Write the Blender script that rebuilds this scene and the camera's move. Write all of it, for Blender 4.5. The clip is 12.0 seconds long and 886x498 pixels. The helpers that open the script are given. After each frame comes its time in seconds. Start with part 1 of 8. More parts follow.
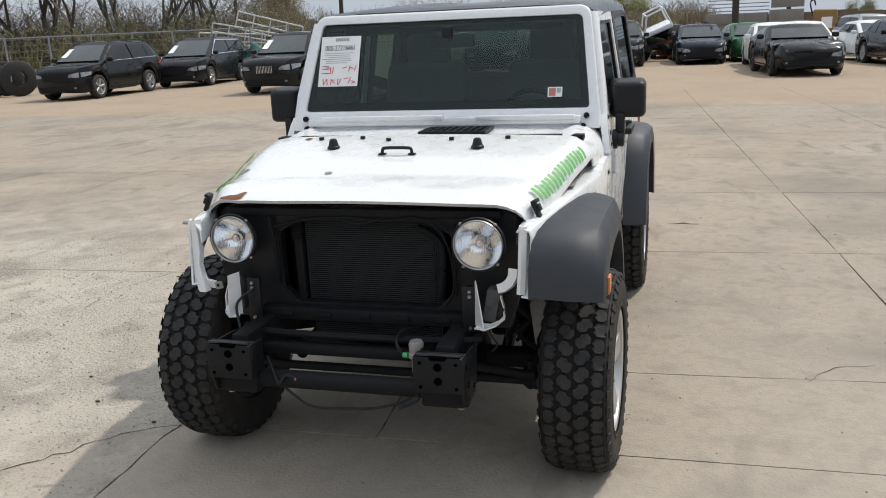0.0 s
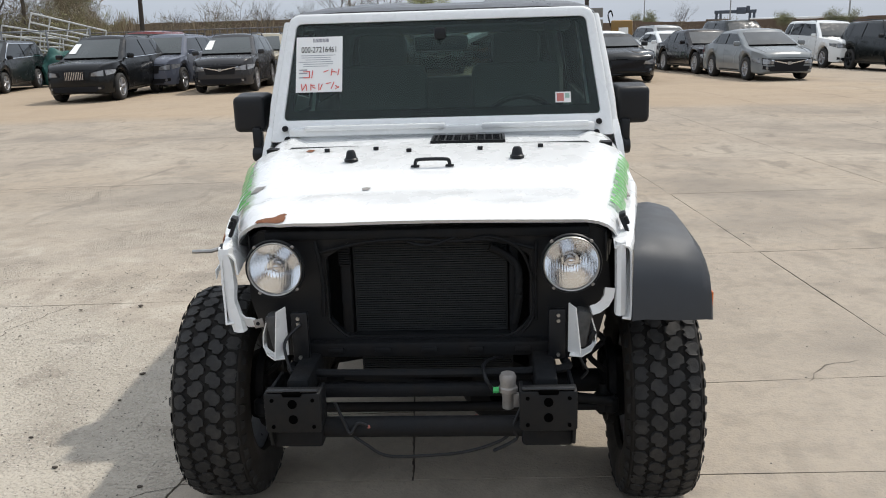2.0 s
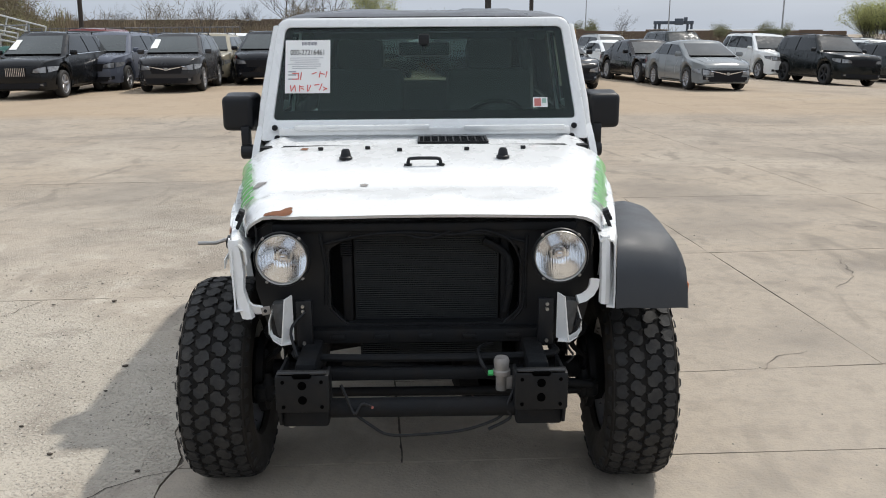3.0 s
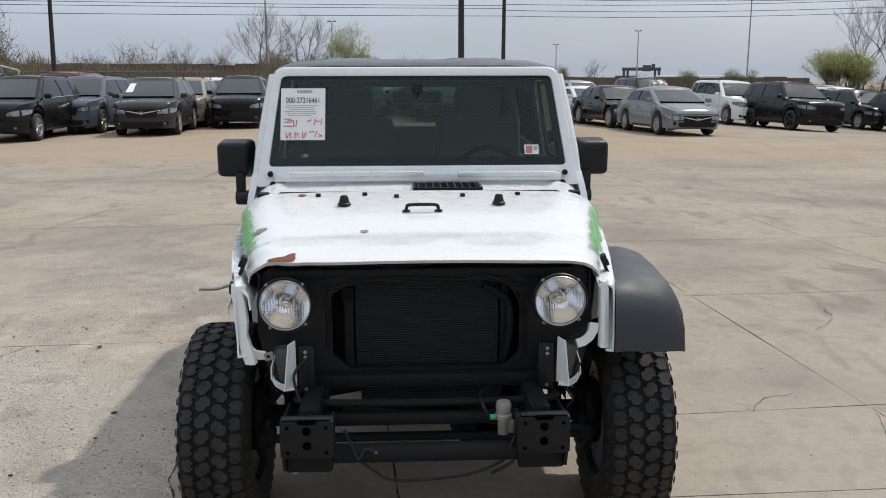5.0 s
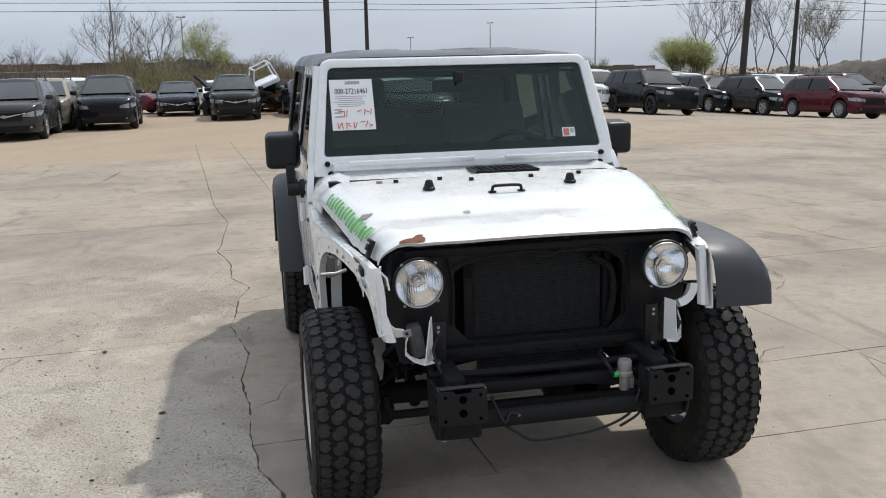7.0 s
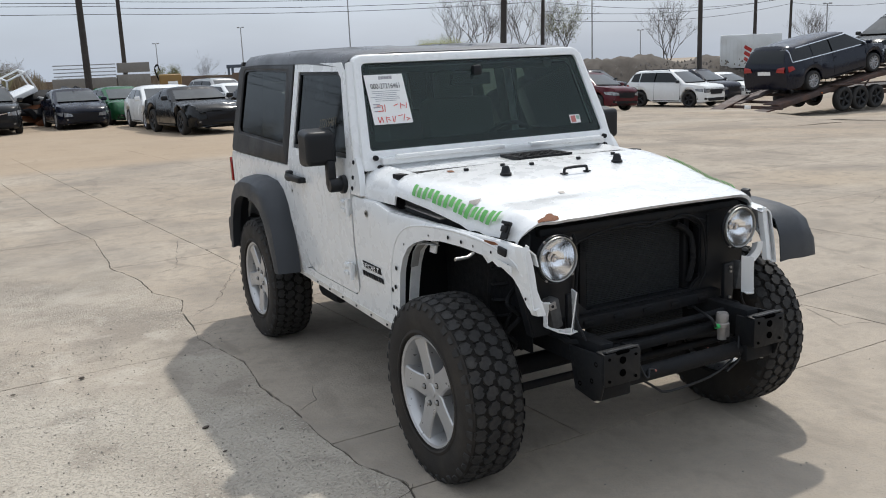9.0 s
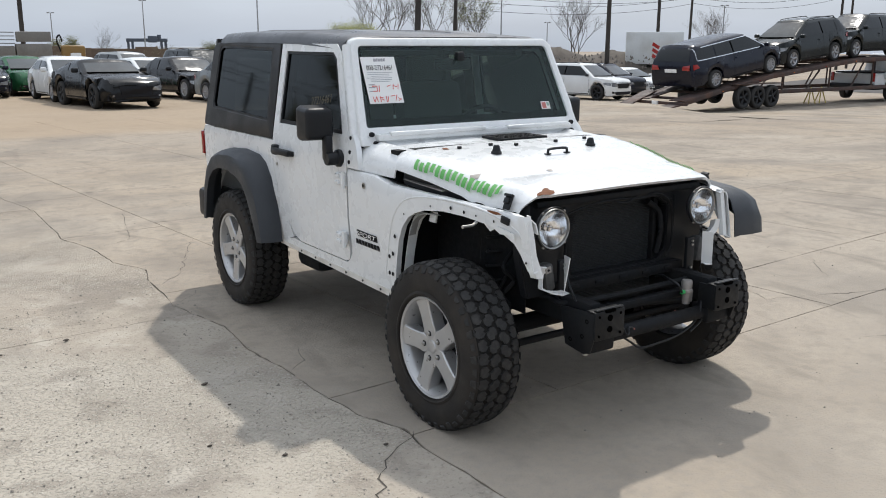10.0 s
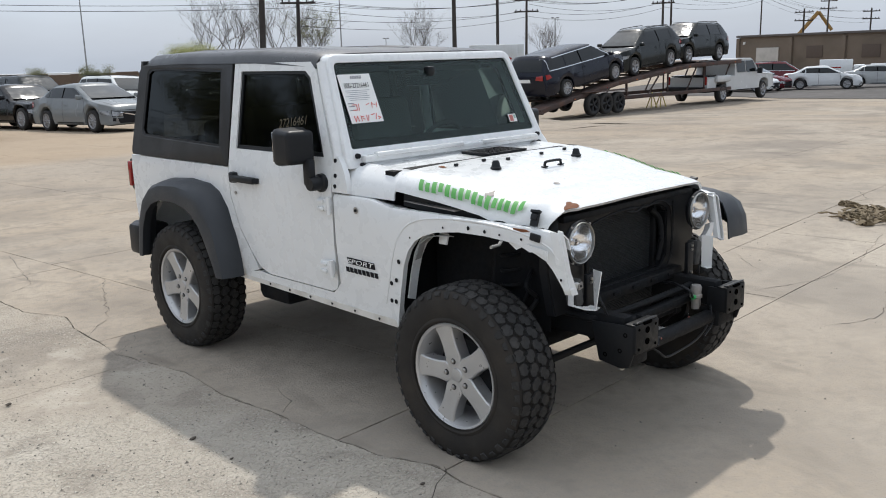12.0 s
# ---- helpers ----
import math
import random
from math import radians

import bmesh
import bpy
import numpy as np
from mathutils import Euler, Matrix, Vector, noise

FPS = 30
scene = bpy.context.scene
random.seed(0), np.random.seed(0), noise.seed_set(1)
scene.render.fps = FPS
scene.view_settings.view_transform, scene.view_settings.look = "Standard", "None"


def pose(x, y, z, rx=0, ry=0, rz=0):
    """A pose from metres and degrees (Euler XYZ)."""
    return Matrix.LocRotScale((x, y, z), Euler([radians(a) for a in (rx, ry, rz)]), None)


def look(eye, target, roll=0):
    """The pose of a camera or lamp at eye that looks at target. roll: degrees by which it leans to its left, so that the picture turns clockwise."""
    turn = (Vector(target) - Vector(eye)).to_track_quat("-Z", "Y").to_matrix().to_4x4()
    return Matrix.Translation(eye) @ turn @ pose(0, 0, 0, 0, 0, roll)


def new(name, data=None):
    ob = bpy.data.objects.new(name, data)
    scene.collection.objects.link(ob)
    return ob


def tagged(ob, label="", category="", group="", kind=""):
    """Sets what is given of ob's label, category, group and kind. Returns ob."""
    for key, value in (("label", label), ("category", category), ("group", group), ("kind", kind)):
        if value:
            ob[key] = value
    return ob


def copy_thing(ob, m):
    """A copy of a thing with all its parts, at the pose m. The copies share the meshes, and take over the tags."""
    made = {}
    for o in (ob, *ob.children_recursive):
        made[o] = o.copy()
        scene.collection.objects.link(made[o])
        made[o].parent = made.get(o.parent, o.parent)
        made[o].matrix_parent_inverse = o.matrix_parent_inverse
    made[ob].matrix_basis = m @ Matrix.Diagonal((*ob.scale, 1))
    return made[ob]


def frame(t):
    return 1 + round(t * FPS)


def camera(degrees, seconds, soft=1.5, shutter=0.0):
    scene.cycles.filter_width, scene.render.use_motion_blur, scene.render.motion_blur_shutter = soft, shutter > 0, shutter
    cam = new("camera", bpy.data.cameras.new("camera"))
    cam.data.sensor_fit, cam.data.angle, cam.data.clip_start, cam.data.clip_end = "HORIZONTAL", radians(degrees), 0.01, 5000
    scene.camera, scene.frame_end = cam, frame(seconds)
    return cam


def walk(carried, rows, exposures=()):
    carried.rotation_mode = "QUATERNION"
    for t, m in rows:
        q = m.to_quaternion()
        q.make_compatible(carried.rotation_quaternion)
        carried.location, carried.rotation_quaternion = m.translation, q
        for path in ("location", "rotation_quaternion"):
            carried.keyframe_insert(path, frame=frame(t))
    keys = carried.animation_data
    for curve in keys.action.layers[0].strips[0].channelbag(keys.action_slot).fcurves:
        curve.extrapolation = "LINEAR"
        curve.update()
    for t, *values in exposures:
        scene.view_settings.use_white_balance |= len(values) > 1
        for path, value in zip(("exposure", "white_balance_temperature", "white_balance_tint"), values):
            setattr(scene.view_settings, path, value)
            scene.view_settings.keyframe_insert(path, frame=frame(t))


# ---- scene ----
cam = camera(53.7, 12.0, 1.0)
PATH = [
    (0, (1.115, -3.103, 1.652), (0.578, -1.244, 1.148), -2.6),
    (0.5, (0.758, -3.131, 1.677), (0.349, -1.244, 1.156), -2.2),
    (1, (0.52, -3.019, 1.649), (0.189, -1.118, 1.123), -2.1),
    (1.5, (0.36, -2.9, 1.656), (0.103, -0.986, 1.137), -2.2),
    (2, (0.197, -2.941, 1.653), (0.092, -1.008, 1.148), -1.8),
    (2.5, (0.048, -3.075, 1.657), (0.039, -1.14, 1.152), -0.9),
    (3, (0.019, -3.139, 1.668), (0.048, -1.203, 1.17), -0.4),
    (5, (-0.081, -3.177, 1.687), (0.013, -1.22, 1.284), -0.1),
    (5.5, (-0.231, -3.139, 1.684), (-0.101, -1.18, 1.306), -1.1),
    (6, (-0.443, -3.151, 1.687), (-0.236, -1.199, 1.303), -1.3),
    (6.5, (-0.731, -3.245, 1.693), (-0.414, -1.313, 1.282), -0.8),
    (7, (-1.003, -3.252, 1.676), (-0.594, -1.339, 1.256), -1.3),
    (7.2, (-1.113, -3.204, 1.662), (-0.678, -1.298, 1.243), -1.9),
    (8.8, (-2.23, -2.971, 1.653), (-1.351, -1.225, 1.23), -2.5),
    (9, (-2.329, -2.942, 1.67), (-1.412, -1.217, 1.242), -2.4),
    (9.5, (-2.669, -2.995, 1.662), (-1.644, -1.335, 1.222), -1.0),
    (10, (-2.876, -3.036, 1.683), (-1.774, -1.433, 1.22), 0.2),
    (10.5, (-2.924, -3.022, 1.69), (-1.758, -1.465, 1.228), 0.3),
    (11, (-2.993, -2.986, 1.683), (-1.778, -1.461, 1.235), 0.4),
    (11.5, (-3.117, -2.761, 1.673), (-1.849, -1.277, 1.235), -1.0),
    (12, (-3.311, -2.43, 1.679), (-1.94, -1.04, 1.247), -1.5),
]
walk(cam, [(t, look(eye, target, roll)) for t, eye, target, roll in PATH],
     [(0, -0.1, 6500, 10), (2.5, 0.0, 6500, 10), (3.2, -0.05, 6450, 10), (5.0, -0.25, 6380, 10), (5.6, -0.31, 6350, 10), (6.5, -0.2, 6350, 10), (7.2, -0.1, 6350, 10), (8.8, -0.12, 6350, 10), (9.3, -0.1, 6350, 10), (9.9, -0.02, 6350, 10), (12, -0.04, 6350, 10)])

# ---- light ----
SUN_WAY = Vector((0.505, 0.525, 1.0)).normalized()
world = bpy.data.worlds.new("sky")
scene.world = world
world.use_nodes = True
wn, wl = world.node_tree.nodes, world.node_tree.links
sky = wn.new("ShaderNodeTexSky")
sky.sky_type = "NISHITA"
sky.sun_disc = False
sky.sun_elevation = math.asin(SUN_WAY.z)
sky.sun_rotation = math.atan2(SUN_WAY.x, SUN_WAY.y)
sky.air_density, sky.dust_density, sky.ozone_density = 1.0, 2.5, 1.0
haze = wn.new("ShaderNodeMix")
haze.data_type = "RGBA"
haze.inputs[0].default_value = 0.72
veil = wn.new("ShaderNodeValToRGB")
veil.color_ramp.elements[0].color = (7.8, 8.8, 10.3, 1)
veil.color_ramp.elements[1].color = (15.5, 16.4, 17.6, 1)
part_up = wn.new("ShaderNodeSeparateXYZ")
wl.new(wn.new("ShaderNodeTexCoord").outputs["Generated"], part_up.inputs[0])
wl.new(part_up.outputs[2], veil.inputs[0])
stretch = wn.new("ShaderNodeMapping")
stretch.inputs["Scale"].default_value = (1.0, 1.0, 4.5)
cloud = wn.new("ShaderNodeTexNoise")
cloud.inputs["Scale"].default_value, cloud.inputs["Detail"].default_value = 1.9, 6.0
wl.new(part_up.inputs[0].links[0].from_socket, stretch.inputs[0])
wl.new(stretch.outputs[0], cloud.inputs["Vector"])
patch = wn.new("ShaderNodeMapRange")
for k, value in enumerate((0.32, 0.68, 0.88, 1.14)):
    patch.inputs[k + 1].default_value = value
wl.new(cloud.outputs["Fac"], patch.inputs[0])
cover = wn.new("ShaderNodeVectorMath")
cover.operation = "SCALE"
wl.new(veil.outputs[0], cover.inputs[0])
wl.new(patch.outputs[0], cover.inputs["Scale"])
wl.new(cover.outputs[0], haze.inputs[7])
wl.new(sky.outputs[0], haze.inputs[6])
wl.new(haze.outputs[2], wn["Background"].inputs[0])
wn["Background"].inputs[1].default_value = 0.085
sun = new("sun", bpy.data.lights.new("sun", "SUN"))
sun.data.energy, sun.data.angle, sun.data.color = 2.85, radians(1.2), (1.0, 0.95, 0.87)
sun.matrix_world = look(SUN_WAY * 60, (0, 0, 0))
scene.view_settings.exposure = 0.0

# ---- materials ----
MATS = {}


def material(name, color, rough=0.5, metal=0.0, coat=0.0, grain=0.0, grain_scale=40.0, stain=0.0, stain_scale=3.0,
             stain_color=None, bump=0.0, bump_scale=120.0, vary=0.0, emit=None, spec=0.5):
    """A surface with fine grain, larger stains and fine relief, all in object metres."""
    if name in MATS:
        return MATS[name]
    m = bpy.data.materials.new(name)
    m.use_nodes = True
    n, l = m.node_tree.nodes, m.node_tree.links
    b = n["Principled BSDF"]
    b.inputs["Roughness"].default_value = rough
    b.inputs["Metallic"].default_value = metal
    b.inputs["Coat Weight"].default_value = coat
    b.inputs["Coat Roughness"].default_value = 0.05
    b.inputs["Specular IOR Level"].default_value = spec
    co = n.new("ShaderNodeTexCoord").outputs["Object"]
    rgb = n.new("ShaderNodeRGB")
    rgb.outputs[0].default_value = (*color, 1)
    out = rgb.outputs[0]

    def noisy(scale, detail=4.0):
        t = n.new("ShaderNodeTexNoise")
        t.inputs["Scale"].default_value, t.inputs["Detail"].default_value = scale, detail
        l.new(co, t.inputs["Vector"])
        return t.outputs["Fac"]

    def mixed(fac, a, other, kind="MIX"):
        x = n.new("ShaderNodeMix")
        x.data_type, x.blend_type = "RGBA", kind
        l.new(fac, x.inputs[0])
        l.new(a, x.inputs[6])
        if isinstance(other, tuple):
            x.inputs[7].default_value = (*other, 1)
        else:
            l.new(other, x.inputs[7])
        return x.outputs[2]

    def ranged(src, lo, hi, to0, to1):
        r = n.new("ShaderNodeMapRange")
        for i, v in enumerate((lo, hi, to0, to1)):
            r.inputs[i + 1].default_value = v
        l.new(src, r.inputs[0])
        return r.outputs[0]

    if stain:
        dark = stain_color or tuple(c * 0.45 for c in color)
        out = mixed(ranged(noisy(stain_scale, 6.0), 0.45, 0.72, 0.0, stain), out, dark)
    if grain:
        out = mixed(ranged(noisy(grain_scale), 0.35, 0.75, 0.0, grain), out, tuple(c * 0.6 for c in color))
    if vary:
        info = n.new("ShaderNodeObjectInfo")
        out = mixed(ranged(info.outputs["Random"], 0, 1, 0, vary), out, tuple(c * 0.7 for c in color))
    l.new(out, b.inputs["Base Color"])
    if stain or grain:
        l.new(ranged(noisy(stain_scale * 2.7), 0.3, 0.7, max(rough - 0.08, 0.02), min(rough + 0.1, 1)), b.inputs["Roughness"])
    if bump:
        bp = n.new("ShaderNodeBump")
        bp.inputs["Strength"].default_value, bp.inputs["Distance"].default_value = bump, 0.004
        l.new(noisy(bump_scale), bp.inputs["Height"])
        l.new(bp.outputs[0], b.inputs["Normal"])
    if emit:
        b.inputs["Emission Color"].default_value, b.inputs["Emission Strength"].default_value = (*color, 1), emit
    MATS[name] = m
    return m


def glass(name, tint, rough=0.0, ior=1.5, gloss=(1, 1, 1)):
    """A thin pane: tinted see-through with a Fresnel gloss."""
    if name in MATS:
        return MATS[name]
    m = bpy.data.materials.new(name)
    m.use_nodes = True
    n, l = m.node_tree.nodes, m.node_tree.links
    n.remove(n["Principled BSDF"])
    tr, gl, fr, mx = (n.new("ShaderNode" + k) for k in ("BsdfTransparent", "BsdfGlossy", "Fresnel", "MixShader"))
    tr.inputs[0].default_value = (*tint, 1)
    gl.inputs["Roughness"].default_value = rough
    gl.inputs[0].default_value = (*gloss, 1)
    fr.inputs[0].default_value = ior
    l.new(fr.outputs[0], mx.inputs[0])
    l.new(tr.outputs[0], mx.inputs[1])
    l.new(gl.outputs[0], mx.inputs[2])
    l.new(mx.outputs[0], n["Material Output"].inputs[0])
    MATS[name] = m
    return m


WHITE = material("white_paint", (0.75, 0.76, 0.755), 0.28, coat=0.5, stain=0.05, stain_scale=5, stain_color=(0.70, 0.69, 0.66))
FLARE = material("flare_plastic", (0.028, 0.032, 0.038), 0.5, grain=0.3, grain_scale=300, stain=0.25, stain_color=(0.05, 0.053, 0.058), bump=0.12, bump_scale=900)
BLACK = material("black_plastic", (0.0125, 0.0135, 0.0155), 0.42, grain=0.3, grain_scale=200, stain=0.3, stain_color=(0.010, 0.010, 0.010), bump=0.08, bump_scale=700, spec=0.28)
# roof lighter than HARDTOP: faint dust, and sky sheen put into the colour
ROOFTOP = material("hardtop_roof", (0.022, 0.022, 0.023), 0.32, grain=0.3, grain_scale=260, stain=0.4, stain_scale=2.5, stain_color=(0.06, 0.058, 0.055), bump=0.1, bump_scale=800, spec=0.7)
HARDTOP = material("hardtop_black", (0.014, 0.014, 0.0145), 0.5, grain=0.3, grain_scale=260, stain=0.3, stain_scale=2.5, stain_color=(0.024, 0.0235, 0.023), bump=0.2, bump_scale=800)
CHASSIS = material("chassis_black", (0.0105, 0.0115, 0.013), 0.6, stain=0.5, stain_scale=14, stain_color=(0.017, 0.014, 0.012), bump=0.25, bump_scale=160, spec=0.14)
RUBBER = material("tyre_rubber", (0.017, 0.0168, 0.0166), 0.75, grain=0.5, grain_scale=90, stain=0.8, stain_scale=16, stain_color=(0.046, 0.042, 0.037), bump=0.3, bump_scale=220)
ALLOY = material("silver_alloy", (0.50, 0.50, 0.50), 0.34, metal=0.6, stain=0.2, stain_scale=12, stain_color=(0.35, 0.33, 0.30), bump=0.03)
STEEL = material("bare_steel", (0.42, 0.41, 0.39), 0.4, metal=0.9, stain=0.4, stain_scale=20)
RUST = material("rust", (0.20, 0.075, 0.03), 0.85, grain=0.5, grain_scale=90, stain=0.5, stain_scale=25, stain_color=(0.07, 0.03, 0.02), bump=0.4, bump_scale=180)
VOID = material("open_hole", (0.002, 0.002, 0.002), 0.9, spec=0.0)
CORE = material("radiator_core", (0.017, 0.020, 0.022), 0.55, metal=0.1, stain=0.3, stain_scale=18, stain_color=(0.028, 0.028, 0.028), spec=0.3)
GREEN = material("green_vinyl", (0.09, 0.36, 0.07), 0.45, stain=0.2, stain_scale=12, stain_color=(0.25, 0.42, 0.2))
PAPER = material("white_paper", (0.82, 0.82, 0.80), 0.8, stain=0.1, stain_scale=8)
INK = material("black_ink", (0.012, 0.012, 0.014), 0.7, spec=0.2)
FADEDRED = material("faded_red", (0.50, 0.17, 0.15), 0.7)
PALEGREEN = material("pale_green", (0.30, 0.45, 0.38), 0.7)
REDINK = material("red_ink", (0.62, 0.10, 0.08), 0.8)
AMBER = material("amber_lens", (0.65, 0.16, 0.03), 0.2, coat=0.5)
REDLENS = material("red_lens", (0.30, 0.015, 0.012), 0.18, coat=0.5)
CHROME = material("chrome", (0.75, 0.75, 0.76), 0.12, metal=1.0)
REFLECTOR = material("lamp_reflector", (0.96, 0.965, 0.97), 0.15, metal=1.0, stain=0.15, stain_scale=30, stain_color=(0.78, 0.79, 0.81), bump=0.06, bump_scale=40)
GREYCAST = material("grey_cast", (0.30, 0.28, 0.26), 0.55, metal=0.3, stain=0.4, stain_scale=30)
PINK = material("pink_plug", (0.34, 0.11, 0.09), 0.6, stain=0.7, stain_scale=60, stain_color=(0.12, 0.05, 0.04))
LIME = material("green_clip", (0.05, 0.42, 0.12), 0.5)
SEAT = material("seat_cloth", (0.13, 0.132, 0.13), 0.9, grain=0.4, grain_scale=300, bump=0.2)
HEADGLASS = glass("headlight_glass", (0.98, 0.985, 0.99))
WINDSHIELD = glass("windshield_glass", (0.44, 0.61, 0.56), ior=1.48, gloss=(0.84, 1.0, 0.95))
PRIVACY = glass("privacy_glass", (0.06, 0.066, 0.068), 0.035, gloss=(0.52, 0.55, 0.56))
CARGLASS = material("car_glass", (0.005, 0.007, 0.0075), 0.03, spec=0.4, stain=0.3, stain_scale=2.0, stain_color=(0.012, 0.014, 0.014))
CARLAMP = material("car_headlamp", (0.30, 0.305, 0.31), 0.12, metal=0.3, coat=0.5, stain=0.9, stain_scale=9, stain_color=(0.07, 0.07, 0.08))
CARRIM = material("car_rim", (0.36, 0.36, 0.37), 0.35, metal=0.6, stain=0.3, stain_scale=9)
# windshields paler than CARGLASS: dust, and sky reflection put into the colour
DUSTYGLASS = material("dusty_glass", (0.010, 0.015, 0.015), 0.04, spec=0.75, coat=0.15, stain=0.6, stain_scale=2.6, stain_color=(0.06, 0.07, 0.07))
SCREEN = material("car_windshield", (0.035, 0.043, 0.042), 0.05, spec=0.75, stain=0.4, stain_scale=1.6, stain_color=(0.06, 0.068, 0.066))
SIDEWALL = material("tyre_sidewall", (0.024, 0.0215, 0.019), 0.75, grain=0.3, grain_scale=150, stain=0.7, stain_scale=5, stain_color=(0.050, 0.041, 0.032), bump=0.15, bump_scale=260, spec=0.3)
GROOVE_SHADE = material("tyre_groove_shade", (0.010, 0.0095, 0.009), 0.8, stain=0.5, stain_scale=12, stain_color=(0.026, 0.022, 0.018), bump=0.2, spec=0.2)
WAX = material("yellow_wax_pen", (0.09, 0.075, 0.045), 0.8)


# ---- mesh tools ----
def mesh_of(bm, name, mat, smooth=False):
    me = bpy.data.meshes.new(name)
    bmesh.ops.recalc_face_normals(bm, faces=bm.faces[:])
    bm.to_mesh(me)
    bm.free()
    for m in mat if isinstance(mat, (list, tuple)) else [mat]:
        me.materials.append(m)
    if smooth:
        me.polygons.foreach_set("use_smooth", [True] * len(me.polygons))
    return me


def finish(ob, smooth):
    if smooth:
        ob.data.set_sharp_from_angle(angle=radians(38))
    return ob


def part(name, bm, mat, parent=None, label="", smooth=True):
    ob = new(name, mesh_of(bm, name, mat, smooth))
    finish(ob, smooth)
    if parent is not None:
        ob.parent = parent
    if label:
        ob["label"] = label
    return ob


def face_out(ob, inside=(0, 1.8, 1.2)):
    """Turns a pane's face away from a place."""
    p = ob.data.polygons[0]
    if p.normal.dot(p.center - Vector(inside)) < 0:
        ob.data.flip_normals()
    ob.visible_shadow = False
    return ob


def thing(name, at=(0, 0, 0), rz=0.0, label="", category="", group="", kind=""):
    ob = new(name)
    ob.matrix_world = pose(*at, 0, 0, rz)
    ob.empty_display_size = 0.2
    return tagged(ob, label, category, group, kind)


def box(size, at=(0, 0, 0), bevel=0.0, rot=(0, 0, 0), bm=None, seg=2):
    """A box of full size, its middle at a place."""
    tmp = bmesh.new()
    bmesh.ops.create_cube(tmp, size=1.0)
    bmesh.ops.scale(tmp, vec=size, verts=tmp.verts[:])
    if bevel:
        bmesh.ops.bevel(tmp, geom=tmp.edges[:], offset=bevel, segments=seg, profile=0.5, affect="EDGES")
    bmesh.ops.transform(tmp, matrix=pose(*at, *rot), verts=tmp.verts[:])
    return join(bm, tmp)


def join(bm, other):
    if bm is None:
        return other
    me = bpy.data.meshes.new("tmp")
    other.to_mesh(me)
    other.free()
    bm.from_mesh(me)
    bpy.data.meshes.remove(me)
    return bm


def tube(points, radius, sides=8, bm=None, taper=None, caps=True):
    """A round bar along a way; taper: the radius at its end."""
    bm = bm or bmesh.new()
    pts = [Vector(p) for p in points]
    rings = []
    for i, p in enumerate(pts):
        d = (pts[min(i + 1, len(pts) - 1)] - pts[max(i - 1, 0)]).normalized()
        q = d.to_track_quat("Z", "Y")
        r = radius if taper is None else radius + (taper - radius) * i / (len(pts) - 1)
        rings.append([bm.verts.new(p + q @ Vector((r * math.cos(a), r * math.sin(a), 0)))
                      for a in (2 * math.pi * k / sides for k in range(sides))])
    for a, b in zip(rings, rings[1:]):
        for k in range(sides):
            bm.faces.new((a[k], a[(k + 1) % sides], b[(k + 1) % sides], b[k]))
    if caps:
        bm.faces.new(rings[0][::-1])
        bm.faces.new(rings[-1])
    return bm


def curve_points(points, steps=8):
    """A smooth way through the given points."""
    P = [Vector(p) for p in points]
    out = []
    for i in range(len(P) - 1):
        a, b, c, d = P[max(i - 1, 0)], P[i], P[i + 1], P[min(i + 2, len(P) - 1)]
        for k in range(steps):
            t = k / steps
            out.append(0.5 * ((2 * b) + (c - a) * t + (2 * a - 5 * b + 4 * c - d) * t * t + (3 * b - a - 3 * c + d) * t ** 3))
    return out + [P[-1]]


def lathe(profile, axis="X", sides=32, at=(0, 0, 0), bm=None, caps=False):
    """Turns a profile of (along, radius) round an axis."""
    bm = bm or bmesh.new()
    at = Vector(at)
    rings = []
    for s, r in profile:
        ring = []
        for k in range(sides):
            a = 2 * math.pi * k / sides
            c, d = r * math.cos(a), r * math.sin(a)
            ring.append(bm.verts.new(at + Vector({"X": (s, c, d), "Y": (c, s, d), "Z": (c, d, s)}[axis])))
        rings.append(ring)
    for a, b in zip(rings, rings[1:]):
        for k in range(sides):
            bm.faces.new((a[k], a[(k + 1) % sides], b[(k + 1) % sides], b[k]))
    for ring, (s, r) in ((rings[0], profile[0]), (rings[-1], profile[-1])):
        if caps and r > 1e-4:
            bm.faces.new(ring)
    bmesh.ops.remove_doubles(bm, verts=[v for ring in rings for v in ring], dist=1e-5)
    return bm


def plate(outline, thick, plane="YZ", level=0.0, bm=None, bevel=0.0):
    """A flat piece of an outline in a plane, with thickness along the plane's normal (from level to level + thick)."""
    tmp = bmesh.new()

    def put(u, v, w):
        return {"YZ": (w, u, v), "XZ": (u, w, v), "XY": (u, v, w)}[plane]
    vs = [tmp.verts.new(put(u, v, level)) for u, v in outline]
    f = tmp.faces.new(vs)
    ext = bmesh.ops.extrude_face_region(tmp, geom=[f])
    move = [e for e in ext["geom"] if isinstance(e, bmesh.types.BMVert)]
    bmesh.ops.translate(tmp, vec=put(0, 0, thick), verts=move)
    if bevel:
        bmesh.ops.bevel(tmp, geom=tmp.edges[:], offset=bevel, segments=2, profile=0.5, affect="EDGES")
    return join(bm, tmp)


def pane(outline, plane="YZ", level=0.0):
    """One thin sheet of glass of an outline."""
    bm = bmesh.new()
    bm.faces.new([bm.verts.new({"YZ": (level, u, v), "XZ": (u, level, v), "XY": (u, v, level)}[plane]) for u, v in outline])
    return bm


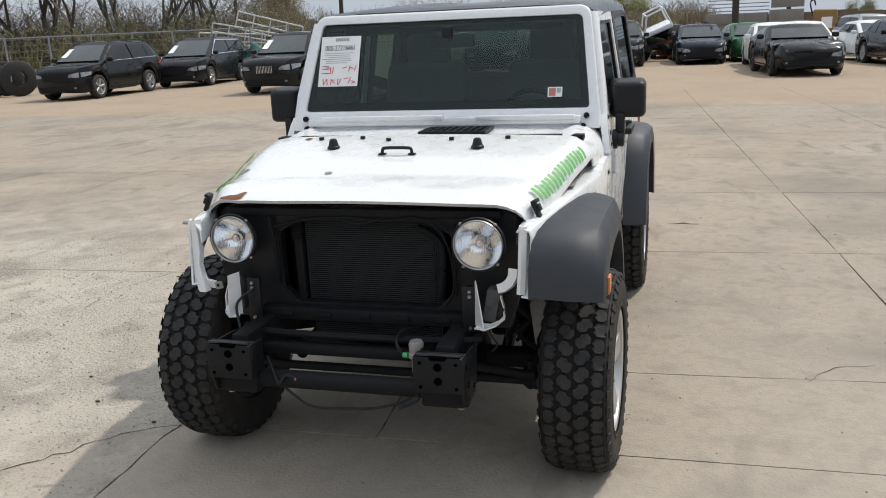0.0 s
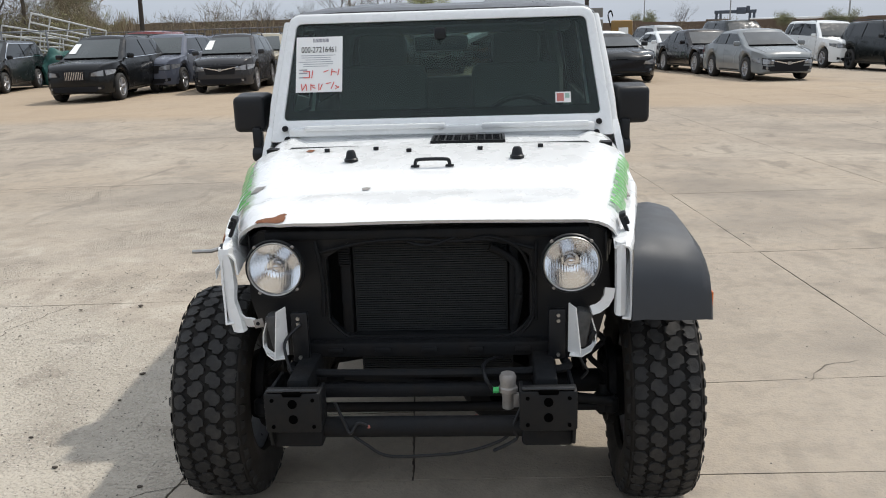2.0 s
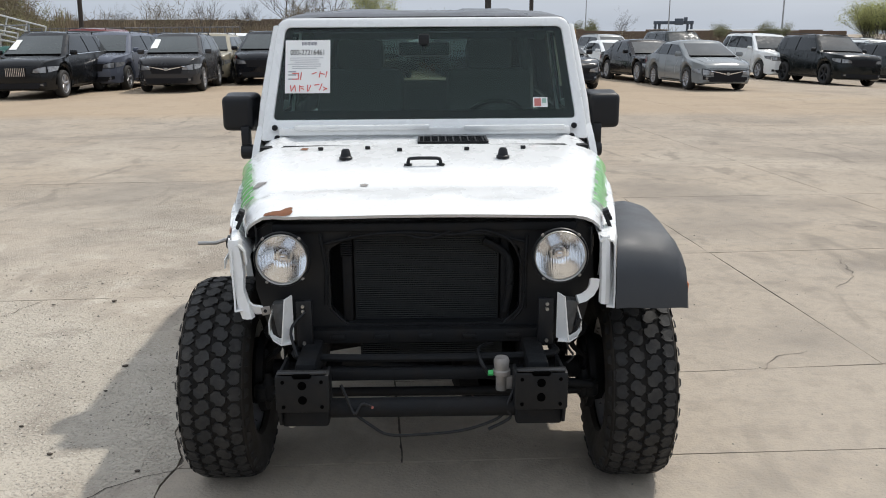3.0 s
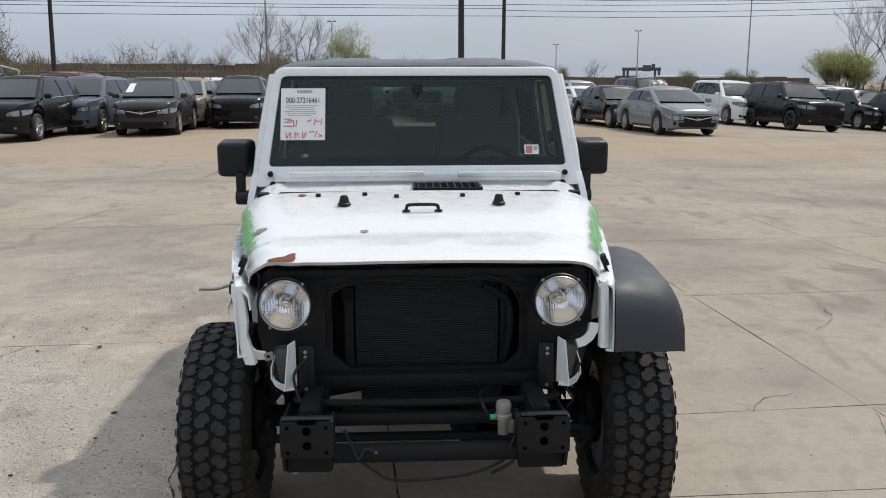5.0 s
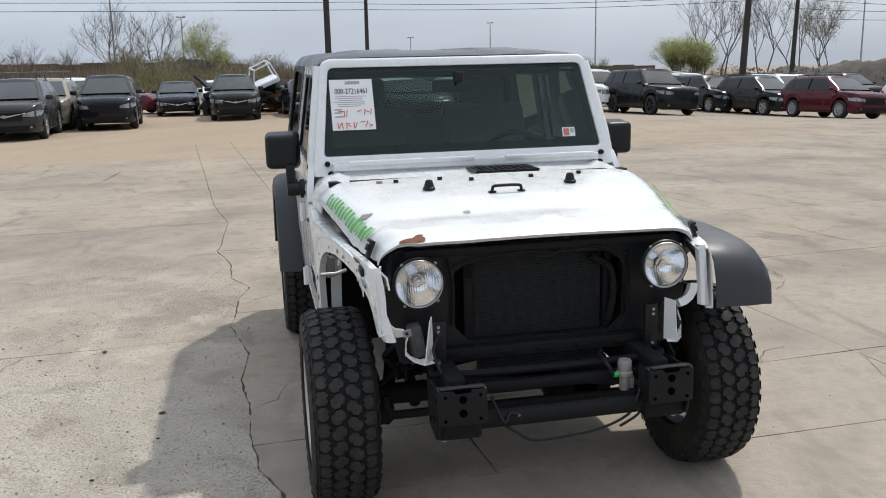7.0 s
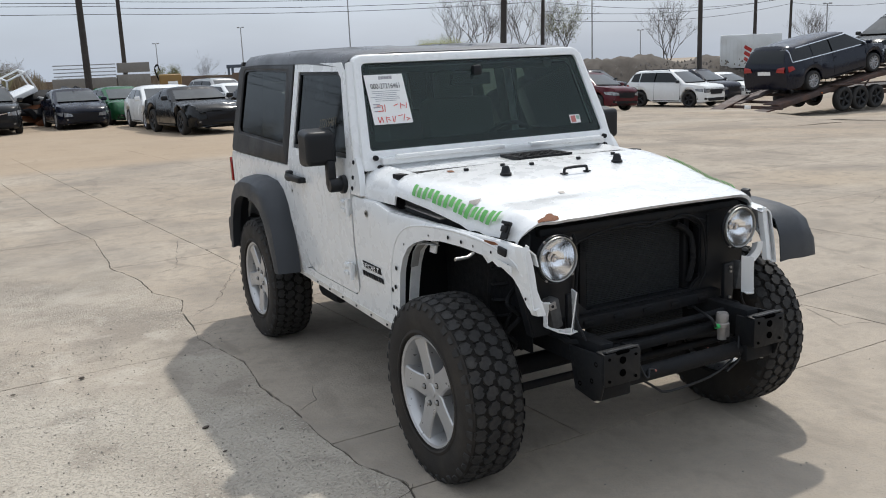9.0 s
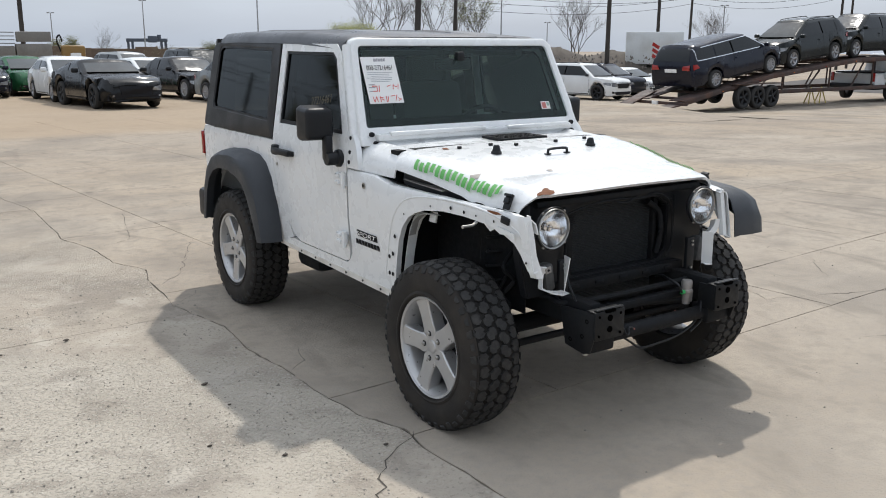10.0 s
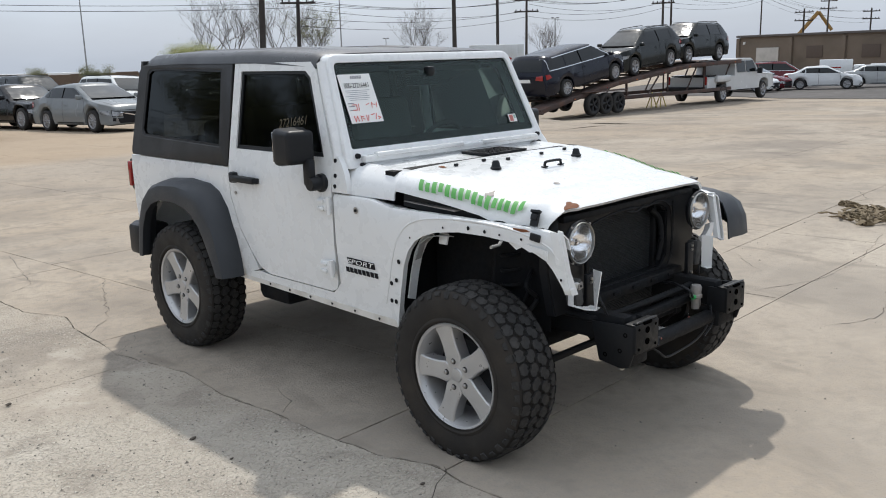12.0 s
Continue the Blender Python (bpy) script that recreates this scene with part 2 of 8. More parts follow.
def sheet(rows, thick=0.0, bm=None, closed=False):
    """A skin over rows of points (all rows of one length); thick: solid along the normals."""
    tmp = bmesh.new()
    vs = [[tmp.verts.new(p) for p in r] for r in rows]
    for a, b in zip(vs, vs[1:]):
        n = len(a)
        for k in range(n if closed else n - 1):
            tmp.faces.new((a[k], a[(k + 1) % n], b[(k + 1) % n], b[k]))
    bmesh.ops.recalc_face_normals(tmp, faces=tmp.faces[:])
    if thick:
        bmesh.ops.solidify(tmp, geom=tmp.faces[:], thickness=thick)
    return join(bm, tmp)


def ring_plate(outer, inner, thick, plane="YZ", level=0.0):
    """A flat frame between two outlines with the same number of corners."""
    bm = bmesh.new()

    def put(u, v, w):
        return {"YZ": (w, u, v), "XZ": (u, w, v), "XY": (u, v, w)}[plane]
    loops = [[bm.verts.new(put(u, v, w)) for u, v in o] for o, w in ((outer, level), (inner, level), (inner, level + thick), (outer, level + thick))]
    n = len(outer)
    for a, b in zip(loops, loops[1:] + loops[:1]):
        for k in range(n):
            bm.faces.new((a[k], a[(k + 1) % n], b[(k + 1) % n], b[k]))
    return bm


def lerp(a, b, t):
    return a + (b - a) * t


def piecewise(x, table):
    if x <= table[0][0]:
        return table[0][1]
    for (x0, y0), (x1, y1) in zip(table, table[1:]):
        if x <= x1:
            return lerp(y0, y1, (x - x0) / (x1 - x0))
    return table[-1][1]


def text_mesh(body, size, shear=0.0):
    """Lettering as a flat mesh in XY, its middle at the origin."""
    cu = bpy.data.curves.new("lettering", "FONT")
    cu.body, cu.size, cu.shear, cu.align_x, cu.align_y = body, size, shear, "CENTER", "CENTER"
    ob = bpy.data.objects.new("lettering", cu)
    me = bpy.data.meshes.new_from_object(ob)
    bm = bmesh.new()
    bm.from_mesh(me)
    bpy.data.objects.remove(ob)
    bpy.data.meshes.remove(me)
    bpy.data.curves.remove(cu)
    return bm


# ---- ground: one sheet, with concrete slabs on it ----
def concrete(name, rough_zone):
    m = bpy.data.materials.new(name)
    m.use_nodes = True
    n, l = m.node_tree.nodes, m.node_tree.links
    b = n["Principled BSDF"]
    co = n.new("ShaderNodeTexCoord").outputs["Object"]

    def noisy(scale, detail=5.0, dist=0.0, stretch=None):
        t = n.new("ShaderNodeTexNoise")
        t.inputs["Scale"].default_value, t.inputs["Detail"].default_value, t.inputs["Distortion"].default_value = scale, detail, dist
        v = co
        if stretch:
            mp = n.new("ShaderNodeMapping")
            mp.inputs["Scale"].default_value = stretch
            l.new(co, mp.inputs[0])
            v = mp.outputs[0]
        l.new(v, t.inputs["Vector"])
        return t.outputs["Fac"]

    def ranged(src, lo, hi, to0, to1):
        r = n.new("ShaderNodeMapRange")
        for i, v in enumerate((lo, hi, to0, to1)):
            r.inputs[i + 1].default_value = v
        l.new(src, r.inputs[0])
        return r.outputs[0]

    def mixed(fac, a, other):
        x = n.new("ShaderNodeMix")
        x.data_type = "RGBA"
        l.new(fac, x.inputs[0])
        l.new(a, x.inputs[6])
        x.inputs[7].default_value = (*other, 1)
        return x.outputs[2]

    rgb = n.new("ShaderNodeRGB")
    rgb.outputs[0].default_value = (0.365, 0.314, 0.254, 1)
    out = mixed(ranged(noisy(0.16, 4, 0.6), 0.42, 0.66, 0, 0.8), rgb.outputs[0], (0.40, 0.325, 0.238))
    out = mixed(ranged(noisy(0.55, 9, 0.5), 0.47, 0.64, 0, 0.7), out, (0.225, 0.198, 0.168))
    out = mixed(ranged(noisy(0.38, 10, 0.7), 0.53, 0.66, 0, 0.55), out, (0.46, 0.405, 0.33))
    out = mixed(ranged(noisy(1.0, 6, 0.4, (0.35, 1.6, 1)), 0.48, 0.70, 0, 0.25), out, (0.43, 0.385, 0.322))
    out = mixed(ranged(noisy(2.3, 9, 0.2), 0.53, 0.70, 0, 0.36), out, (0.17, 0.15, 0.13))
    out = mixed(ranged(noisy(0.07, 5, 0.3), 0.45, 0.65, 0, 0.5), out, (0.30, 0.245, 0.19))
    out = mixed(ranged(noisy(22, 6), 0.42, 0.70, 0, 0.45), out, (0.26, 0.236, 0.208))
    out = mixed(ranged(noisy(150, 3), 0.60, 0.70, 0, 0.7), out, (0.18, 0.165, 0.15))
    out = mixed(ranged(noisy(7, 9, 0.2), 0.52, 0.66, 0, 0.34), out, (0.205, 0.182, 0.155))
    out = mixed(ranged(noisy(1.3, 10, 1.0, (1.7, 0.6, 1)), 0.60, 0.68, 0, 0.5), out, (0.19, 0.168, 0.142))
    # tan clay dust lies over the far side of the yard
    place = n.new("ShaderNodeSeparateXYZ")
    l.new(co, place.inputs[0])
    far_side = n.new("ShaderNodeMath")
    far_side.operation = "MULTIPLY"
    l.new(ranged(place.outputs[1], 14.3, 15.6, 0, 0.62), far_side.inputs[0])
    l.new(ranged(place.outputs[0], 6, 14, 1, 0.15), far_side.inputs[1])
    out = mixed(far_side.outputs[0], out, (0.37, 0.285, 0.198))
    # near side lightened: a brightness falloff put into the colour
    out = mixed(ranged(place.outputs[1], -2.5, 3.0, 0.3, 0.0), out, (0.47, 0.425, 0.36))
    bumps = ranged(noisy(70, 6), 0, 1, 0, 1)
    smooth_out = out
    if rough_zone:
        zone = ranged(noisy(0.75, 8, 0.6), 0.44, 0.56, 0, 1)
        stone = ranged(noisy(62, 5), 0.52, 0.63, 0, 0.8)
        mul = n.new("ShaderNodeMath")
        mul.operation = "MULTIPLY"
        l.new(zone, mul.inputs[0])
        l.new(stone, mul.inputs[1])
        out = mixed(ranged(noisy(0.5, 3), 0.2, 0.5, 0.30, 0.6), out, (0.43, 0.385, 0.322))
        out = mixed(ranged(noisy(1.1, 10, 0.5), 0.50, 0.62, 0, 0.65), out, (0.235, 0.208, 0.178))
        out = mixed(ranged(noisy(0.62, 10, 0.6), 0.48, 0.60, 0, 0.8), out, (0.48, 0.435, 0.365))
        out = mixed(ranged(noisy(4.2, 10, 0.3), 0.53, 0.64, 0, 0.55), out, (0.26, 0.228, 0.19))
        out = mixed(ranged(noisy(3.1, 10, 0.5), 0.55, 0.66, 0, 0.5), out, (0.54, 0.495, 0.425))
        out = mixed(ranged(noisy(48, 6), 0.56, 0.66, 0, 0.45), out, (0.19, 0.165, 0.14))
        out = mixed(mul.outputs[0], out, (0.53, 0.485, 0.415))
        # the wear thins out away from the lane
        thin = n.new("ShaderNodeMix")
        thin.data_type = "RGBA"
        l.new(ranged(place.outputs[1], 2.0, 6.6, 0, 1), thin.inputs[0])
        l.new(out, thin.inputs[6])
        l.new(smooth_out, thin.inputs[7])
        out = thin.outputs[2]
        add = n.new("ShaderNodeMath")
        add.operation = "ADD"
        l.new(bumps, add.inputs[0])
        l.new(mul.outputs[0], add.inputs[1])
        bumps = add.outputs[0]
    l.new(out, b.inputs["Base Color"])
    b.inputs["Roughness"].default_value = 1.0
    b.inputs["Specular IOR Level"].default_value = 0.08
    bp = n.new("ShaderNodeBump")
    bp.inputs["Strength"].default_value, bp.inputs["Distance"].default_value = 0.8, 0.011 if rough_zone else 0.006
    l.new(bumps, bp.inputs["Height"])
    l.new(bp.outputs[0], b.inputs["Normal"])
    return m


CONCRETE = concrete("concrete", False)
AGGREGATE = concrete("worn_concrete", True)
JOINT = material("joint_dirt", (0.085, 0.071, 0.058), 0.95, grain=0.5, grain_scale=60)
DIRT = material("dirt", (0.20, 0.165, 0.12), 0.95, grain=0.5, grain_scale=8, stain=0.7, stain_scale=0.4, stain_color=(0.11, 0.105, 0.06), bump=0.6, bump_scale=9)



def ease(x, a, b):
    t = max(0.0, min(1.0, (x - a) / (b - a)))
    return t * t * (3 - 2 * t)


def dip(x, y):
    """The yard drains gently away from the car, falls towards its far corner and rises again at its edge."""
    r, az = math.hypot(x, y + 3), math.degrees(math.atan2(x, y + 3))
    k = ease(az, 42, 50)
    far = ease(az, 59, 63)
    amp = (lerp(0.62 * ease(az, 2, 42), 0.36, ease(az, 44, 51)) + 0.12 * far * ease(r, 36, 46)) * (1 - ease(az, 90, 115))
    fall = (0.0102 + 0.0034 * ease(az, -25, 32) * (1 - ease(az, 42, 72))) * ease(y, -14, 0)
    run = 0.0 if r < 3.2 else (r - 3.2) ** 2 / 11.6 if r < 9 else min(r, 1600.0) - 6.1
    return -fall * run - amp * ease(r, lerp(26, 19, k), lerp(42, 30.5, k)) * (1 - ease(r, 56, 66) * (1 - far))


XS = [-1500, -300] + [-90 + 2.5 * i for i in range(77)] + [300, 1500]
YS = [-1500, -300, -80] + [-60 + 10 * i for i in range(7)] + [12 + 2.5 * i for i in range(33)] + [120, 300, 1500]
bm = sheet([[(x, y, dip(x, y) - 0.016 - 0.5 * (1 - ease(math.hypot(x, y), 55, 85))) for x in XS] for y in YS])
ground = part("ground", bm, CONCRETE, smooth=True)
tagged(ground, "wide worn tan concrete yard, dusty and stained", "ground", kind="structure")
# the yard beyond the slabs lies flush with them
YARD = (-13.6, 17.2, -8.0, 19.3)
bm = bmesh.new()
X0, X1, Y0, Y1 = YARD
for x0, x1, y0, y1 in ((-70, X0, -60, 75), (X1, 90, -60, 75), (X0, X1, -60, Y0), (X0, X1, Y1, 75)):
    nx, ny = max(2, int((x1 - x0) / 2.5)), max(2, int((y1 - y0) / 2.5))
    sheet([[(x, y, dip(x, y) - 0.0005) for x in (lerp(x0, x1, i / nx) for i in range(nx + 1))] for y in (lerp(y0, y1, j / ny) for j in range(ny + 1))], bm=bm)
part("yard_surface", bm, CONCRETE, ground, smooth=True)
# dark asphalt drive before the brick building
ASPH = material("worn_asphalt", (0.075, 0.068, 0.062), 0.9, grain=0.4, grain_scale=6, stain=0.6, stain_scale=0.5, stain_color=(0.12, 0.105, 0.095), bump=0.1)
bm = sheet([[(q + 0.06 * w, w, dip(q + 0.06 * w, w) + 0.02) for q in (39.6 + 2.5 * i for i in range(19))] for w in (-20 + 2.5 * j for j in range(22))])
drive = part("road", bm, ASPH, smooth=True)
tagged(drive, "dark worn asphalt drive before a brick building", "road", kind="structure")
bm = sheet([[(lerp(X0, X1, i / 40), lerp(Y0, Y1, j / 36), dip(lerp(X0, X1, i / 40), lerp(Y0, Y1, j / 36)) - 0.0085 - 0.04 * ease(math.hypot(lerp(X0, X1, i / 40), lerp(Y0, Y1, j / 36)), 8, 13)) for i in range(41)] for j in range(37)])
part("joint_bed", bm, JOINT, ground, smooth=False)


def column_x(k, y):
    """The joints that run away from the eye: a jagged one beside the car, straight ones elsewhere."""
    if k == 2:
        return piecewise(y, [(-8, -0.72), (-0.2, -1.0), (0.02, -0.97), (0.24, -1.06), (0.42, -1.07), (0.70, -1.11), (0.94, -1.10), (1.25, -1.13),
                             (1.44, -1.14), (1.89, -1.12), (2.47, -1.23), (2.75, -1.19), (3.19, -1.17), (3.51, -1.10), (3.86, -1.24), (4.44, -1.27),
                             (5.03, -1.38), (6.7, -1.33), (8.0, -1.52), (19.3, -2.4)]) + 0.02 * noise.noise((3.1 * y, 0.3, 0)) + 0.012 * noise.noise((14 * y, 0.7, 0)) + 0.006 * noise.noise((41 * y, 1.7, 0))
    base = {0: X0, 1: -6.05, 3: -0.10, 4: 2.36, 5: 4.58, 6: 6.86, 7: 9.15, 8: 11.45, 9: 13.75, 10: X1}[k]
    slope = 0.0 if k in (0, 10) else -0.075
    return base + slope * y


def row_y(j, k, x):
    if j == 3 and k > 1:
        return 0.03 * x - 0.01
    shift = {0: 1.5, 1: 1.5, 2: -0.22}.get(k, 0.0)
    y = Y0 if j == 0 else Y1 if j == 12 else 0.80 + shift + 2.27 * (j - 4)
    return y + (0.0 if j in (0, 12) else 0.05 * x + 0.02 * max(0.0, x - 1.0))


rng = random.Random(4)
for k in range(10):
    step = 2 if k < 2 else 1
    rows = list(range(0, 12, step))
    for j in rows:
        jn = min(j + step, 12)
        xm = 0.5 * (column_x(k, 2) + column_x(k + 1, 2))
        pts = []
        n_side = 60 if k in (1, 2) else 8

        def edge(fn, a, b, n):
            for i in range(n):
                pts.append(fn(lerp(a, b, i / n)))
        g = 0.0038
        # before the car the concrete was cast in one piece: only its outer edges are joints
        cast = k > 1 and j < 3
        gl, gr = (g if not cast or k == 2 else 0.0), (g if not cast else 0.0)
        gb, gt = (g if not cast else 0.0), (g if not cast or jn == 3 else 0.0)
        y0, y1 = row_y(j, k, xm), row_y(jn, k, xm)
        edge(lambda s: (s, row_y(j, k, s) + gb), column_x(k, y0) + gl, column_x(k + 1, y0) - gr, 8)
        edge(lambda s: (column_x(k + 1, s) - gr, s), row_y(j, k, column_x(k + 1, y0)) + gb, row_y(jn, k, column_x(k + 1, y1)) - gt, n_side)
        edge(lambda s: (s, row_y(jn, k, s) - gt), column_x(k + 1, y1) - gr, column_x(k, y1) + gl, 8)
        edge(lambda s: (column_x(k, s) + gl, s), row_y(jn, k, column_x(k, y1)) - gt, row_y(j, k, column_x(k, y0)) + gb, n_side)
        rough = 0.0 if cast else 0.003
        pts = [(x + rng.uniform(-rough, rough), y + rng.uniform(-rough, rough)) for x, y in pts]
        sb = bmesh.new()
        top = [sb.verts.new((x, y, dip(x, y))) for x, y in pts]
        low = [sb.verts.new((x, y, dip(x, y) - (0.0125 if math.hypot(x, y) < 8 else 0.055))) for x, y in pts]
        sb.faces.new(top)
        for i in range(len(pts)):
            sb.faces.new((top[i - 1], top[i], low[i], low[i - 1]))
        part("slab", sb, AGGREGATE if k < 2 and y0 < 4.5 else CONCRETE, ground, smooth=False)


def crack(points, width, seed):
    r = random.Random(seed)
    way = []
    for (xa, ya), (xb, yb) in zip(points, points[1:]):
        n = max(2, int(math.hypot(xb - xa, yb - ya) / 0.05))
        for i in range(n):
            way.append((lerp(xa, xb, i / n) + r.uniform(-0.016, 0.016), lerp(ya, yb, i / n) + r.uniform(-0.016, 0.016)))
    way.append(points[-1])
    rows = []
    for i, (x, y) in enumerate(way):
        x2, y2 = way[min(i + 1, len(way) - 1)]
        x1, y1 = way[max(i - 1, 0)]
        d = math.hypot(x2 - x1, y2 - y1) or 1
        w = 0.7 * width * r.uniform(0.2, 1.5) * min(1, 0.25 + i / 4, 0.25 + (len(way) - 1 - i) / 4)
        nx, ny = -(y2 - y1) / d * w, (x2 - x1) / d * w
        rows.append(((x - nx, y - ny, dip(x, y) + 0.0018), (x + nx, y + ny, dip(x, y) + 0.0018)))
    return part("crack", sheet(rows), JOINT, ground, smooth=False)


for i, (pts, w) in enumerate([
        ([(-0.92, 1.25), (-0.97, 1.07), (-1.08, 0.97)], 0.005), ([(-0.94, -0.02), (-1.09, -0.11), (-1.21, -0.18), (-1.32, -0.36), (-1.5, -0.58)], 0.006),
        ([(2.3, 0.9), (2.12, 0.39), (2.98, 0.06), (3.82, 0.06), (5.0, 0.3)], 0.0028),
        ([(-1.26, 4.45), (-0.9, 4.7), (-0.62, 6.0)], 0.003), ([(-1.2, 2.5), (-1.05, 2.62), (-0.98, 2.75)], 0.004), ([(-1.15, 3.0), (-0.9, 3.3), (-0.45, 4.4)], 0.003),
        ([(1.65, 0.86), (1.8, 1.05), (1.98, 1.12)], 0.004), ([(3.0, 0.5), (3.4, 0.9), (3.5, 1.4)], 0.002), ([(-3.6, 11.0), (-3.4, 11.5), (-3.3, 13)], 0.012),
        ([(5.0, 3.3), (6.0, 3.0), (7.2, 3.6)], 0.003), ([(-2.4, 2.24), (-2.6, 1.7), (-2.5, 1.2)], 0.003),
        ([(3.4, 4.2), (3.9, 4.0), (4.6, 4.3)], 0.004), ([(2.6, 2.2), (2.9, 2.5), (3.0, 3.0)], 0.003), ([(-3.2, 4.4), (-2.7, 4.1), (-2.2, 4.3)], 0.004), ([(-4.4, 1.2), (-3.9, 0.9), (-3.3, 1.1)], 0.003),
        ([(6.2, 1.4), (6.9, 1.1), (7.6, 1.5)], 0.004), ([(1.9, -0.4), (2.3, -0.6), (2.9, -0.5)], 0.003), ([(0.95, 4.02), (1.07, 4.05), (1.20, 4.03)], 0.03)]):
    crack(pts, w, i)

# loose grit and pebbles: nobody could count them
gv, gf = [], []
for i in range(4600):
    if i < 2600:
        x, y = rng.uniform(-4.2, -1.1), rng.uniform(-2.2, 3.2)
    else:
        x, y = rng.uniform(-7, 8), rng.uniform(-2.2, 12)
    s = rng.uniform(0.002, 0.006) * (1.8 if rng.random() < 0.06 else 1)
    a = rng.uniform(0, 6.3)
    o = len(gv)
    for q in range(4):
        gv.append((x + s * math.cos(a + q * 1.57) * rng.uniform(0.6, 1.4), y + s * math.sin(a + q * 1.57) * rng.uniform(0.6, 1.4), dip(x, y)))
    gv.append((x, y, dip(x, y) + s * 0.9))
    gf += [(o + q, o + (q + 1) % 4, o + 4) for q in range(4)]
me = bpy.data.meshes.new("grit")
me.from_pydata(gv, [], gf)
me.materials.append(material("grit_stone", (0.27, 0.245, 0.21), 0.9, grain=0.6, grain_scale=25, stain=0.9, stain_scale=9, stain_color=(0.06, 0.055, 0.05)))
tagged(new("grit", me), "small loose grit and pebbles scattered over the concrete", "grit", kind="stuff")
for x, y, s in ((-1.96, 2.11, 0.022), (-1.53, 1.03, 0.02), (-1.12, -0.06, 0.016), (-1.52, 0.09, 0.016), (-1.52, 0.72, 0.012), (-2.31, 2.05, 0.016), (-1.75, 0.35, 0.013)):
    bm = bmesh.new()
    bmesh.ops.create_icosphere(bm, subdivisions=2, radius=s * 0.6)
    for v in bm.verts:
        v.co = Vector((v.co.x * 1.3, v.co.y * 0.8, v.co.z * 0.5)) * (1 + 0.5 * noise.noise(v.co * 60 + Vector((x, y, 0))))
    ob = part("pebble", bm, JOINT)
    ob.location = (x, y, s * 0.25)
    tagged(ob, "dark pebble lying loose on the concrete", "pebble", "pebbles")


# ---- the off-road car with its front stripped ----
jeep = thing("offroad_car", label="white two-door off-road car with black hardtop and stripped front end", category="car")


def side_x(y, z):
    """Half the body's width."""
    x = piecewise(z, [(0.40, 0.742), (0.55, 0.752), (0.80, 0.772), (1.06, 0.776), (1.12, 0.770), (1.70, 0.680)])
    return x - (piecewise(y, [(-0.42, 0.150), (0.0, 0.072), (0.45, 0.0)]) if y < 0.45 else 0.0)


def skin(outline, thick, s, lift=0.0, cuts=(), bevel=0.004, bm=None):
    """A body panel: an outline in (y, z), wrapped on the body's side s."""
    tmp = plate(outline, -thick, "YZ")
    for z in cuts:
        bmesh.ops.bisect_plane(tmp, geom=tmp.verts[:] + tmp.edges[:] + tmp.faces[:], plane_co=(0, 0, z), plane_no=(0, 0, 1))
    bmesh.ops.triangulate(tmp, faces=[f for f in tmp.faces if len(f.verts) > 4])
    for v in tmp.verts:
        v.co.x = s * (side_x(v.co.y, v.co.z) + v.co.x + lift)
    return join(bm, tmp)


def arc(cy, cz, r, a0, a1, n):
    return [(cy + r * math.cos(radians(lerp(a0, a1, i / n))), cz + r * math.sin(radians(lerp(a0, a1, i / n)))) for i in range(n + 1)]


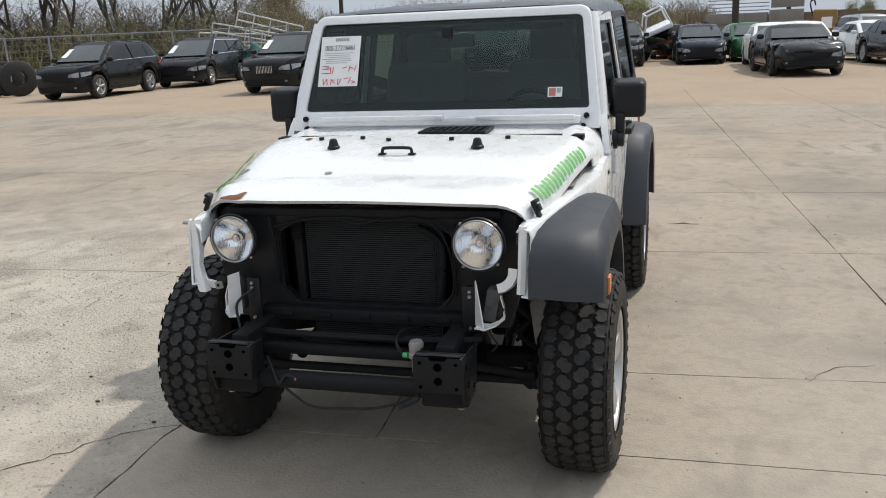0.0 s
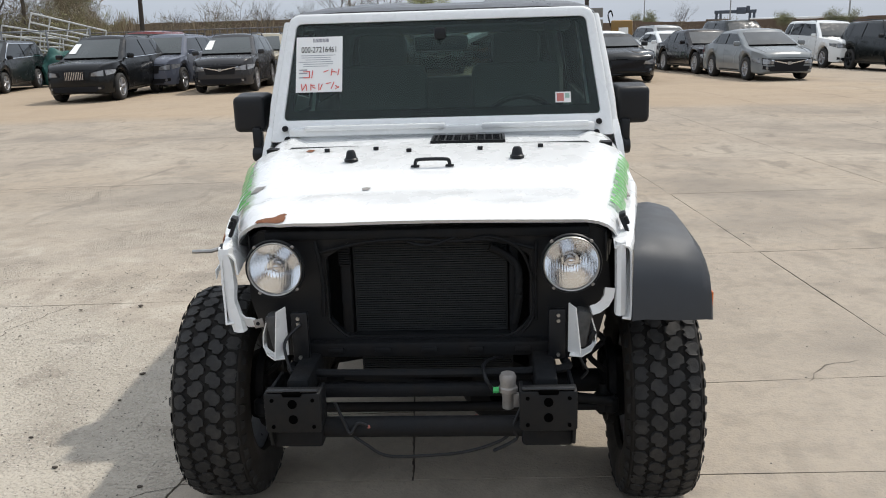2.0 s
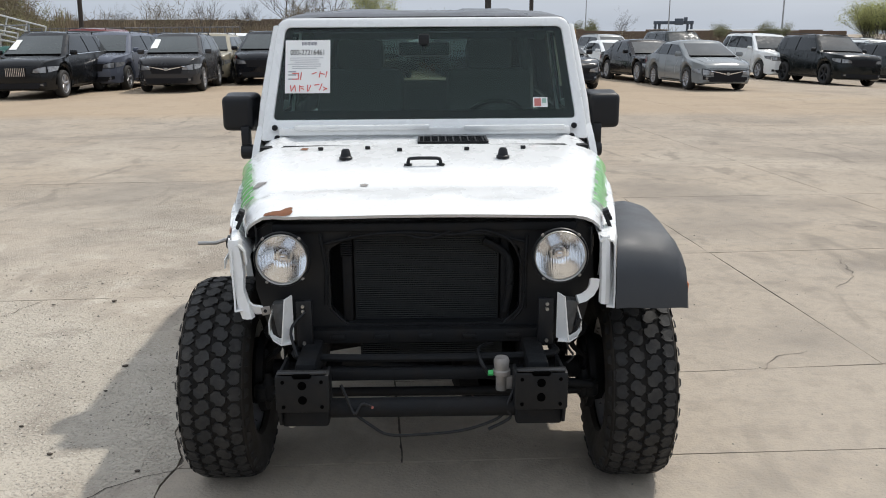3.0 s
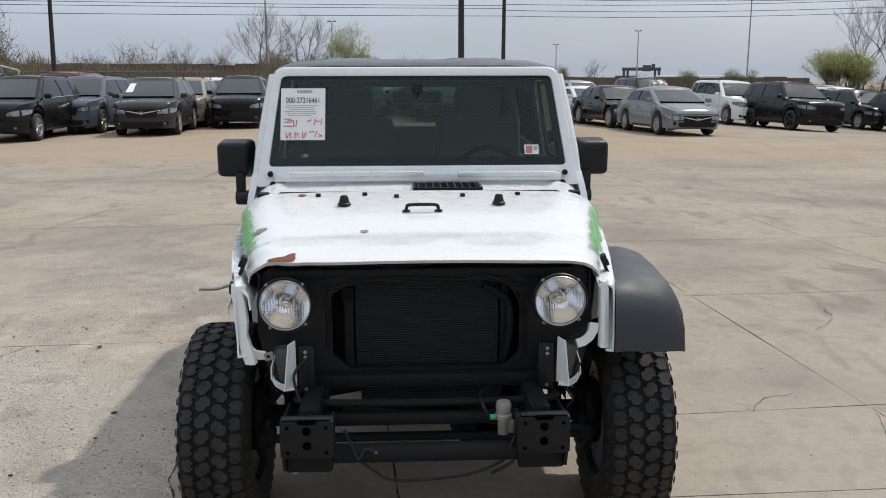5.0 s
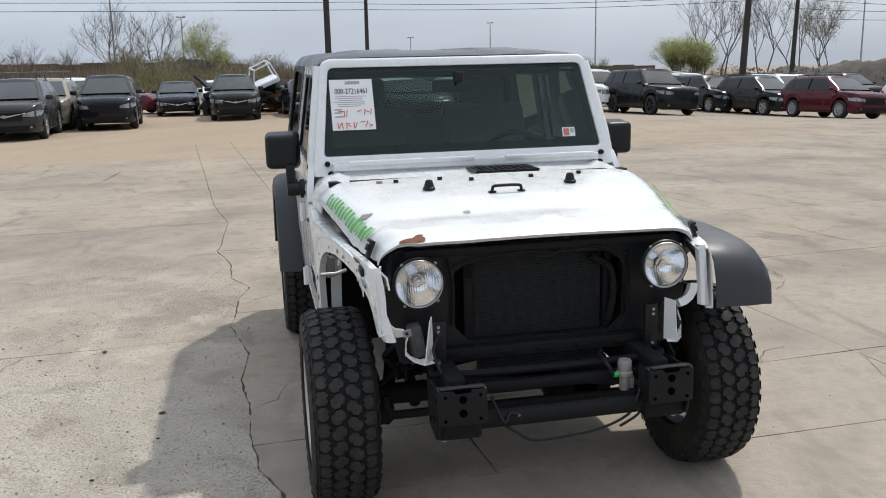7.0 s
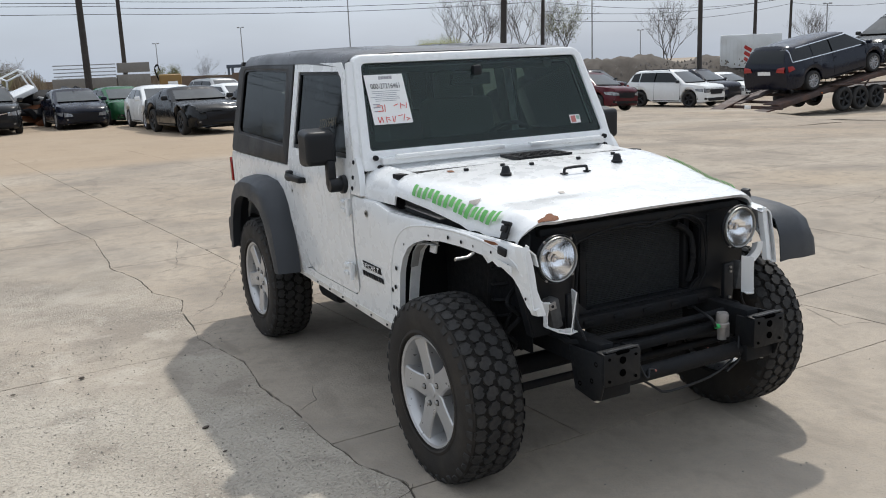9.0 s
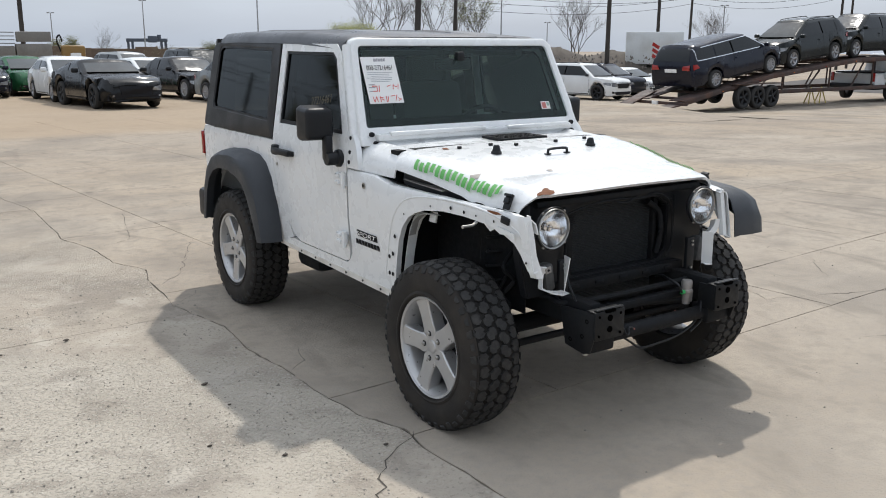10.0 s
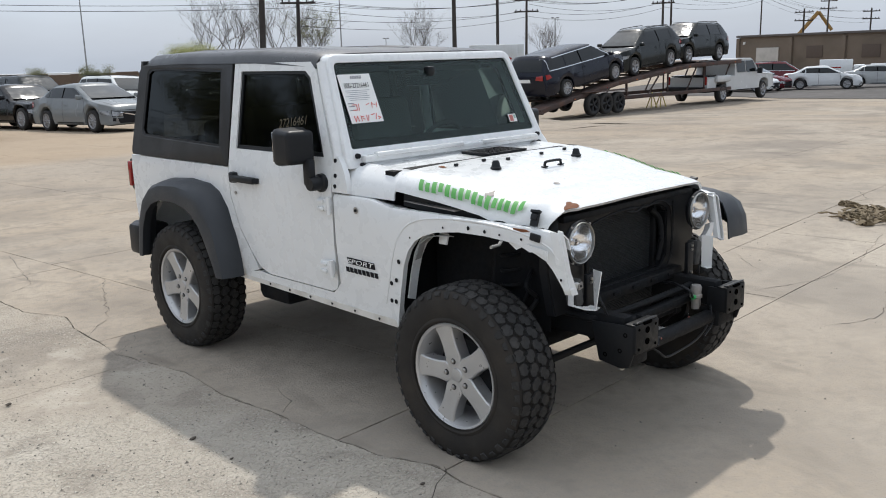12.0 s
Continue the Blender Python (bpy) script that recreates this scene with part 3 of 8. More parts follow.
CUTS = (0.55, 0.80, 1.06, 1.12)
DOOR_LOW = [(1.80, 1.20), (1.80, 1.08), (1.79, 0.95), (1.725, 0.78), (1.645, 0.66), (1.575, 0.58), (1.49, 0.552), (0.945, 0.552), (0.905, 0.57), (0.892, 0.61), (0.886, 1.06), (0.880, 1.20)]
WIN_OUT = [(1.80, 1.20), (1.79, 1.665), (1.12, 1.665), (1.06, 1.62), (0.885, 1.20)]
WIN_IN = [(1.735, 1.215), (1.725, 1.622), (1.15, 1.622), (1.105, 1.59), (0.955, 1.215)]
for s, side in ((-1, "passenger"), (1, "driver")):
    # rear quarter with its wheel arch
    q = [(1.81, 1.11), (1.81, 1.06), (1.80, 0.94), (1.735, 0.775), (1.655, 0.655), (1.60, 0.56), (1.80, 0.50), (1.93, 0.50)] + arc(2.42, 0.42, 0.47, 170, 15, 14) + [(2.95, 0.56), (2.965, 0.62), (2.965, 1.11)]
    part("rear_quarter", skin(q, 0.03, s, cuts=CUTS), WHITE, jeep)
    part("rocker", skin([(0.47, 0.455), (1.80, 0.485), (1.80, 0.515), (1.60, 0.553), (1.49, 0.545), (0.94, 0.545), (0.88, 0.60), (0.47, 0.60)], 0.04, s, cuts=CUTS), WHITE, jeep)
    part("rocker_strip", skin([(0.474, 0.457), (1.798, 0.487), (1.798, 0.508), (0.486, 0.492)], 0.006, s, 0.0025),
         material("dusty_white", (0.72, 0.70, 0.65), 0.4, coat=0.2, stain=0.5, stain_scale=9, stain_color=(0.42, 0.38, 0.32)), jeep)
    door = part("door", skin(DOOR_LOW, 0.05, s, 0.004, CUTS), WHITE, jeep)
    frame_bm = ring_plate(WIN_OUT, WIN_IN, -0.03, "YZ")
    for v in frame_bm.verts:
        v.co.x = s * (side_x(v.co.y, v.co.z) + v.co.x + 0.004)
    part("window_frame", frame_bm, WHITE, door)
    rubber = ring_plate(WIN_IN, [(1.718, 1.235), (1.708, 1.606), (1.165, 1.606), (1.128, 1.58), (0.985, 1.235)], -0.014, "YZ")
    for v in rubber.verts:
        v.co.x = s * (side_x(v.co.y, v.co.z) + v.co.x - 0.004)
    part("window_seal", rubber, BLACK, door)
    gl = pane([(1.72, 1.225), (1.71, 1.612), (1.16, 1.612), (1.12, 1.585), (0.97, 1.225)])
    for v in gl.verts:
        v.co.x = s * (side_x(v.co.y, v.co.z) - 0.012)
    face_out(part("window_pane", gl, PRIVACY, door, "dark tinted door glass", smooth=False))
    h = box((0.035, 0.23, 0.036), (s * 0.808, 1.615, 1.06), 0.012)
    box((0.04, 0.05, 0.06), (s * 0.792, 1.73, 1.062), 0.012, bm=h)
    box((0.03, 0.03, 0.03), (s * 0.79, 1.515, 1.057), 0.008, bm=h)
    part("door_handle", h, BLACK, door, "black grab door handle")
    part("lock", lathe([(s * 0.771, 0.0), (s * 0.783, 0.011), (s * 0.783, 0.0)], "X", 12, (0, 1.735, 0.975)), STEEL, door)
    for z in (0.99, 0.68):
        hb = box((0.016, 0.10, 0.066), (s * 0.785, 0.935, z), 0.006)
        box((0.02, 0.05, 0.018), (s * 0.792, 0.955, z + 0.018), 0.005, bm=hb)
        box((0.02, 0.05, 0.018), (s * 0.792, 0.955, z - 0.018), 0.005, bm=hb)
        tube([(s * 0.795, 0.893, z - 0.042), (s * 0.795, 0.893, z + 0.042)], 0.011, 10, hb)
        part("hinge", hb, WHITE, door, "white exposed door hinge")

    # front fender: side skin with the arch, rolled over into a top shelf
    low = [(-0.42, 0.985), (-0.405, 0.76), (-0.38, 0.765), (-0.345, 0.83), (-0.31, 0.868), (-0.24, 0.905), (-0.16, 0.928), (-0.03, 0.944), (0.10, 0.948), (0.22, 0.935), (0.29, 0.912),
           (0.335, 0.885), (0.375, 0.835), (0.405, 0.765), (0.43, 0.66), (0.455, 0.55), (0.475, 0.458), (0.48, 0.456), (0.62, 0.60), (0.876, 0.60)]
    low[0] = (-0.41, 0.76)
    low[1] = (-0.40, 0.755)
    rows = []
    for y, zb in low:
        zt = piecewise(y, [(-0.41, 0.985), (-0.3, 0.998), (0.1, 1.018), (0.48, 1.030), (0.49, 1.052), (0.9, 1.055)])
        fall = 1.0 if s < 0 else 0.15
        r = [(s * (side_x(y, zb) - 0.025), y, zb + 0.004)]
        for f in (0.0, 0.25, 0.5, 0.75, 1.0):
            z = lerp(zb, zt - 0.025, f)
            r.append((s * (side_x(y, z) + 0.002), y, z))
        xo = side_x(y, zt) + 0.002
        r += [(s * (xo - 0.008), y, zt - 0.008), (s * (xo - 0.028), y, zt - 0.006 * fall), (s * min(xo - 0.048, 0.66), y, zt - 0.026 * fall), (s * piecewise(y, [(-0.41, 0.575), (0.5, 0.62)]), y, zt - 0.07 * fall)]
        nose = max(0.0, min(1.0, (-0.30 - y) / 0.10))
        r = [(px, py + nose * 0.045 * max(0.0, (pz - 0.76) / 0.23), pz) for px, py, pz in r]
        if s < 0:
            for i in range(len(r)):
                w = max(0.0, 1 - (y + 0.42) / 0.35)
                r[i] = tuple(Vector(r[i]) + Vector((0.005, 0.004, 0.005)) * w * noise.noise(Vector(r[i]) * 9))
        rows.append(r)
    fender = part("front_fender", sheet(rows, 0.006), WHITE, jeep, "white front fender" if s > 0 else "white front fender, torn and bare where its flare is gone")
    # front drop of the fender beside the lamp
    xf = 0.598 if s > 0 else 0.614
    across = ((0.026, 0.03), (0.018, 0.002), (0.0, -0.006), (-0.018, -0.002), (-0.022, 0.024)) if s < 0 else ((0.016, 0.03), (0.011, 0.0), (-0.004, -0.008), (-0.016, 0.0), (-0.019, 0.024))
    dp = sheet([[(s * (xf + dx), -0.405 + dy + 0.045 * max(0.0, (z - 0.75) / 0.23), z) for z in ((0.735, 0.78, 0.83, 0.88, 0.93, 0.97, 0.99) if s < 0 else (0.772, 0.80, 0.84, 0.88, 0.93, 0.97, 0.99))] for dx, dy in across], 0.006)
    for v in dp.verts:
        v.co.x += s * ((0.03 if s < 0 else 0.006) * ((v.co.z - 0.87) / 0.13) ** 2 * (-1 if v.co.z < 0.87 else 0.2))
        if s < 0:
            v.co += Vector((0.01, 0.006, 0)) * noise.noise(v.co * 14)
    part("fender_lip", dp, WHITE, fender)
    if s < 0:
        flange = [((-0.592, 0.815), (-0.598, 0.770)), ((-0.582, 0.790), (-0.585, 0.755)), ((-0.565, 0.775), (-0.56, 0.742)), ((-0.535, 0.770), (-0.532, 0.742))]
        part("fender_foot", sheet([[(x, -0.392 + 0.014 * k, z) for k, (x, z) in enumerate(pair)] for pair in flange], 0.008), WHITE, fender)
        part("foot_tab", box((0.030, 0.006, 0.028), (-0.524, -0.388, 0.757), 0.002, (0, -12, 0)), GREYCAST, fender, "small grey steel tab")
        part("foot_hole", lathe([(-0.3925, 0.0), (-0.3925, 0.006), (-0.386, 0.006)], "Y", 10, (-0.526, 0, 0.757)), INK, fender)
    else:
        part("inner_fender_strip", sheet([[(x, -0.375 + 0.03 * k, z - 0.012 * k) for k in (0, 1)] for x, z in ((0.512, 0.765), (0.535, 0.772), (0.56, 0.792), (0.575, 0.82), (0.578, 0.85))], 0.03), WHITE, fender)
    holes = []
    if s < 0:
        holes += [(y, z, 0.011) for y, z in ((0.43, 0.78), (0.455, 0.69), (0.49, 0.67), (0.47, 0.585), (0.50, 0.585))]
        holes += [(y, piecewise(y, [(-0.3, 0.905), (-0.2, 0.948), (0.1, 0.975), (0.3, 0.94), (0.4, 0.87)]), rad) for y, rad in ((0.36, 0.005), (0.18, 0.005), (0.05, 0.009), (-0.03, 0.008), (-0.10, 0.005), (-0.2, 0.006), (-0.29, 0.008))]
        holes += [(-0.375, 0.80, 0.006)]
    for y, z, rad in holes:
        part("fixing_hole", lathe([(s * (side_x(y, z) + 0.0015), 0.0), (s * (side_x(y, z) + 0.0045), rad), (s * (side_x(y, z) + 0.0045), 0.0)], "X", 10, (0, y, z)), INK, fender)
    for y in (0.6, 0.78, 0.96, 1.14, 1.32, 1.5):
        part("fixing_hole", lathe([(s * 0.747, 0.0), (s * 0.7555, 0.007), (s * 0.7555, 0.0)], "X", 8, (0, y, 0.475 + 0.02 * (y - 0.5))), INK, fender)
    if s < 0:
        ridge = [(0.545, 0.56), (0.50, 0.70), (0.465, 0.81), (0.425, 0.90), (0.365, 0.96), (0.27, 0.99), (0.12, 1.002), (-0.03, 0.998), (-0.16, 0.982), (-0.25, 0.958), (-0.32, 0.925), (-0.36, 0.88)]
        part("arch_ridge", tube(curve_points([(s * (side_x(y, z) - 0.001), y, z) for y, z in ridge], 5), 0.006, 8), WHITE, fender, "stamped bead that follows the arch")
        wall_in = sheet([[(s * 0.715, y, z), (s * 0.67, y + dy, z - 0.015)] for y, z, dy in ((0.44, 0.60, 0.0), (0.415, 0.72, 0.0), (0.385, 0.82, 0.0), (0.345, 0.885, 0.0), (0.30, 0.92, 0.0))], 0.006)
        part("inner_arch", wall_in, WHITE, fender)
        part("hanging_tab", box((0.012, 0.05, 0.05), (-0.69, 0.22, 0.90), 0.004, (0, 12, 0)), WHITE, fender)
        part("torn_flap", plate([(-0.33, 0.885), (-0.29, 0.905), (-0.24, 0.90), (-0.20, 0.915), (-0.17, 0.90), (-0.13, 0.925), (-0.16, 0.94), (-0.33, 0.915)], 0.003, "YZ", -0.665), WHITE, fender, "torn white edge hanging in the arch")
        rz = [(-0.22, 1.002), (-0.16, 1.004), (-0.17, 0.992), (-0.21, 0.990), (-0.24, 0.994)]
        part("rust_patch", skin([(y, z - 0.012) for y, z in rz], 0.002, s, 0.003), RUST, fender, "brown rust where the paint has come off")
        part("plastic_clip", box((0.012, 0.05, 0.032), (s * (side_x(-0.25, 0.965) + 0.004), -0.265, 0.962), 0.005, (10, 0, 4)), BLACK, fender, "black plastic clip left in the fender")
    # round side port on the cowl
    part("side_port", lathe([(s * 0.774, 0.0), (s * 0.781, 0.017), (s * 0.781, 0.0)], "X", 14, (0, 0.707, 0.985)), STEEL, fender)
    part("port_core", lathe([(s * 0.781, 0.0), (s * 0.784, 0.008), (s * 0.784, 0.0)], "X", 10, (0, 0.707, 0.985)), INK, fender)

    # wheel-arch inside, dark
    lin = sheet([[(s * x, y, z) for x, z in ((0.50, 0.52), (0.50, 0.90), (0.55, 0.965), (piecewise(y, [(-0.38, 0.60), (0.4, 0.72)]), 0.972))] for y in (-0.22, -0.1, 0.2, 0.46)], 0.004)
    box((0.26, 0.01, 0.5), (s * 0.615, 0.49, 0.72), bm=lin)
    part("wheel_arch_liner", lin, CHASSIS, jeep)
    if s < 0:
        loose = sheet([[(s * x, y, z + 0.012 * noise.noise((x * 20, y * 20, z * 9))) for x in (0.70, 0.735)] for y, z in ((0.36, 0.80), (0.33, 0.87), (0.28, 0.905), (0.22, 0.92), (0.15, 0.925))], 0.003)
        part("torn_liner_edge", loose, material("grey_liner", (0.33, 0.33, 0.32), 0.6, stain=0.4, stain_scale=20), jeep, "torn grey strip left in the wheel arch")
        part("bent_rod", tube([(-0.70, -0.12, 0.935), (-0.735, -0.14, 0.928), (-0.795, -0.15, 0.93)], 0.007, 8), STEEL, jeep, "bent bare steel rod")

    # rear flare: a shell round the arch
    outer = [(1.735, 0.505), (1.752, 0.60), (1.79, 0.74), (1.84, 0.88), (1.91, 0.965), (2.0, 1.005), (2.20, 1.02), (2.42, 1.005), (2.56, 0.965), (2.66, 0.88), (2.73, 0.74), (2.76, 0.60), (2.77, 0.50)]
    inner = [(1.83, 0.50), (1.86, 0.57), (1.92, 0.68), (1.98, 0.77), (2.05, 0.83), (2.14, 0.865), (2.26, 0.885), (2.42, 0.88), (2.52, 0.85), (2.60, 0.79), (2.65, 0.70), (2.68, 0.60), (2.70, 0.50)]
    rows = []
    for (yo, zo), (yi, zi) in zip(outer, inner):
        rows.append([(s * 0.765, yo, zo), (s * 0.80, lerp(yo, yi, 0.03), lerp(zo, zi, 0.02)), (s * 0.858, lerp(yo, yi, 0.16), lerp(zo, zi, 0.10)),
                     (s * 0.890, lerp(yo, yi, 0.32), lerp(zo, zi, 0.30)), (s * 0.897, lerp(yo, yi, 0.62), lerp(zo, zi, 0.62)), (s * 0.892, yi, zi), (s * 0.84, yi + 0.004, zi + 0.01)])
    part("rear_flare", sheet(rows, 0.006), FLARE, jeep, "charcoal plastic wheel flare")
    # tail lamp on the rear corner
    tl = part("tail_lamp", box((0.085, 0.05, 0.20), (s * 0.72, 3.0, 0.98), 0.01), BLACK, jeep)
    part("lens", box((0.03, 0.036, 0.16), (s * 0.768, 3.002, 0.985), 0.006), REDLENS, tl)

# the driver's side keeps its front flare
rows = []
for y, zt, zi in ((-0.435, 0.765, 0.75), (-0.425, 0.87, 0.76), (-0.39, 0.94, 0.78), (-0.33, 0.972, 0.81), (-0.24, 0.987, 0.85), (-0.1, 0.996, 0.868), (0.1, 0.998, 0.872), (0.2, 0.992, 0.865), (0.28, 0.955, 0.845), (0.36, 0.87, 0.79), (0.43, 0.75, 0.70), (0.50, 0.60, 0.58), (0.53, 0.53, 0.53)):
    xi = side_x(y, 1.0) - 0.002
    drop = zt - zi
    yi = y * 0.9 + (0.0 if y < 0 else -0.04)
    rows.append([(xi, y, zt), (xi + 0.04, y, zt + 0.004), (lerp(xi, 0.868, 0.55), y, zt - 0.03 * drop), (lerp(xi, 0.868, 0.84), lerp(y, yi, 0.2), zt - 0.12 * drop),
                 (0.862, lerp(y, yi, 0.5), zt - 0.36 * drop), (0.87, lerp(y, yi, 0.8), zt - 0.75 * drop), (0.868, yi, zi), (0.825, yi, zi + 0.004)])
flare = sheet(rows, 0.006)
front_flare = part("front_flare", flare, FLARE, jeep, "charcoal plastic wheel flare")
part("side_marker", box((0.012, 0.055, 0.06), (0.873, -0.335, 0.80), 0.005), AMBER, front_flare, "amber side marker lamp")

# hood: crowned, shoulders rolled down, its passenger corner crumpled
HOOD_Z = [(-0.335, 1.064), (-0.31, 1.074), (-0.2, 1.090), (-0.03, 1.108), (0.16, 1.148), (0.255, 1.163), (0.45, 1.186), (0.85, 1.205)]


def hood_at(y, u):
    w = piecewise(y, [(-0.335, 0.598), (-0.18, 0.636), (0.34, 0.722), (0.48, 0.738), (0.85, 0.760)])
    z = piecewise(y, HOOD_Z) - 0.014 * u * u
    d = piecewise(y, [(-0.335, 0.075), (-0.2, 0.088), (0.1, 0.088), (0.475, 0.082), (0.484, 0.122), (0.85, 0.137)])
    a = (abs(u) - 0.78) / 0.22
    x = u * w
    if a > 0:
        x = math.copysign(w * (0.78 + 0.22 * math.sin(a * math.pi / 2) ** 0.9), u)
        z -= d * (1 - math.cos(a * math.pi / 2)) ** 1.1
    if y < 0.15:
        z += 0.007 * math.exp(-((y + 0.13 + 0.05 * x) / 0.035) ** 2) * noise.noise((x * 5, 0.2, 0)) * 1.2
        z -= 0.004 * math.exp(-((y + 0.06) / 0.03) ** 2) * (0.5 + noise.noise((x * 4, 3.2, 0)))
        if x < -0.3:
            k = min(1, (-0.3 - x) / 0.25) * min(1, (0.15 - y) / 0.3)
            z += k * (0.018 * noise.noise((x * 12, y * 12, 1.0)) + 0.008)
    return Vector((x, y, z))


US = [-1, -0.97, -0.93, -0.89, -0.85, -0.81, -0.76, -0.68, -0.58, -0.48, -0.38, -0.28, -0.18, -0.09, 0, 0.09, 0.18, 0.28, 0.38, 0.48, 0.58, 0.68, 0.76, 0.81, 0.85, 0.89, 0.93, 0.97, 1]
ys = [-0.335, -0.325, -0.31, -0.29, -0.26, -0.23, -0.2, -0.17, -0.14, -0.11, -0.08, -0.05, -0.02, 0.02, 0.07, 0.13, 0.19, 0.25, 0.31, 0.37, 0.43, 0.475]
rows = []
for y in ys:
    r = []
    for u in US:
        p = hood_at(y, u)
        p.y += 0.055 * abs(u) ** 6 * max(0.0, (0.1 - y) / 0.43)
        r.append(p)
    rows.append(r)
lip = [p + Vector((0, 0.010, -0.012)) for p in rows[0]]
hood = part("hood", sheet([lip] + rows, 0.008), WHITE, jeep, "white hood with a creased, rust-bared front corner")
rows = []
for y in (0.484, 0.52, 0.60, 0.68, 0.76, 0.83):
    rows.append([hood_at(y, u) + Vector((0, 0, -0.004 - (0.02 if abs(u) < 0.80 else 0))) for u in US])
cowl = part("cowl", sheet(rows, 0.008), WHITE, jeep)
for s in (-1, 1):
    rows = []
    for y in (-0.30, -0.2, -0.1, 0.0, 0.1, 0.2, 0.3, 0.4, 0.47):
        e = hood_at(y, s)
        rows.append([(e.x - s * 0.045, y, e.z - 0.07), (e.x - s * 0.047, y, e.z + 0.025)])
    # black strip inside the hood gap that stands in for its shade
    part("hood_gap_lining", sheet(rows, 0.004), BLACK, jeep)
    part("hood_gap_tray", sheet([[(s * x, y, 1.035 + 0.04 * (y - 0.2)) for x in (0.60, 0.66, 0.70)] for y in (0.14, 0.25, 0.36, 0.46)], 0.004), GREYCAST, jeep, "dusty grey tray under the hood edge")
vent = ring_plate([(-0.03, 0.55), (0.27, 0.55), (0.27, 0.74), (-0.03, 0.74)], [(-0.02, 0.56), (0.26, 0.56), (0.26, 0.73), (-0.02, 0.73)], 0.012, "XY", 1.176)
for i in range(9):
    box((0.006, 0.17, 0.012), (-0.005 + 0.032 * i, 0.645, 1.182), 0.0, bm=vent)
for i in range(5):
    box((0.28, 0.005, 0.010), (0.12, 0.575 + 0.035 * i, 1.181), 0.0, bm=vent)
box((0.28, 0.17, 0.004), (0.12, 0.645, 1.175), bm=vent)
part("cowl_vent", vent, BLACK, cowl, "black slotted cowl vent")
for x in (-0.306, 0.306):
    b = lathe([(0.0, 0.026), (0.008, 0.026), (0.012, 0.021), (0.034, 0.016), (0.04, 0.011), (0.04, 0.0)], "Z", 16, (x, 0.255, hood_at(0.255, x / 0.71).z))
    part("hood_bumper", b, BLACK, hood, "black rubber windshield bumper")
hz = hood_at(0.164, 0).z
hh = tube(curve_points([(-0.062, 0.164, hz - 0.004), (-0.060, 0.164, hz + 0.018), (-0.045, 0.164, hz + 0.026), (0.045, 0.164, hz + 0.026), (0.060, 0.164, hz + 0.018), (0.062, 0.164, hz - 0.004)], 4), 0.0065, 8)
for x in (-0.062, 0.062):
    box((0.03, 0.022, 0.006), (x, 0.164, hz + 0.003), 0.002, bm=hh)
part("hood_handle", hh, BLACK, hood, "small black grab loop")
for x, y in ((-0.23, 0.40), (-0.10, 0.36), (0.17, 0.37), (-0.42, 0.40), (0.40, 0.40)):
    p = hood_at(y, x / 0.72)
    part("washer_nozzle", box((0.02, 0.014, 0.014), (x, y, p.z + 0.006), 0.003), BLACK, hood)
for s in (-1, 1):
    p = hood_at(-0.245, s * 0.945)
    lt = box((0.012, 0.036, 0.062), (p.x + s * 0.012, -0.235, p.z - 0.002), 0.004, (0, -s * 24, s * -8))
    box((0.012, 0.026, 0.024), (p.x + s * 0.020, -0.235, p.z + 0.008), 0.003, (0, -s * 24, s * -8), bm=lt)
    box((0.02, 0.044, 0.012), (p.x + s * 0.006, -0.235, p.z + 0.028), 0.003, (0, -s * 24, s * -8), bm=lt)
    part("hood_latch", lt, BLACK, hood, "black rubber hood latch")


def on_hood(outline, mat, name, label="", lift=0.0105):
    """A thin film of an outline in (x, y), laid on the hood."""
    b = bmesh.new()
    cx, cy = sum(p[0] for p in outline) / len(outline), sum(p[1] for p in outline) / len(outline)
    rings = []
    for f in (1.0, 0.66, 0.33):
        ring = []
        for x, y in outline:
            X, Y = lerp(cx, x, f), lerp(cy, y, f)
            w = piecewise(Y, [(-0.335, 0.598), (-0.18, 0.636), (0.34, 0.722)])
            p = hood_at(Y, max(-0.99, min(0.99, X / w)))
            p.y += 0.055 * abs(X / w) ** 6 * max(0.0, (0.1 - Y) / 0.43)
            ring.append(b.verts.new((p.x, p.y, p.z + lift - 0.008)))
        rings.append(ring)
    n = len(outline)
    for a, c in zip(rings, rings[1:]):
        for k in range(n):
            b.faces.new((a[k], a[(k + 1) % n], c[(k + 1) % n], c[k]))
    b.faces.new(rings[-1])
    return part(name, b, mat, hood, label, smooth=False)


on_hood([(-0.440, -0.328), (-0.462, -0.333), (-0.486, -0.335), (-0.506, -0.335), (-0.503, -0.320), (-0.488, -0.306), (-0.476, -0.290), (-0.462, -0.274), (-0.448, -0.268), (-0.436, -0.276), (-0.442, -0.292), (-0.434, -0.310)], RUST, "rust_patch", "brown rust where the paint has come off")
on_hood([(-0.228, -0.04), (-0.208, -0.042), (-0.200, -0.022), (-0.214, -0.016), (-0.232, -0.02)], GREYCAST, "paint_chip")
on_hood([(-0.60, 0.02), (-0.57, 0.0), (-0.55, 0.02), (-0.58, 0.045)], GREYCAST, "paint_chip")
on_hood([(-0.50, 0.41), (-0.475, 0.40), (-0.465, 0.43), (-0.49, 0.44)], RUST, "paint_chip")

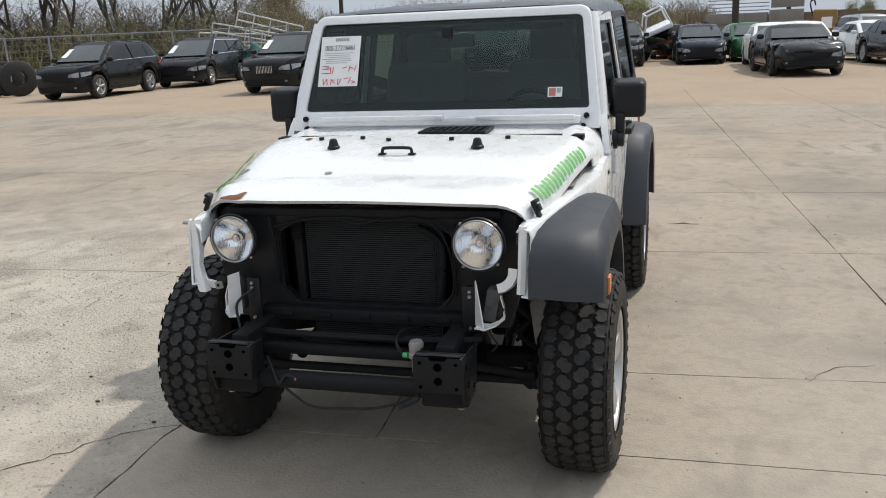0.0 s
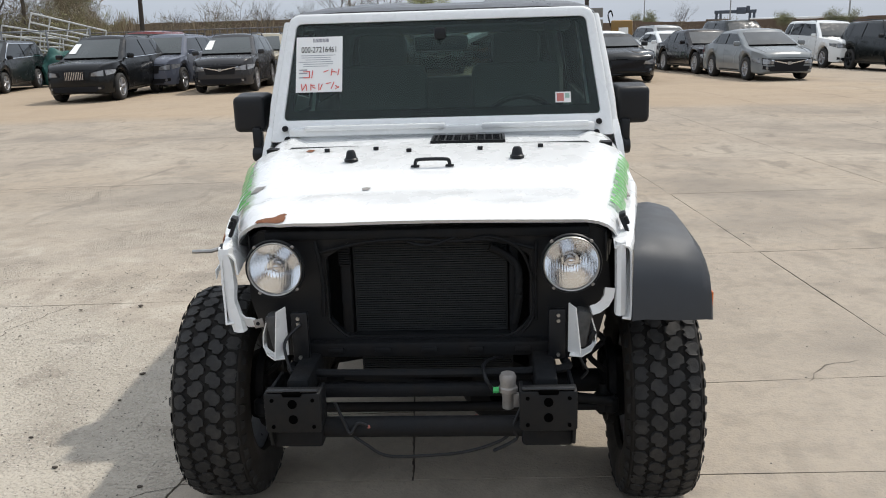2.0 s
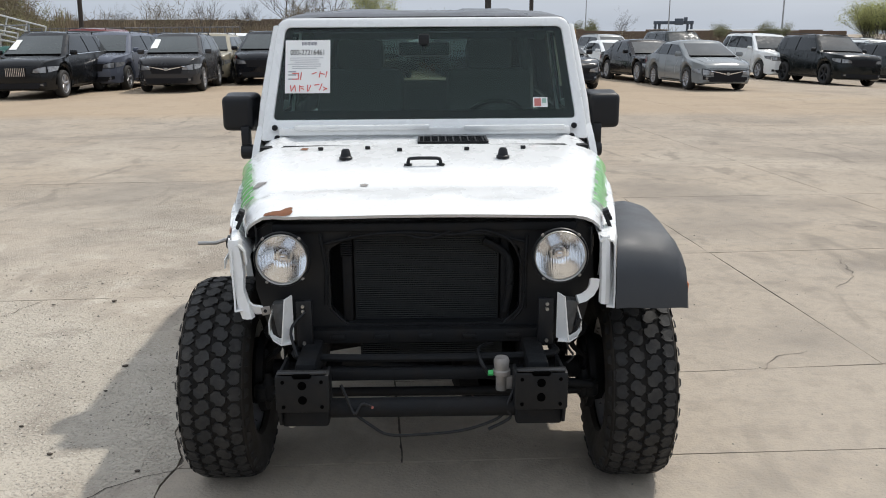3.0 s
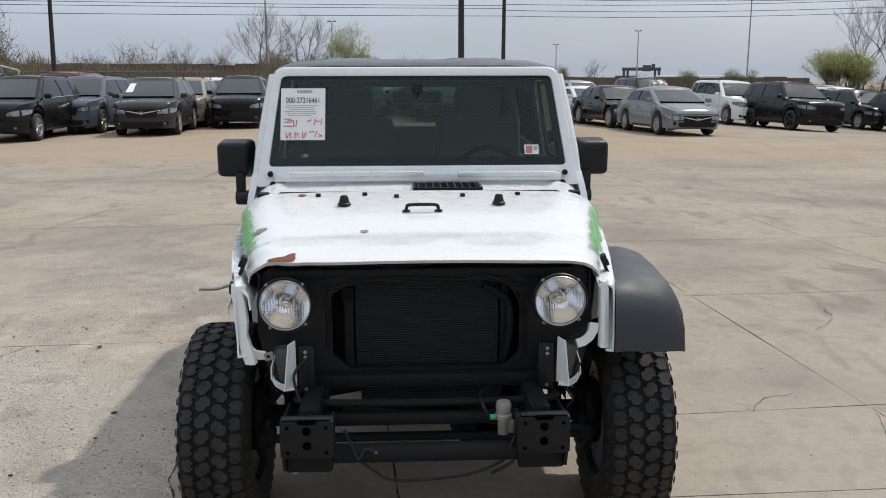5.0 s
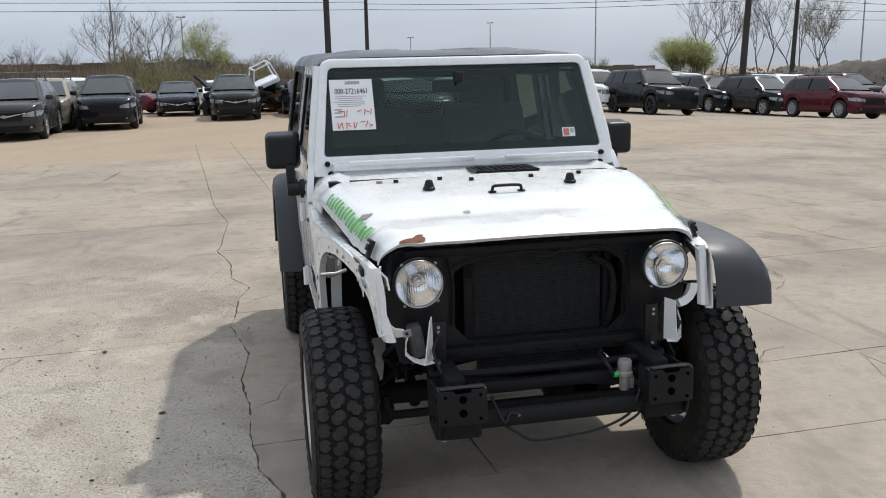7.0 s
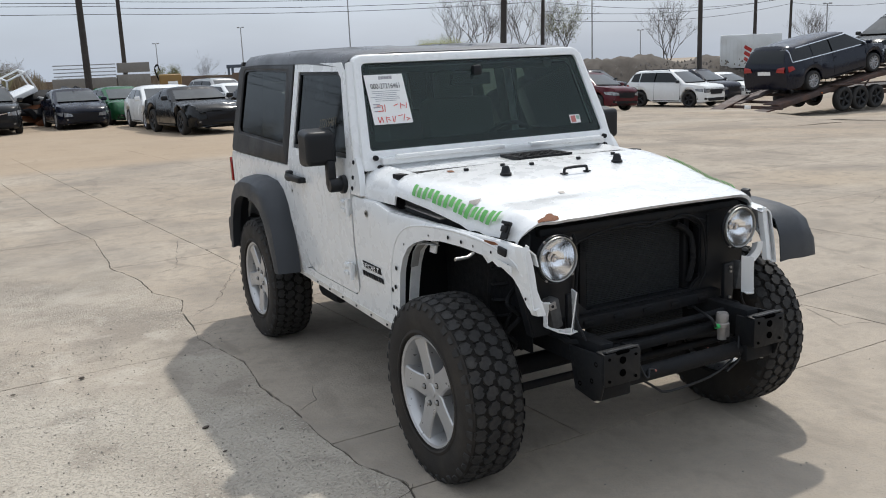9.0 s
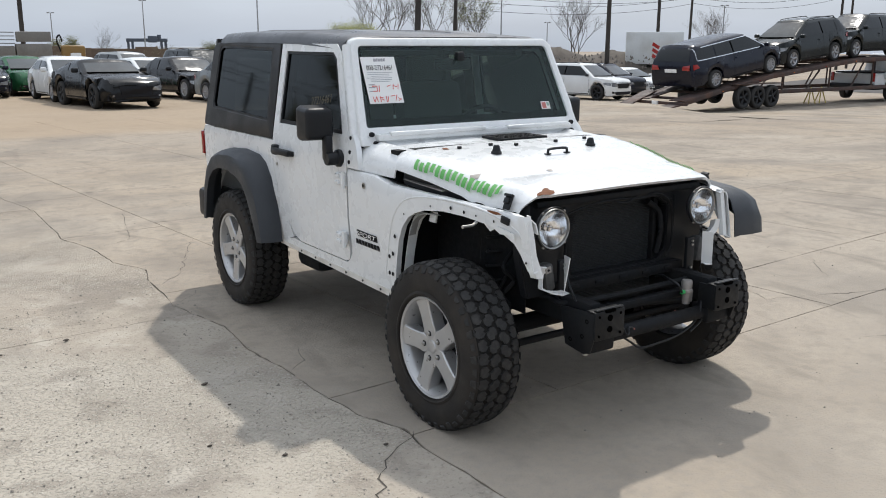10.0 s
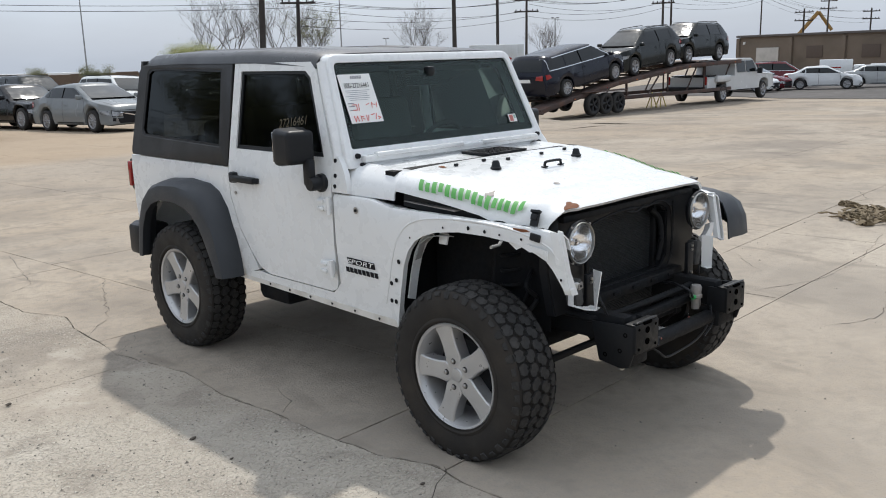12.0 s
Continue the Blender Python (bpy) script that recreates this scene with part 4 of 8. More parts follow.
# green side marks on the hood's shoulders: a row of plain slanted bars, long and short in turn
for s in (-1, 1):
    for i in range(16):
        t0 = 0.004 + 0.0623 * i
        v0, v1 = ((0.0, 1.0), (0.0, 0.80), (0.0, 1.0), (0.22, 1.0))[i % 4]
        rows = []
        for k in range(6):
            vv = lerp(v0, v1, k / 5)
            row = []
            for q in range(4):
                t = t0 + 0.041 * q / 3 - 0.040 * vv
                y = lerp(0.335, -0.21, t)
                u = lerp(lerp(0.962, 0.946, t), lerp(0.890, 0.858, t), vv)
                p = hood_at(y, s * u)
                p.y += 0.055 * u ** 6 * max(0.0, (0.1 - y) / 0.43)
                row.append(p + Vector((s * 0.010, 0, 0.009)))
            rows.append(row)
        part("decal_bar", sheet(rows), GREEN, hood, "bright green slanted vinyl bar")
# badges on the passenger cowl side
bd = skin([(0.798, 0.749), (0.793, 0.718), (0.597, 0.715), (0.602, 0.746)], 0.003, -1, 0.006)
badge = part("badge", bd, INK, jeep, "small black badge with a light word")
tx = text_mesh("SPORT", 0.046, 0.15)
bmesh.ops.transform(tx, matrix=Matrix.Translation((-0.7795, 0.698, 0.7330)) @ pose(0, 0, 0, 90, 0, -90) @ Matrix.Diagonal((1.38, 0.68, 1, 1)), verts=tx.verts[:])
part("badge_word", tx, PAPER, badge, smooth=False)
for i in range(8):
    y = 0.815 - 0.030 * i
    part("name_bar", skin([(y, 0.700), (y - 0.002, 0.676), (y - 0.024, 0.675), (y - 0.022, 0.699)], 0.002, -1, 0.006), INK, jeep)

# windshield and its frame
def rake(z):
    return 0.84 + 0.44 * (z - 1.25)


def raked(bm, back=0.0):
    for v in bm.verts:
        v.co.y = rake(v.co.z) + v.co.y + back
    return bm


O = [(-0.735, 1.165), (0.735, 1.165), (0.728, 1.25), (0.672, 1.65), (0.658, 1.682), (0.625, 1.697), (-0.625, 1.697), (-0.658, 1.682), (-0.672, 1.65), (-0.728, 1.25)]
I = [(-0.672, 1.252), (0.672, 1.252), (0.681, 1.262), (0.634, 1.638), (0.626, 1.650), (0.612, 1.655), (-0.612, 1.655), (-0.626, 1.650), (-0.634, 1.638), (-0.681, 1.262)]
B = [(-0.632, 1.290), (0.632, 1.290), (0.641, 1.298), (0.602, 1.622), (0.596, 1.632), (0.586, 1.635), (-0.586, 1.635), (-0.596, 1.632), (-0.602, 1.622), (-0.641, 1.298)]
fb = raked(ring_plate(O, I, 0.065, "XZ", -0.012))
bmesh.ops.bevel(fb, geom=[e for e in fb.edges], offset=0.008, segments=2, profile=0.5, affect="EDGES")
windshield_frame = part("windshield_frame", fb, WHITE, jeep)
part("black_border", raked(ring_plate(I, B, 0.002, "XZ", 0.006)), VOID, windshield_frame, smooth=False)
face_out(part("windshield_pane", raked(pane(I, "XZ", 0.003)), WINDSHIELD, windshield_frame, "grey-tinted windshield glass", smooth=False))
base = box((1.30, 0.05, 0.035), (0, 0.80, 1.205), 0.008)
box((0.60, 0.035, 0.022), (-0.28, 0.782, 1.223), 0.006, bm=base)
box((0.45, 0.035, 0.022), (0.40, 0.782, 1.219), 0.006, bm=base)
part("windshield_hinge_bar", base, WHITE, windshield_frame)
for s in (-1, 1):
    for x, z in ((0.628, 1.205), (0.672, 1.222), (0.66, 1.178)):
        part("frame_bolt", lathe([(-0.016, 0.0), (-0.016, 0.012), (0.0, 0.013), (0.0, 0.0)], "Y", 10, (s * x, rake(z) - 0.016, z)), INK, windshield_frame)
    for y, z in ((0.866, 1.205), (0.858, 1.135), (0.858, 1.085)):
        part("frame_bolt", lathe([(s * (side_x(y, z) - 0.02), 0.0105), (s * (side_x(y, z) + 0.0055), 0.0105), (s * (side_x(y, z) + 0.0075), 0.008), (s * (side_x(y, z) + 0.0075), 0.0)], "X", 12, (0, y, z)), INK, windshield_frame)
# A pillars' outer sides down to the cowl
for s in (-1, 1):
    part("cowl_side", skin([(0.765, 1.057), (0.879, 1.057), (0.886, 1.225), (0.850, 1.225), (0.818, 1.19), (0.790, 1.145), (0.772, 1.10)], 0.03, s, 0.003, CUTS), WHITE, jeep)
    ap = bmesh.new()
    tube([(s * 0.735, 0.865, 1.19), (s * 0.722, 0.905, 1.32), (s * 0.695, 0.985, 1.50), (s * 0.668, 1.05, 1.655)], 0.028, 10, ap)
    part("a_pillar", ap, WHITE, windshield_frame)

# inspection sheet and sticker on the glass
def on_glass(x0, x1, z0, z1, mat, name, parent, label="", out=0.006):
    b = bmesh.new()
    q = [b.verts.new((x, rake(z) - out, z)) for x, z in ((x0, z0), (x1, z0), (x1, z1), (x0, z1))]
    b.faces.new(q)
    return part(name, b, mat, parent, label, smooth=False)


note = on_glass(-0.632, -0.428, 1.368, 1.600, PAPER, "inspection_sheet", windshield_frame, "white printed sheet with a number and red handwriting")
tx = text_mesh("000-27216461", 0.038)
bmesh.ops.transform(tx, matrix=Matrix.Translation((-0.53, rake(1.545) - 0.0085, 1.545)) @ pose(0, 0, 0, 90 - math.degrees(math.atan(0.44)), 0, 0) @ Matrix.Diagonal((0.72, 1, 1, 1)), verts=tx.verts[:])
part("sheet_number", tx, INK, note, smooth=False)
pr = bmesh.new()
for i in range(14):
    box((0.0028 if i % 3 else 0.005, 0.0004, 0.02), (-0.555 + 0.005 * i, rake(1.582) - 0.008, 1.582), bm=pr)
for i in range(6):
    z = 1.522 - 0.009 * i
    box((0.15 - 0.02 * (i % 3), 0.0004, 0.0022), (-0.535 - 0.01 * (i % 2), rake(z) - 0.008, z), bm=pr)
for z in (1.462, 1.448, 1.43):
    box((0.035, 0.0004, 0.005), (-0.60, rake(z) - 0.008, z), bm=pr)
part("sheet_print", pr, material("grey_ink", (0.35, 0.35, 0.38), 0.8), note, smooth=False)
rd = bmesh.new()
for x, z, w, h, r in ((-0.585, 1.455, 0.03, 0.004, 0), (-0.585, 1.43, 0.03, 0.004, 0), (-0.572, 1.443, 0.004, 0.03, 0), (-0.56, 1.443, 0.004, 0.036, 8), (-0.50, 1.455, 0.024, 0.004, -20), (-0.475, 1.45, 0.004, 0.03, 10),
                      (-0.462, 1.452, 0.02, 0.004, 15), (-0.445, 1.45, 0.004, 0.03, 12), (-0.605, 1.39, 0.004, 0.03, -8), (-0.595, 1.39, 0.004, 0.034, 30), (-0.585, 1.39, 0.004, 0.03, -8), (-0.565, 1.39, 0.004, 0.03, 0),
                      (-0.555, 1.398, 0.016, 0.004, 0), (-0.552, 1.388, 0.016, 0.004, 30), (-0.53, 1.39, 0.004, 0.032, 0), (-0.52, 1.39, 0.004, 0.03, 20), (-0.488, 1.405, 0.025, 0.004, -10), (-0.47, 1.395, 0.004, 0.034, 22), (-0.45, 1.39, 0.02, 0.004, 30), (-0.45, 1.385, 0.02, 0.004, -30)):
    b2 = box((w, 0.0004, h), (0, 0, 0))
    bmesh.ops.transform(b2, matrix=Matrix.Translation((x, rake(z) - 0.0088, z)) @ pose(0, 0, 0, -math.degrees(math.atan(0.44)), 0, 0) @ pose(0, 0, 0, 0, r, 0), verts=b2.verts[:])
    join(rd, b2)
tagged(part("red_handwriting", rd, REDINK, note, smooth=False), kind="stuff")
stk = on_glass(0.492, 0.558, 1.300, 1.343, PAPER, "small_sticker", windshield_frame, "small red and green registration sticker")
on_glass(0.498, 0.528, 1.305, 1.338, FADEDRED, "red_field", stk, out=0.008)
on_glass(0.533, 0.552, 1.318, 1.338, PALEGREEN, "green_field", stk, out=0.008)

# hardtop with its quarter windows
roof_rows = []
for y in (1.075, 1.09, 1.13, 1.3, 1.6, 1.9, 2.2, 2.5, 2.75, 2.85, 2.885):
    e, rb_ = 0.0, piecewise(y, [(1.15, 0.0), (1.45, 1.0), (2.6, 1.0), (2.8, 0.0)])
    w = 0.675 - (0.02 if y > 2.8 else 0)
    zt = piecewise(y, [(1.07, 1.702), (1.13, 1.716), (1.6, 1.738), (2.5, 1.742), (2.80, 1.735), (2.85, 1.72), (2.89, 1.68)])
    roof_rows.append([(-w - 0.018, y, zt - 0.075), (-w - 0.006, y, zt - 0.04), (-w + 0.02, y, zt - 0.018), (-w + 0.07, y, zt - 0.008), (-0.45, y, zt - e), (-0.44, y, zt + 0.006 * rb_), (-0.2, y, zt + 0.008 * rb_), (-0.19, y, zt), (0, y, zt),
                      (0.19, y, zt), (0.2, y, zt + 0.008 * rb_), (0.44, y, zt + 0.006 * rb_), (0.45, y, zt - e), (w - 0.07, y, zt - 0.008), (w - 0.02, y, zt - 0.018), (w + 0.006, y, zt - 0.04), (w + 0.018, y, zt - 0.075)])
hardtop = part("hardtop", sheet(roof_rows, 0.02), ROOFTOP, jeep, "black hardtop roof, faintly dusty and lightened for sky sheen")
for s in (-1, 1):
    qo = [(1.815, 1.115), (1.815, 1.664), (2.60, 1.670), (2.855, 1.664), (2.90, 1.63), (2.955, 1.14), (2.94, 1.115)]
    qi = [(1.905, 1.215), (1.925, 1.632), (2.55, 1.645), (2.755, 1.642), (2.785, 1.620), (2.825, 1.262), (2.80, 1.237)]
    qb = ring_plate(qo, qi, -0.03, "YZ")
    for v in qb.verts:
        v.co.x = s * (side_x(v.co.y, v.co.z) + v.co.x + 0.006)
    bmesh.ops.bevel(qb, geom=qb.edges[:], offset=0.004, segments=1, affect="EDGES")
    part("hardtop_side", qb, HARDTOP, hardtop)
    gl = pane(qi)
    for v in gl.verts:
        v.co.x = s * (side_x(v.co.y, v.co.z) - 0.008)
    face_out(part("quarter_window", gl, PRIVACY, hardtop, "dark tinted quarter glass", smooth=False))
    rim = ring_plate(qi, [(y + (0.012 if y < 2.3 else -0.012), z + (0.012 if z < 1.4 else -0.012)) for y, z in qi], -0.006, "YZ")
    for v in rim.verts:
        v.co.x = s * (side_x(v.co.y, v.co.z) + v.co.x + 0.002)
    part("window_seal", rim, BLACK, hardtop)
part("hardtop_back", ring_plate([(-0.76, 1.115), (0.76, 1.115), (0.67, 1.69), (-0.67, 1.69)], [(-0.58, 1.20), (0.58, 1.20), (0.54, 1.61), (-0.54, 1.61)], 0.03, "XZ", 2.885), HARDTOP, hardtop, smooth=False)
face_out(part("rear_window", pane([(-0.58, 1.20), (0.58, 1.20), (0.54, 1.61), (-0.54, 1.61)], "XZ", 2.90), glass("rear_glass", (0.30, 0.33, 0.32)), hardtop, "tinted rear glass", smooth=False))
part("tailgate", box((1.48, 0.05, 0.60), (0, 2.945, 0.81), 0.01), WHITE, jeep)
rb = box((1.56, 0.14, 0.19), (0, 3.0, 0.575), 0.03)
box((0.20, 0.20, 0.20), (-0.745, 2.88, 0.575), 0.03, bm=rb)
box((0.20, 0.20, 0.20), (0.745, 2.88, 0.575), 0.03, bm=rb)
part("rear_bumper", rb, BLACK, jeep, "black rear bumper")

# wax-pen number on the passenger door glass
tx = text_mesh("27216461", 0.062, 0.2)
bmesh.ops.transform(tx, matrix=Matrix.Translation((-0.741, 1.22, 1.372)) @ pose(0, 0, 0, 90, 0, -90) @ pose(0, 0, 0, -8.8, 0, 7), verts=tx.verts[:])
part("window_number", tx, WAX, hardtop, "faint yellow wax-pen number", smooth=False)

# mirrors
for s in (-1, 1):
    mx = -0.866 if s < 0 else 0.836
    mb = bmesh.new()
    bmesh.ops.create_cube(mb, size=1)
    bmesh.ops.subdivide_edges(mb, edges=mb.edges[:], cuts=2, use_grid_fill=True)
    bmesh.ops.scale(mb, vec=(0.165, 0.150, 0.18), verts=mb.verts[:])
    bmesh.ops.bevel(mb, geom=[e for e in mb.edges if e.calc_face_angle(0) > 1], offset=0.028, segments=4, profile=0.5, affect="EDGES")
    for v in mb.verts:
        if v.co.y < 0:
            v.co.x *= 0.90
            v.co.z *= 0.90
    bmesh.ops.transform(mb, matrix=pose(mx, 1.045, 1.270, 0, 0, s * 6), verts=mb.verts[:])
    mirror = part("side_mirror", mb, BLACK, jeep, "black textured side mirror")
    arm = box((0.042, 0.055, 0.13), (mx - s * 0.030, 0.975, 1.150), 0.012)
    lathe([(mx - s * 0.010, 0.0), (mx - s * 0.010, 0.030), (mx - s * 0.018, 0.034), (s * 0.800, 0.034), (s * 0.795, 0.044), (s * 0.776, 0.046), (s * 0.770, 0.0)], "X", 20, (0, 0.955, 1.095), arm)
    part("mirror_arm", arm, BLACK, mirror)
    part("mirror_glass", box((0.13, 0.004, 0.145), (mx, 1.122, 1.270), 0.0015, (0, 0, s * 6)), CHROME, mirror)

# front end: lamps, radiator, brackets
XO = [(-0.53, 0.60), (0.53, 0.60), (0.58, 0.80), (0.57, 1.0), (0.53, 1.025), (-0.53, 1.025), (-0.57, 1.0), (-0.58, 0.80)]
XI = [(-0.27, 0.665), (0.27, 0.665), (0.325, 0.72), (0.325, 0.93), (0.25, 0.975), (-0.25, 0.975), (-0.325, 0.93), (-0.325, 0.72)]
sb = ring_plate(XO, XI, 0.05, "XZ", -0.265)
bmesh.ops.bevel(sb, geom=sb.edges[:], offset=0.006, segments=2, affect="EDGES")
support = part("radiator_support", sb, BLACK, jeep, "bare black radiator support panel")
bar = box((0.82, 0.05, 0.05), (0, -0.285, 0.632), 0.01)
for x in (-0.3, -0.15, 0.0, 0.15, 0.3):
    box((0.05, 0.012, 0.018), (x, -0.312, 0.634), 0.004, bm=bar)
box((1.02, 0.05, 0.03), (0, -0.27, 1.012), 0.008, bm=bar)
part("lower_crossbar", bar, CHASSIS, support)
core = box((0.50, 0.03, 0.33), (0.005, -0.20, 0.815), 0.0)
box((0.50, 0.03, 0.085), (0.02, -0.21, 0.56), 0.0, bm=core)
radiator = part("radiator", core, CORE, support)
fins = bmesh.new()
for i in range(42):
    box((0.49, 0.008, 0.0042), (0.005, -0.218, 0.655 + 0.0078 * i), bm=fins)
for i in range(10):
    box((0.49, 0.008, 0.0042), (0.02, -0.228, 0.522 + 0.0078 * i), bm=fins)
tagged(part("fin_block", fins, CORE, radiator, smooth=False), kind="stuff")
tk = box((0.035, 0.045, 0.33), (-0.268, -0.215, 0.815), 0.008)
part("radiator_tank", box((0.03, 0.045, 0.33), (0.275, -0.215, 0.815), 0.008), CHASSIS, radiator)
for i in range(9):
    box((0.04, 0.01, 0.004), (-0.268, -0.24, 0.90 + 0.008 * i), bm=tk)
pipe = tube(curve_points([(0.275, -0.25, 0.70), (0.29, -0.26, 0.80), (0.28, -0.25, 0.90), (0.20, -0.25, 0.955)], 5), 0.014, 8)
part("coolant_pipe", pipe, CHASSIS, radiator)
part("radiator_tank", tk, CHASSIS, radiator)
for pts, rad in (([(-0.35, -0.28, 0.95), (-0.2, -0.29, 0.985), (-0.05, -0.295, 0.995), (0.08, -0.29, 0.985), (0.2, -0.295, 0.99), (0.34, -0.28, 0.955)], 0.006),
                 ([(-0.1, -0.28, 1.0), (0.0, -0.30, 0.975), (0.1, -0.285, 1.0)], 0.006), ([(-0.352, -0.285, 0.99), (-0.345, -0.29, 0.95), (-0.335, -0.285, 0.86), (-0.34, -0.28, 0.74)], 0.007),
                 ([(0.345, -0.285, 0.98), (0.342, -0.288, 0.88), (0.342, -0.285, 0.72)], 0.006), ([(0.12, -0.29, 0.985), (0.2, -0.3, 1.0), (0.29, -0.30, 0.96), (0.33, -0.29, 0.86), (0.335, -0.29, 0.74), (0.30, -0.29, 0.68)], 0.0045)):
    part("hose", tube(curve_points(pts, 6), rad, 8), CHASSIS, support)
for s in (-1, 1):
    lx, ly, lz = (-0.470 if s < 0 else 0.446), (-0.333 if s < 0 else -0.350), (0.930 if s < 0 else 0.937)
    lamp = part("headlamp", lathe([(0.02, 0.075), (-0.002, 0.098), (-0.012, 0.104), (-0.020, 0.101), (-0.016, 0.092), (0.01, 0.088)], "Y", 40, (lx, ly, lz)), BLACK, jeep, "round headlamp with fluted clear lens")
    part("lamp_ring", lathe([(-0.012, 0.0945), (-0.024, 0.0950), (-0.028, 0.0925), (-0.026, 0.0895), (-0.012, 0.089)], "Y", 40, (lx, ly, lz)), STEEL, lamp)
    mirror_rows = []
    for i in range(27):
        rad = 0.0895 * i / 26 + 0.0002
        mirror_rows.append([])
        for k in range(112):
            x, z = rad * math.cos(2 * math.pi * k / 112), rad * math.sin(2 * math.pi * k / 112)
            wave = 0.00055 * math.cos(2 * math.pi * x / 0.0094 + (0.0 if z < 0.012 else 1.7)) * (1.0 if z < 0.012 else 0.45)
            mirror_rows[-1].append((lx + x, ly - 0.013 + 0.052 * (1 - (rad / 0.0895) ** 2) + wave * (rad > 0.02), lz + z))
    part("reflector", sheet(mirror_rows, closed=True), REFLECTOR, lamp)
    part("bulb", lathe([(0.030, 0.017), (0.008, 0.018), (0.004, 0.013), (-0.004, 0.011), (-0.008, 0.0)], "Y", 20, (lx, ly, lz)), CHROME, lamp)
    lens = lathe([(-0.014, 0.089), (-0.018, 0.079), (-0.021, 0.056), (-0.023, 0.028), (-0.0235, 0.0)], "Y", 40, (lx, ly, lz))
    face_out(part("lens", lens, HEADGLASS, lamp), (lx, 0.5, lz))
    for a in (50, 130, 235, 315):
        part("lamp_clip", box((0.010, 0.010, 0.012), (lx + 0.102 * math.cos(radians(a)), ly - 0.018, lz + 0.102 * math.sin(radians(a))), 0.003, (0, -a, 0)), GREYCAST, lamp)
    lamp.matrix_basis = Matrix.Translation((lx, ly, lz - 0.010)) @ Matrix.Scale(0.91, 4) @ Matrix.Translation((-lx, -ly, -lz))
    # stays beside the support
    vb = box((0.052, 0.02, 0.165), (s * 0.405, -0.345, 0.695), 0.004)
    part("support_bracket", vb, BLACK, jeep, "black bolted bracket")
    for z in (0.760, 0.742, 0.63):
        part("bracket_bolt", lathe([(-0.363, 0.0), (-0.363, 0.006), (-0.353, 0.006)], "Y", 8, (s * 0.408, 0, z)), STEEL, jeep)
    st = sheet([[(s * 0.452, -0.442, 0.810), (s * 0.470, -0.430, 0.653)], [(s * 0.436, -0.390, 0.810), (s * 0.434, -0.396, 0.655)]], 0.004)
    sheet([[(s * 0.436, -0.424, 0.654), (s * 0.448, -0.385, 0.660)], [(s * 0.474, -0.430, 0.652), (s * 0.485, -0.388, 0.660)], [(s * 0.505, -0.396, 0.656), (s * 0.510, -0.360, 0.664)], [(s * 0.527, -0.352, 0.668), (s * 0.524, -0.326, 0.676)]], 0.004, st)
    sheet([[(s * 0.527, -0.354, 0.662), (s * 0.524, -0.326, 0.664)], [(s * 0.526, -0.352, 0.705), (s * 0.523, -0.326, 0.705)], [(s * 0.508, -0.346, 0.765), (s * 0.506, -0.322, 0.765)]], 0.004, st)
    sheet([[(s * 0.474, -0.431, 0.652), (s * 0.476, -0.422, 0.652)], [(s * 0.505, -0.397, 0.655), (s * 0.507, -0.388, 0.655)], [(s * 0.505, -0.397, 0.667), (s * 0.507, -0.388, 0.667)], [(s * 0.474, -0.431, 0.668), (s * 0.476, -0.422, 0.668)]], 0.002, st)
    part("fender_stay", st, WHITE, jeep, "cut white fender stay")
    # the half-lit look of the metal is put into this grey
    part("lamp_bracket", box((0.05, 0.06, 0.12), (s * 0.482, -0.325, 0.71), 0.012, (0, s * 10, 0)), material("grey_bracket", (0.075, 0.075, 0.074), 0.7, stain=0.6, stain_scale=30, stain_color=(0.02, 0.02, 0.02)), jeep, "grey lamp bracket")

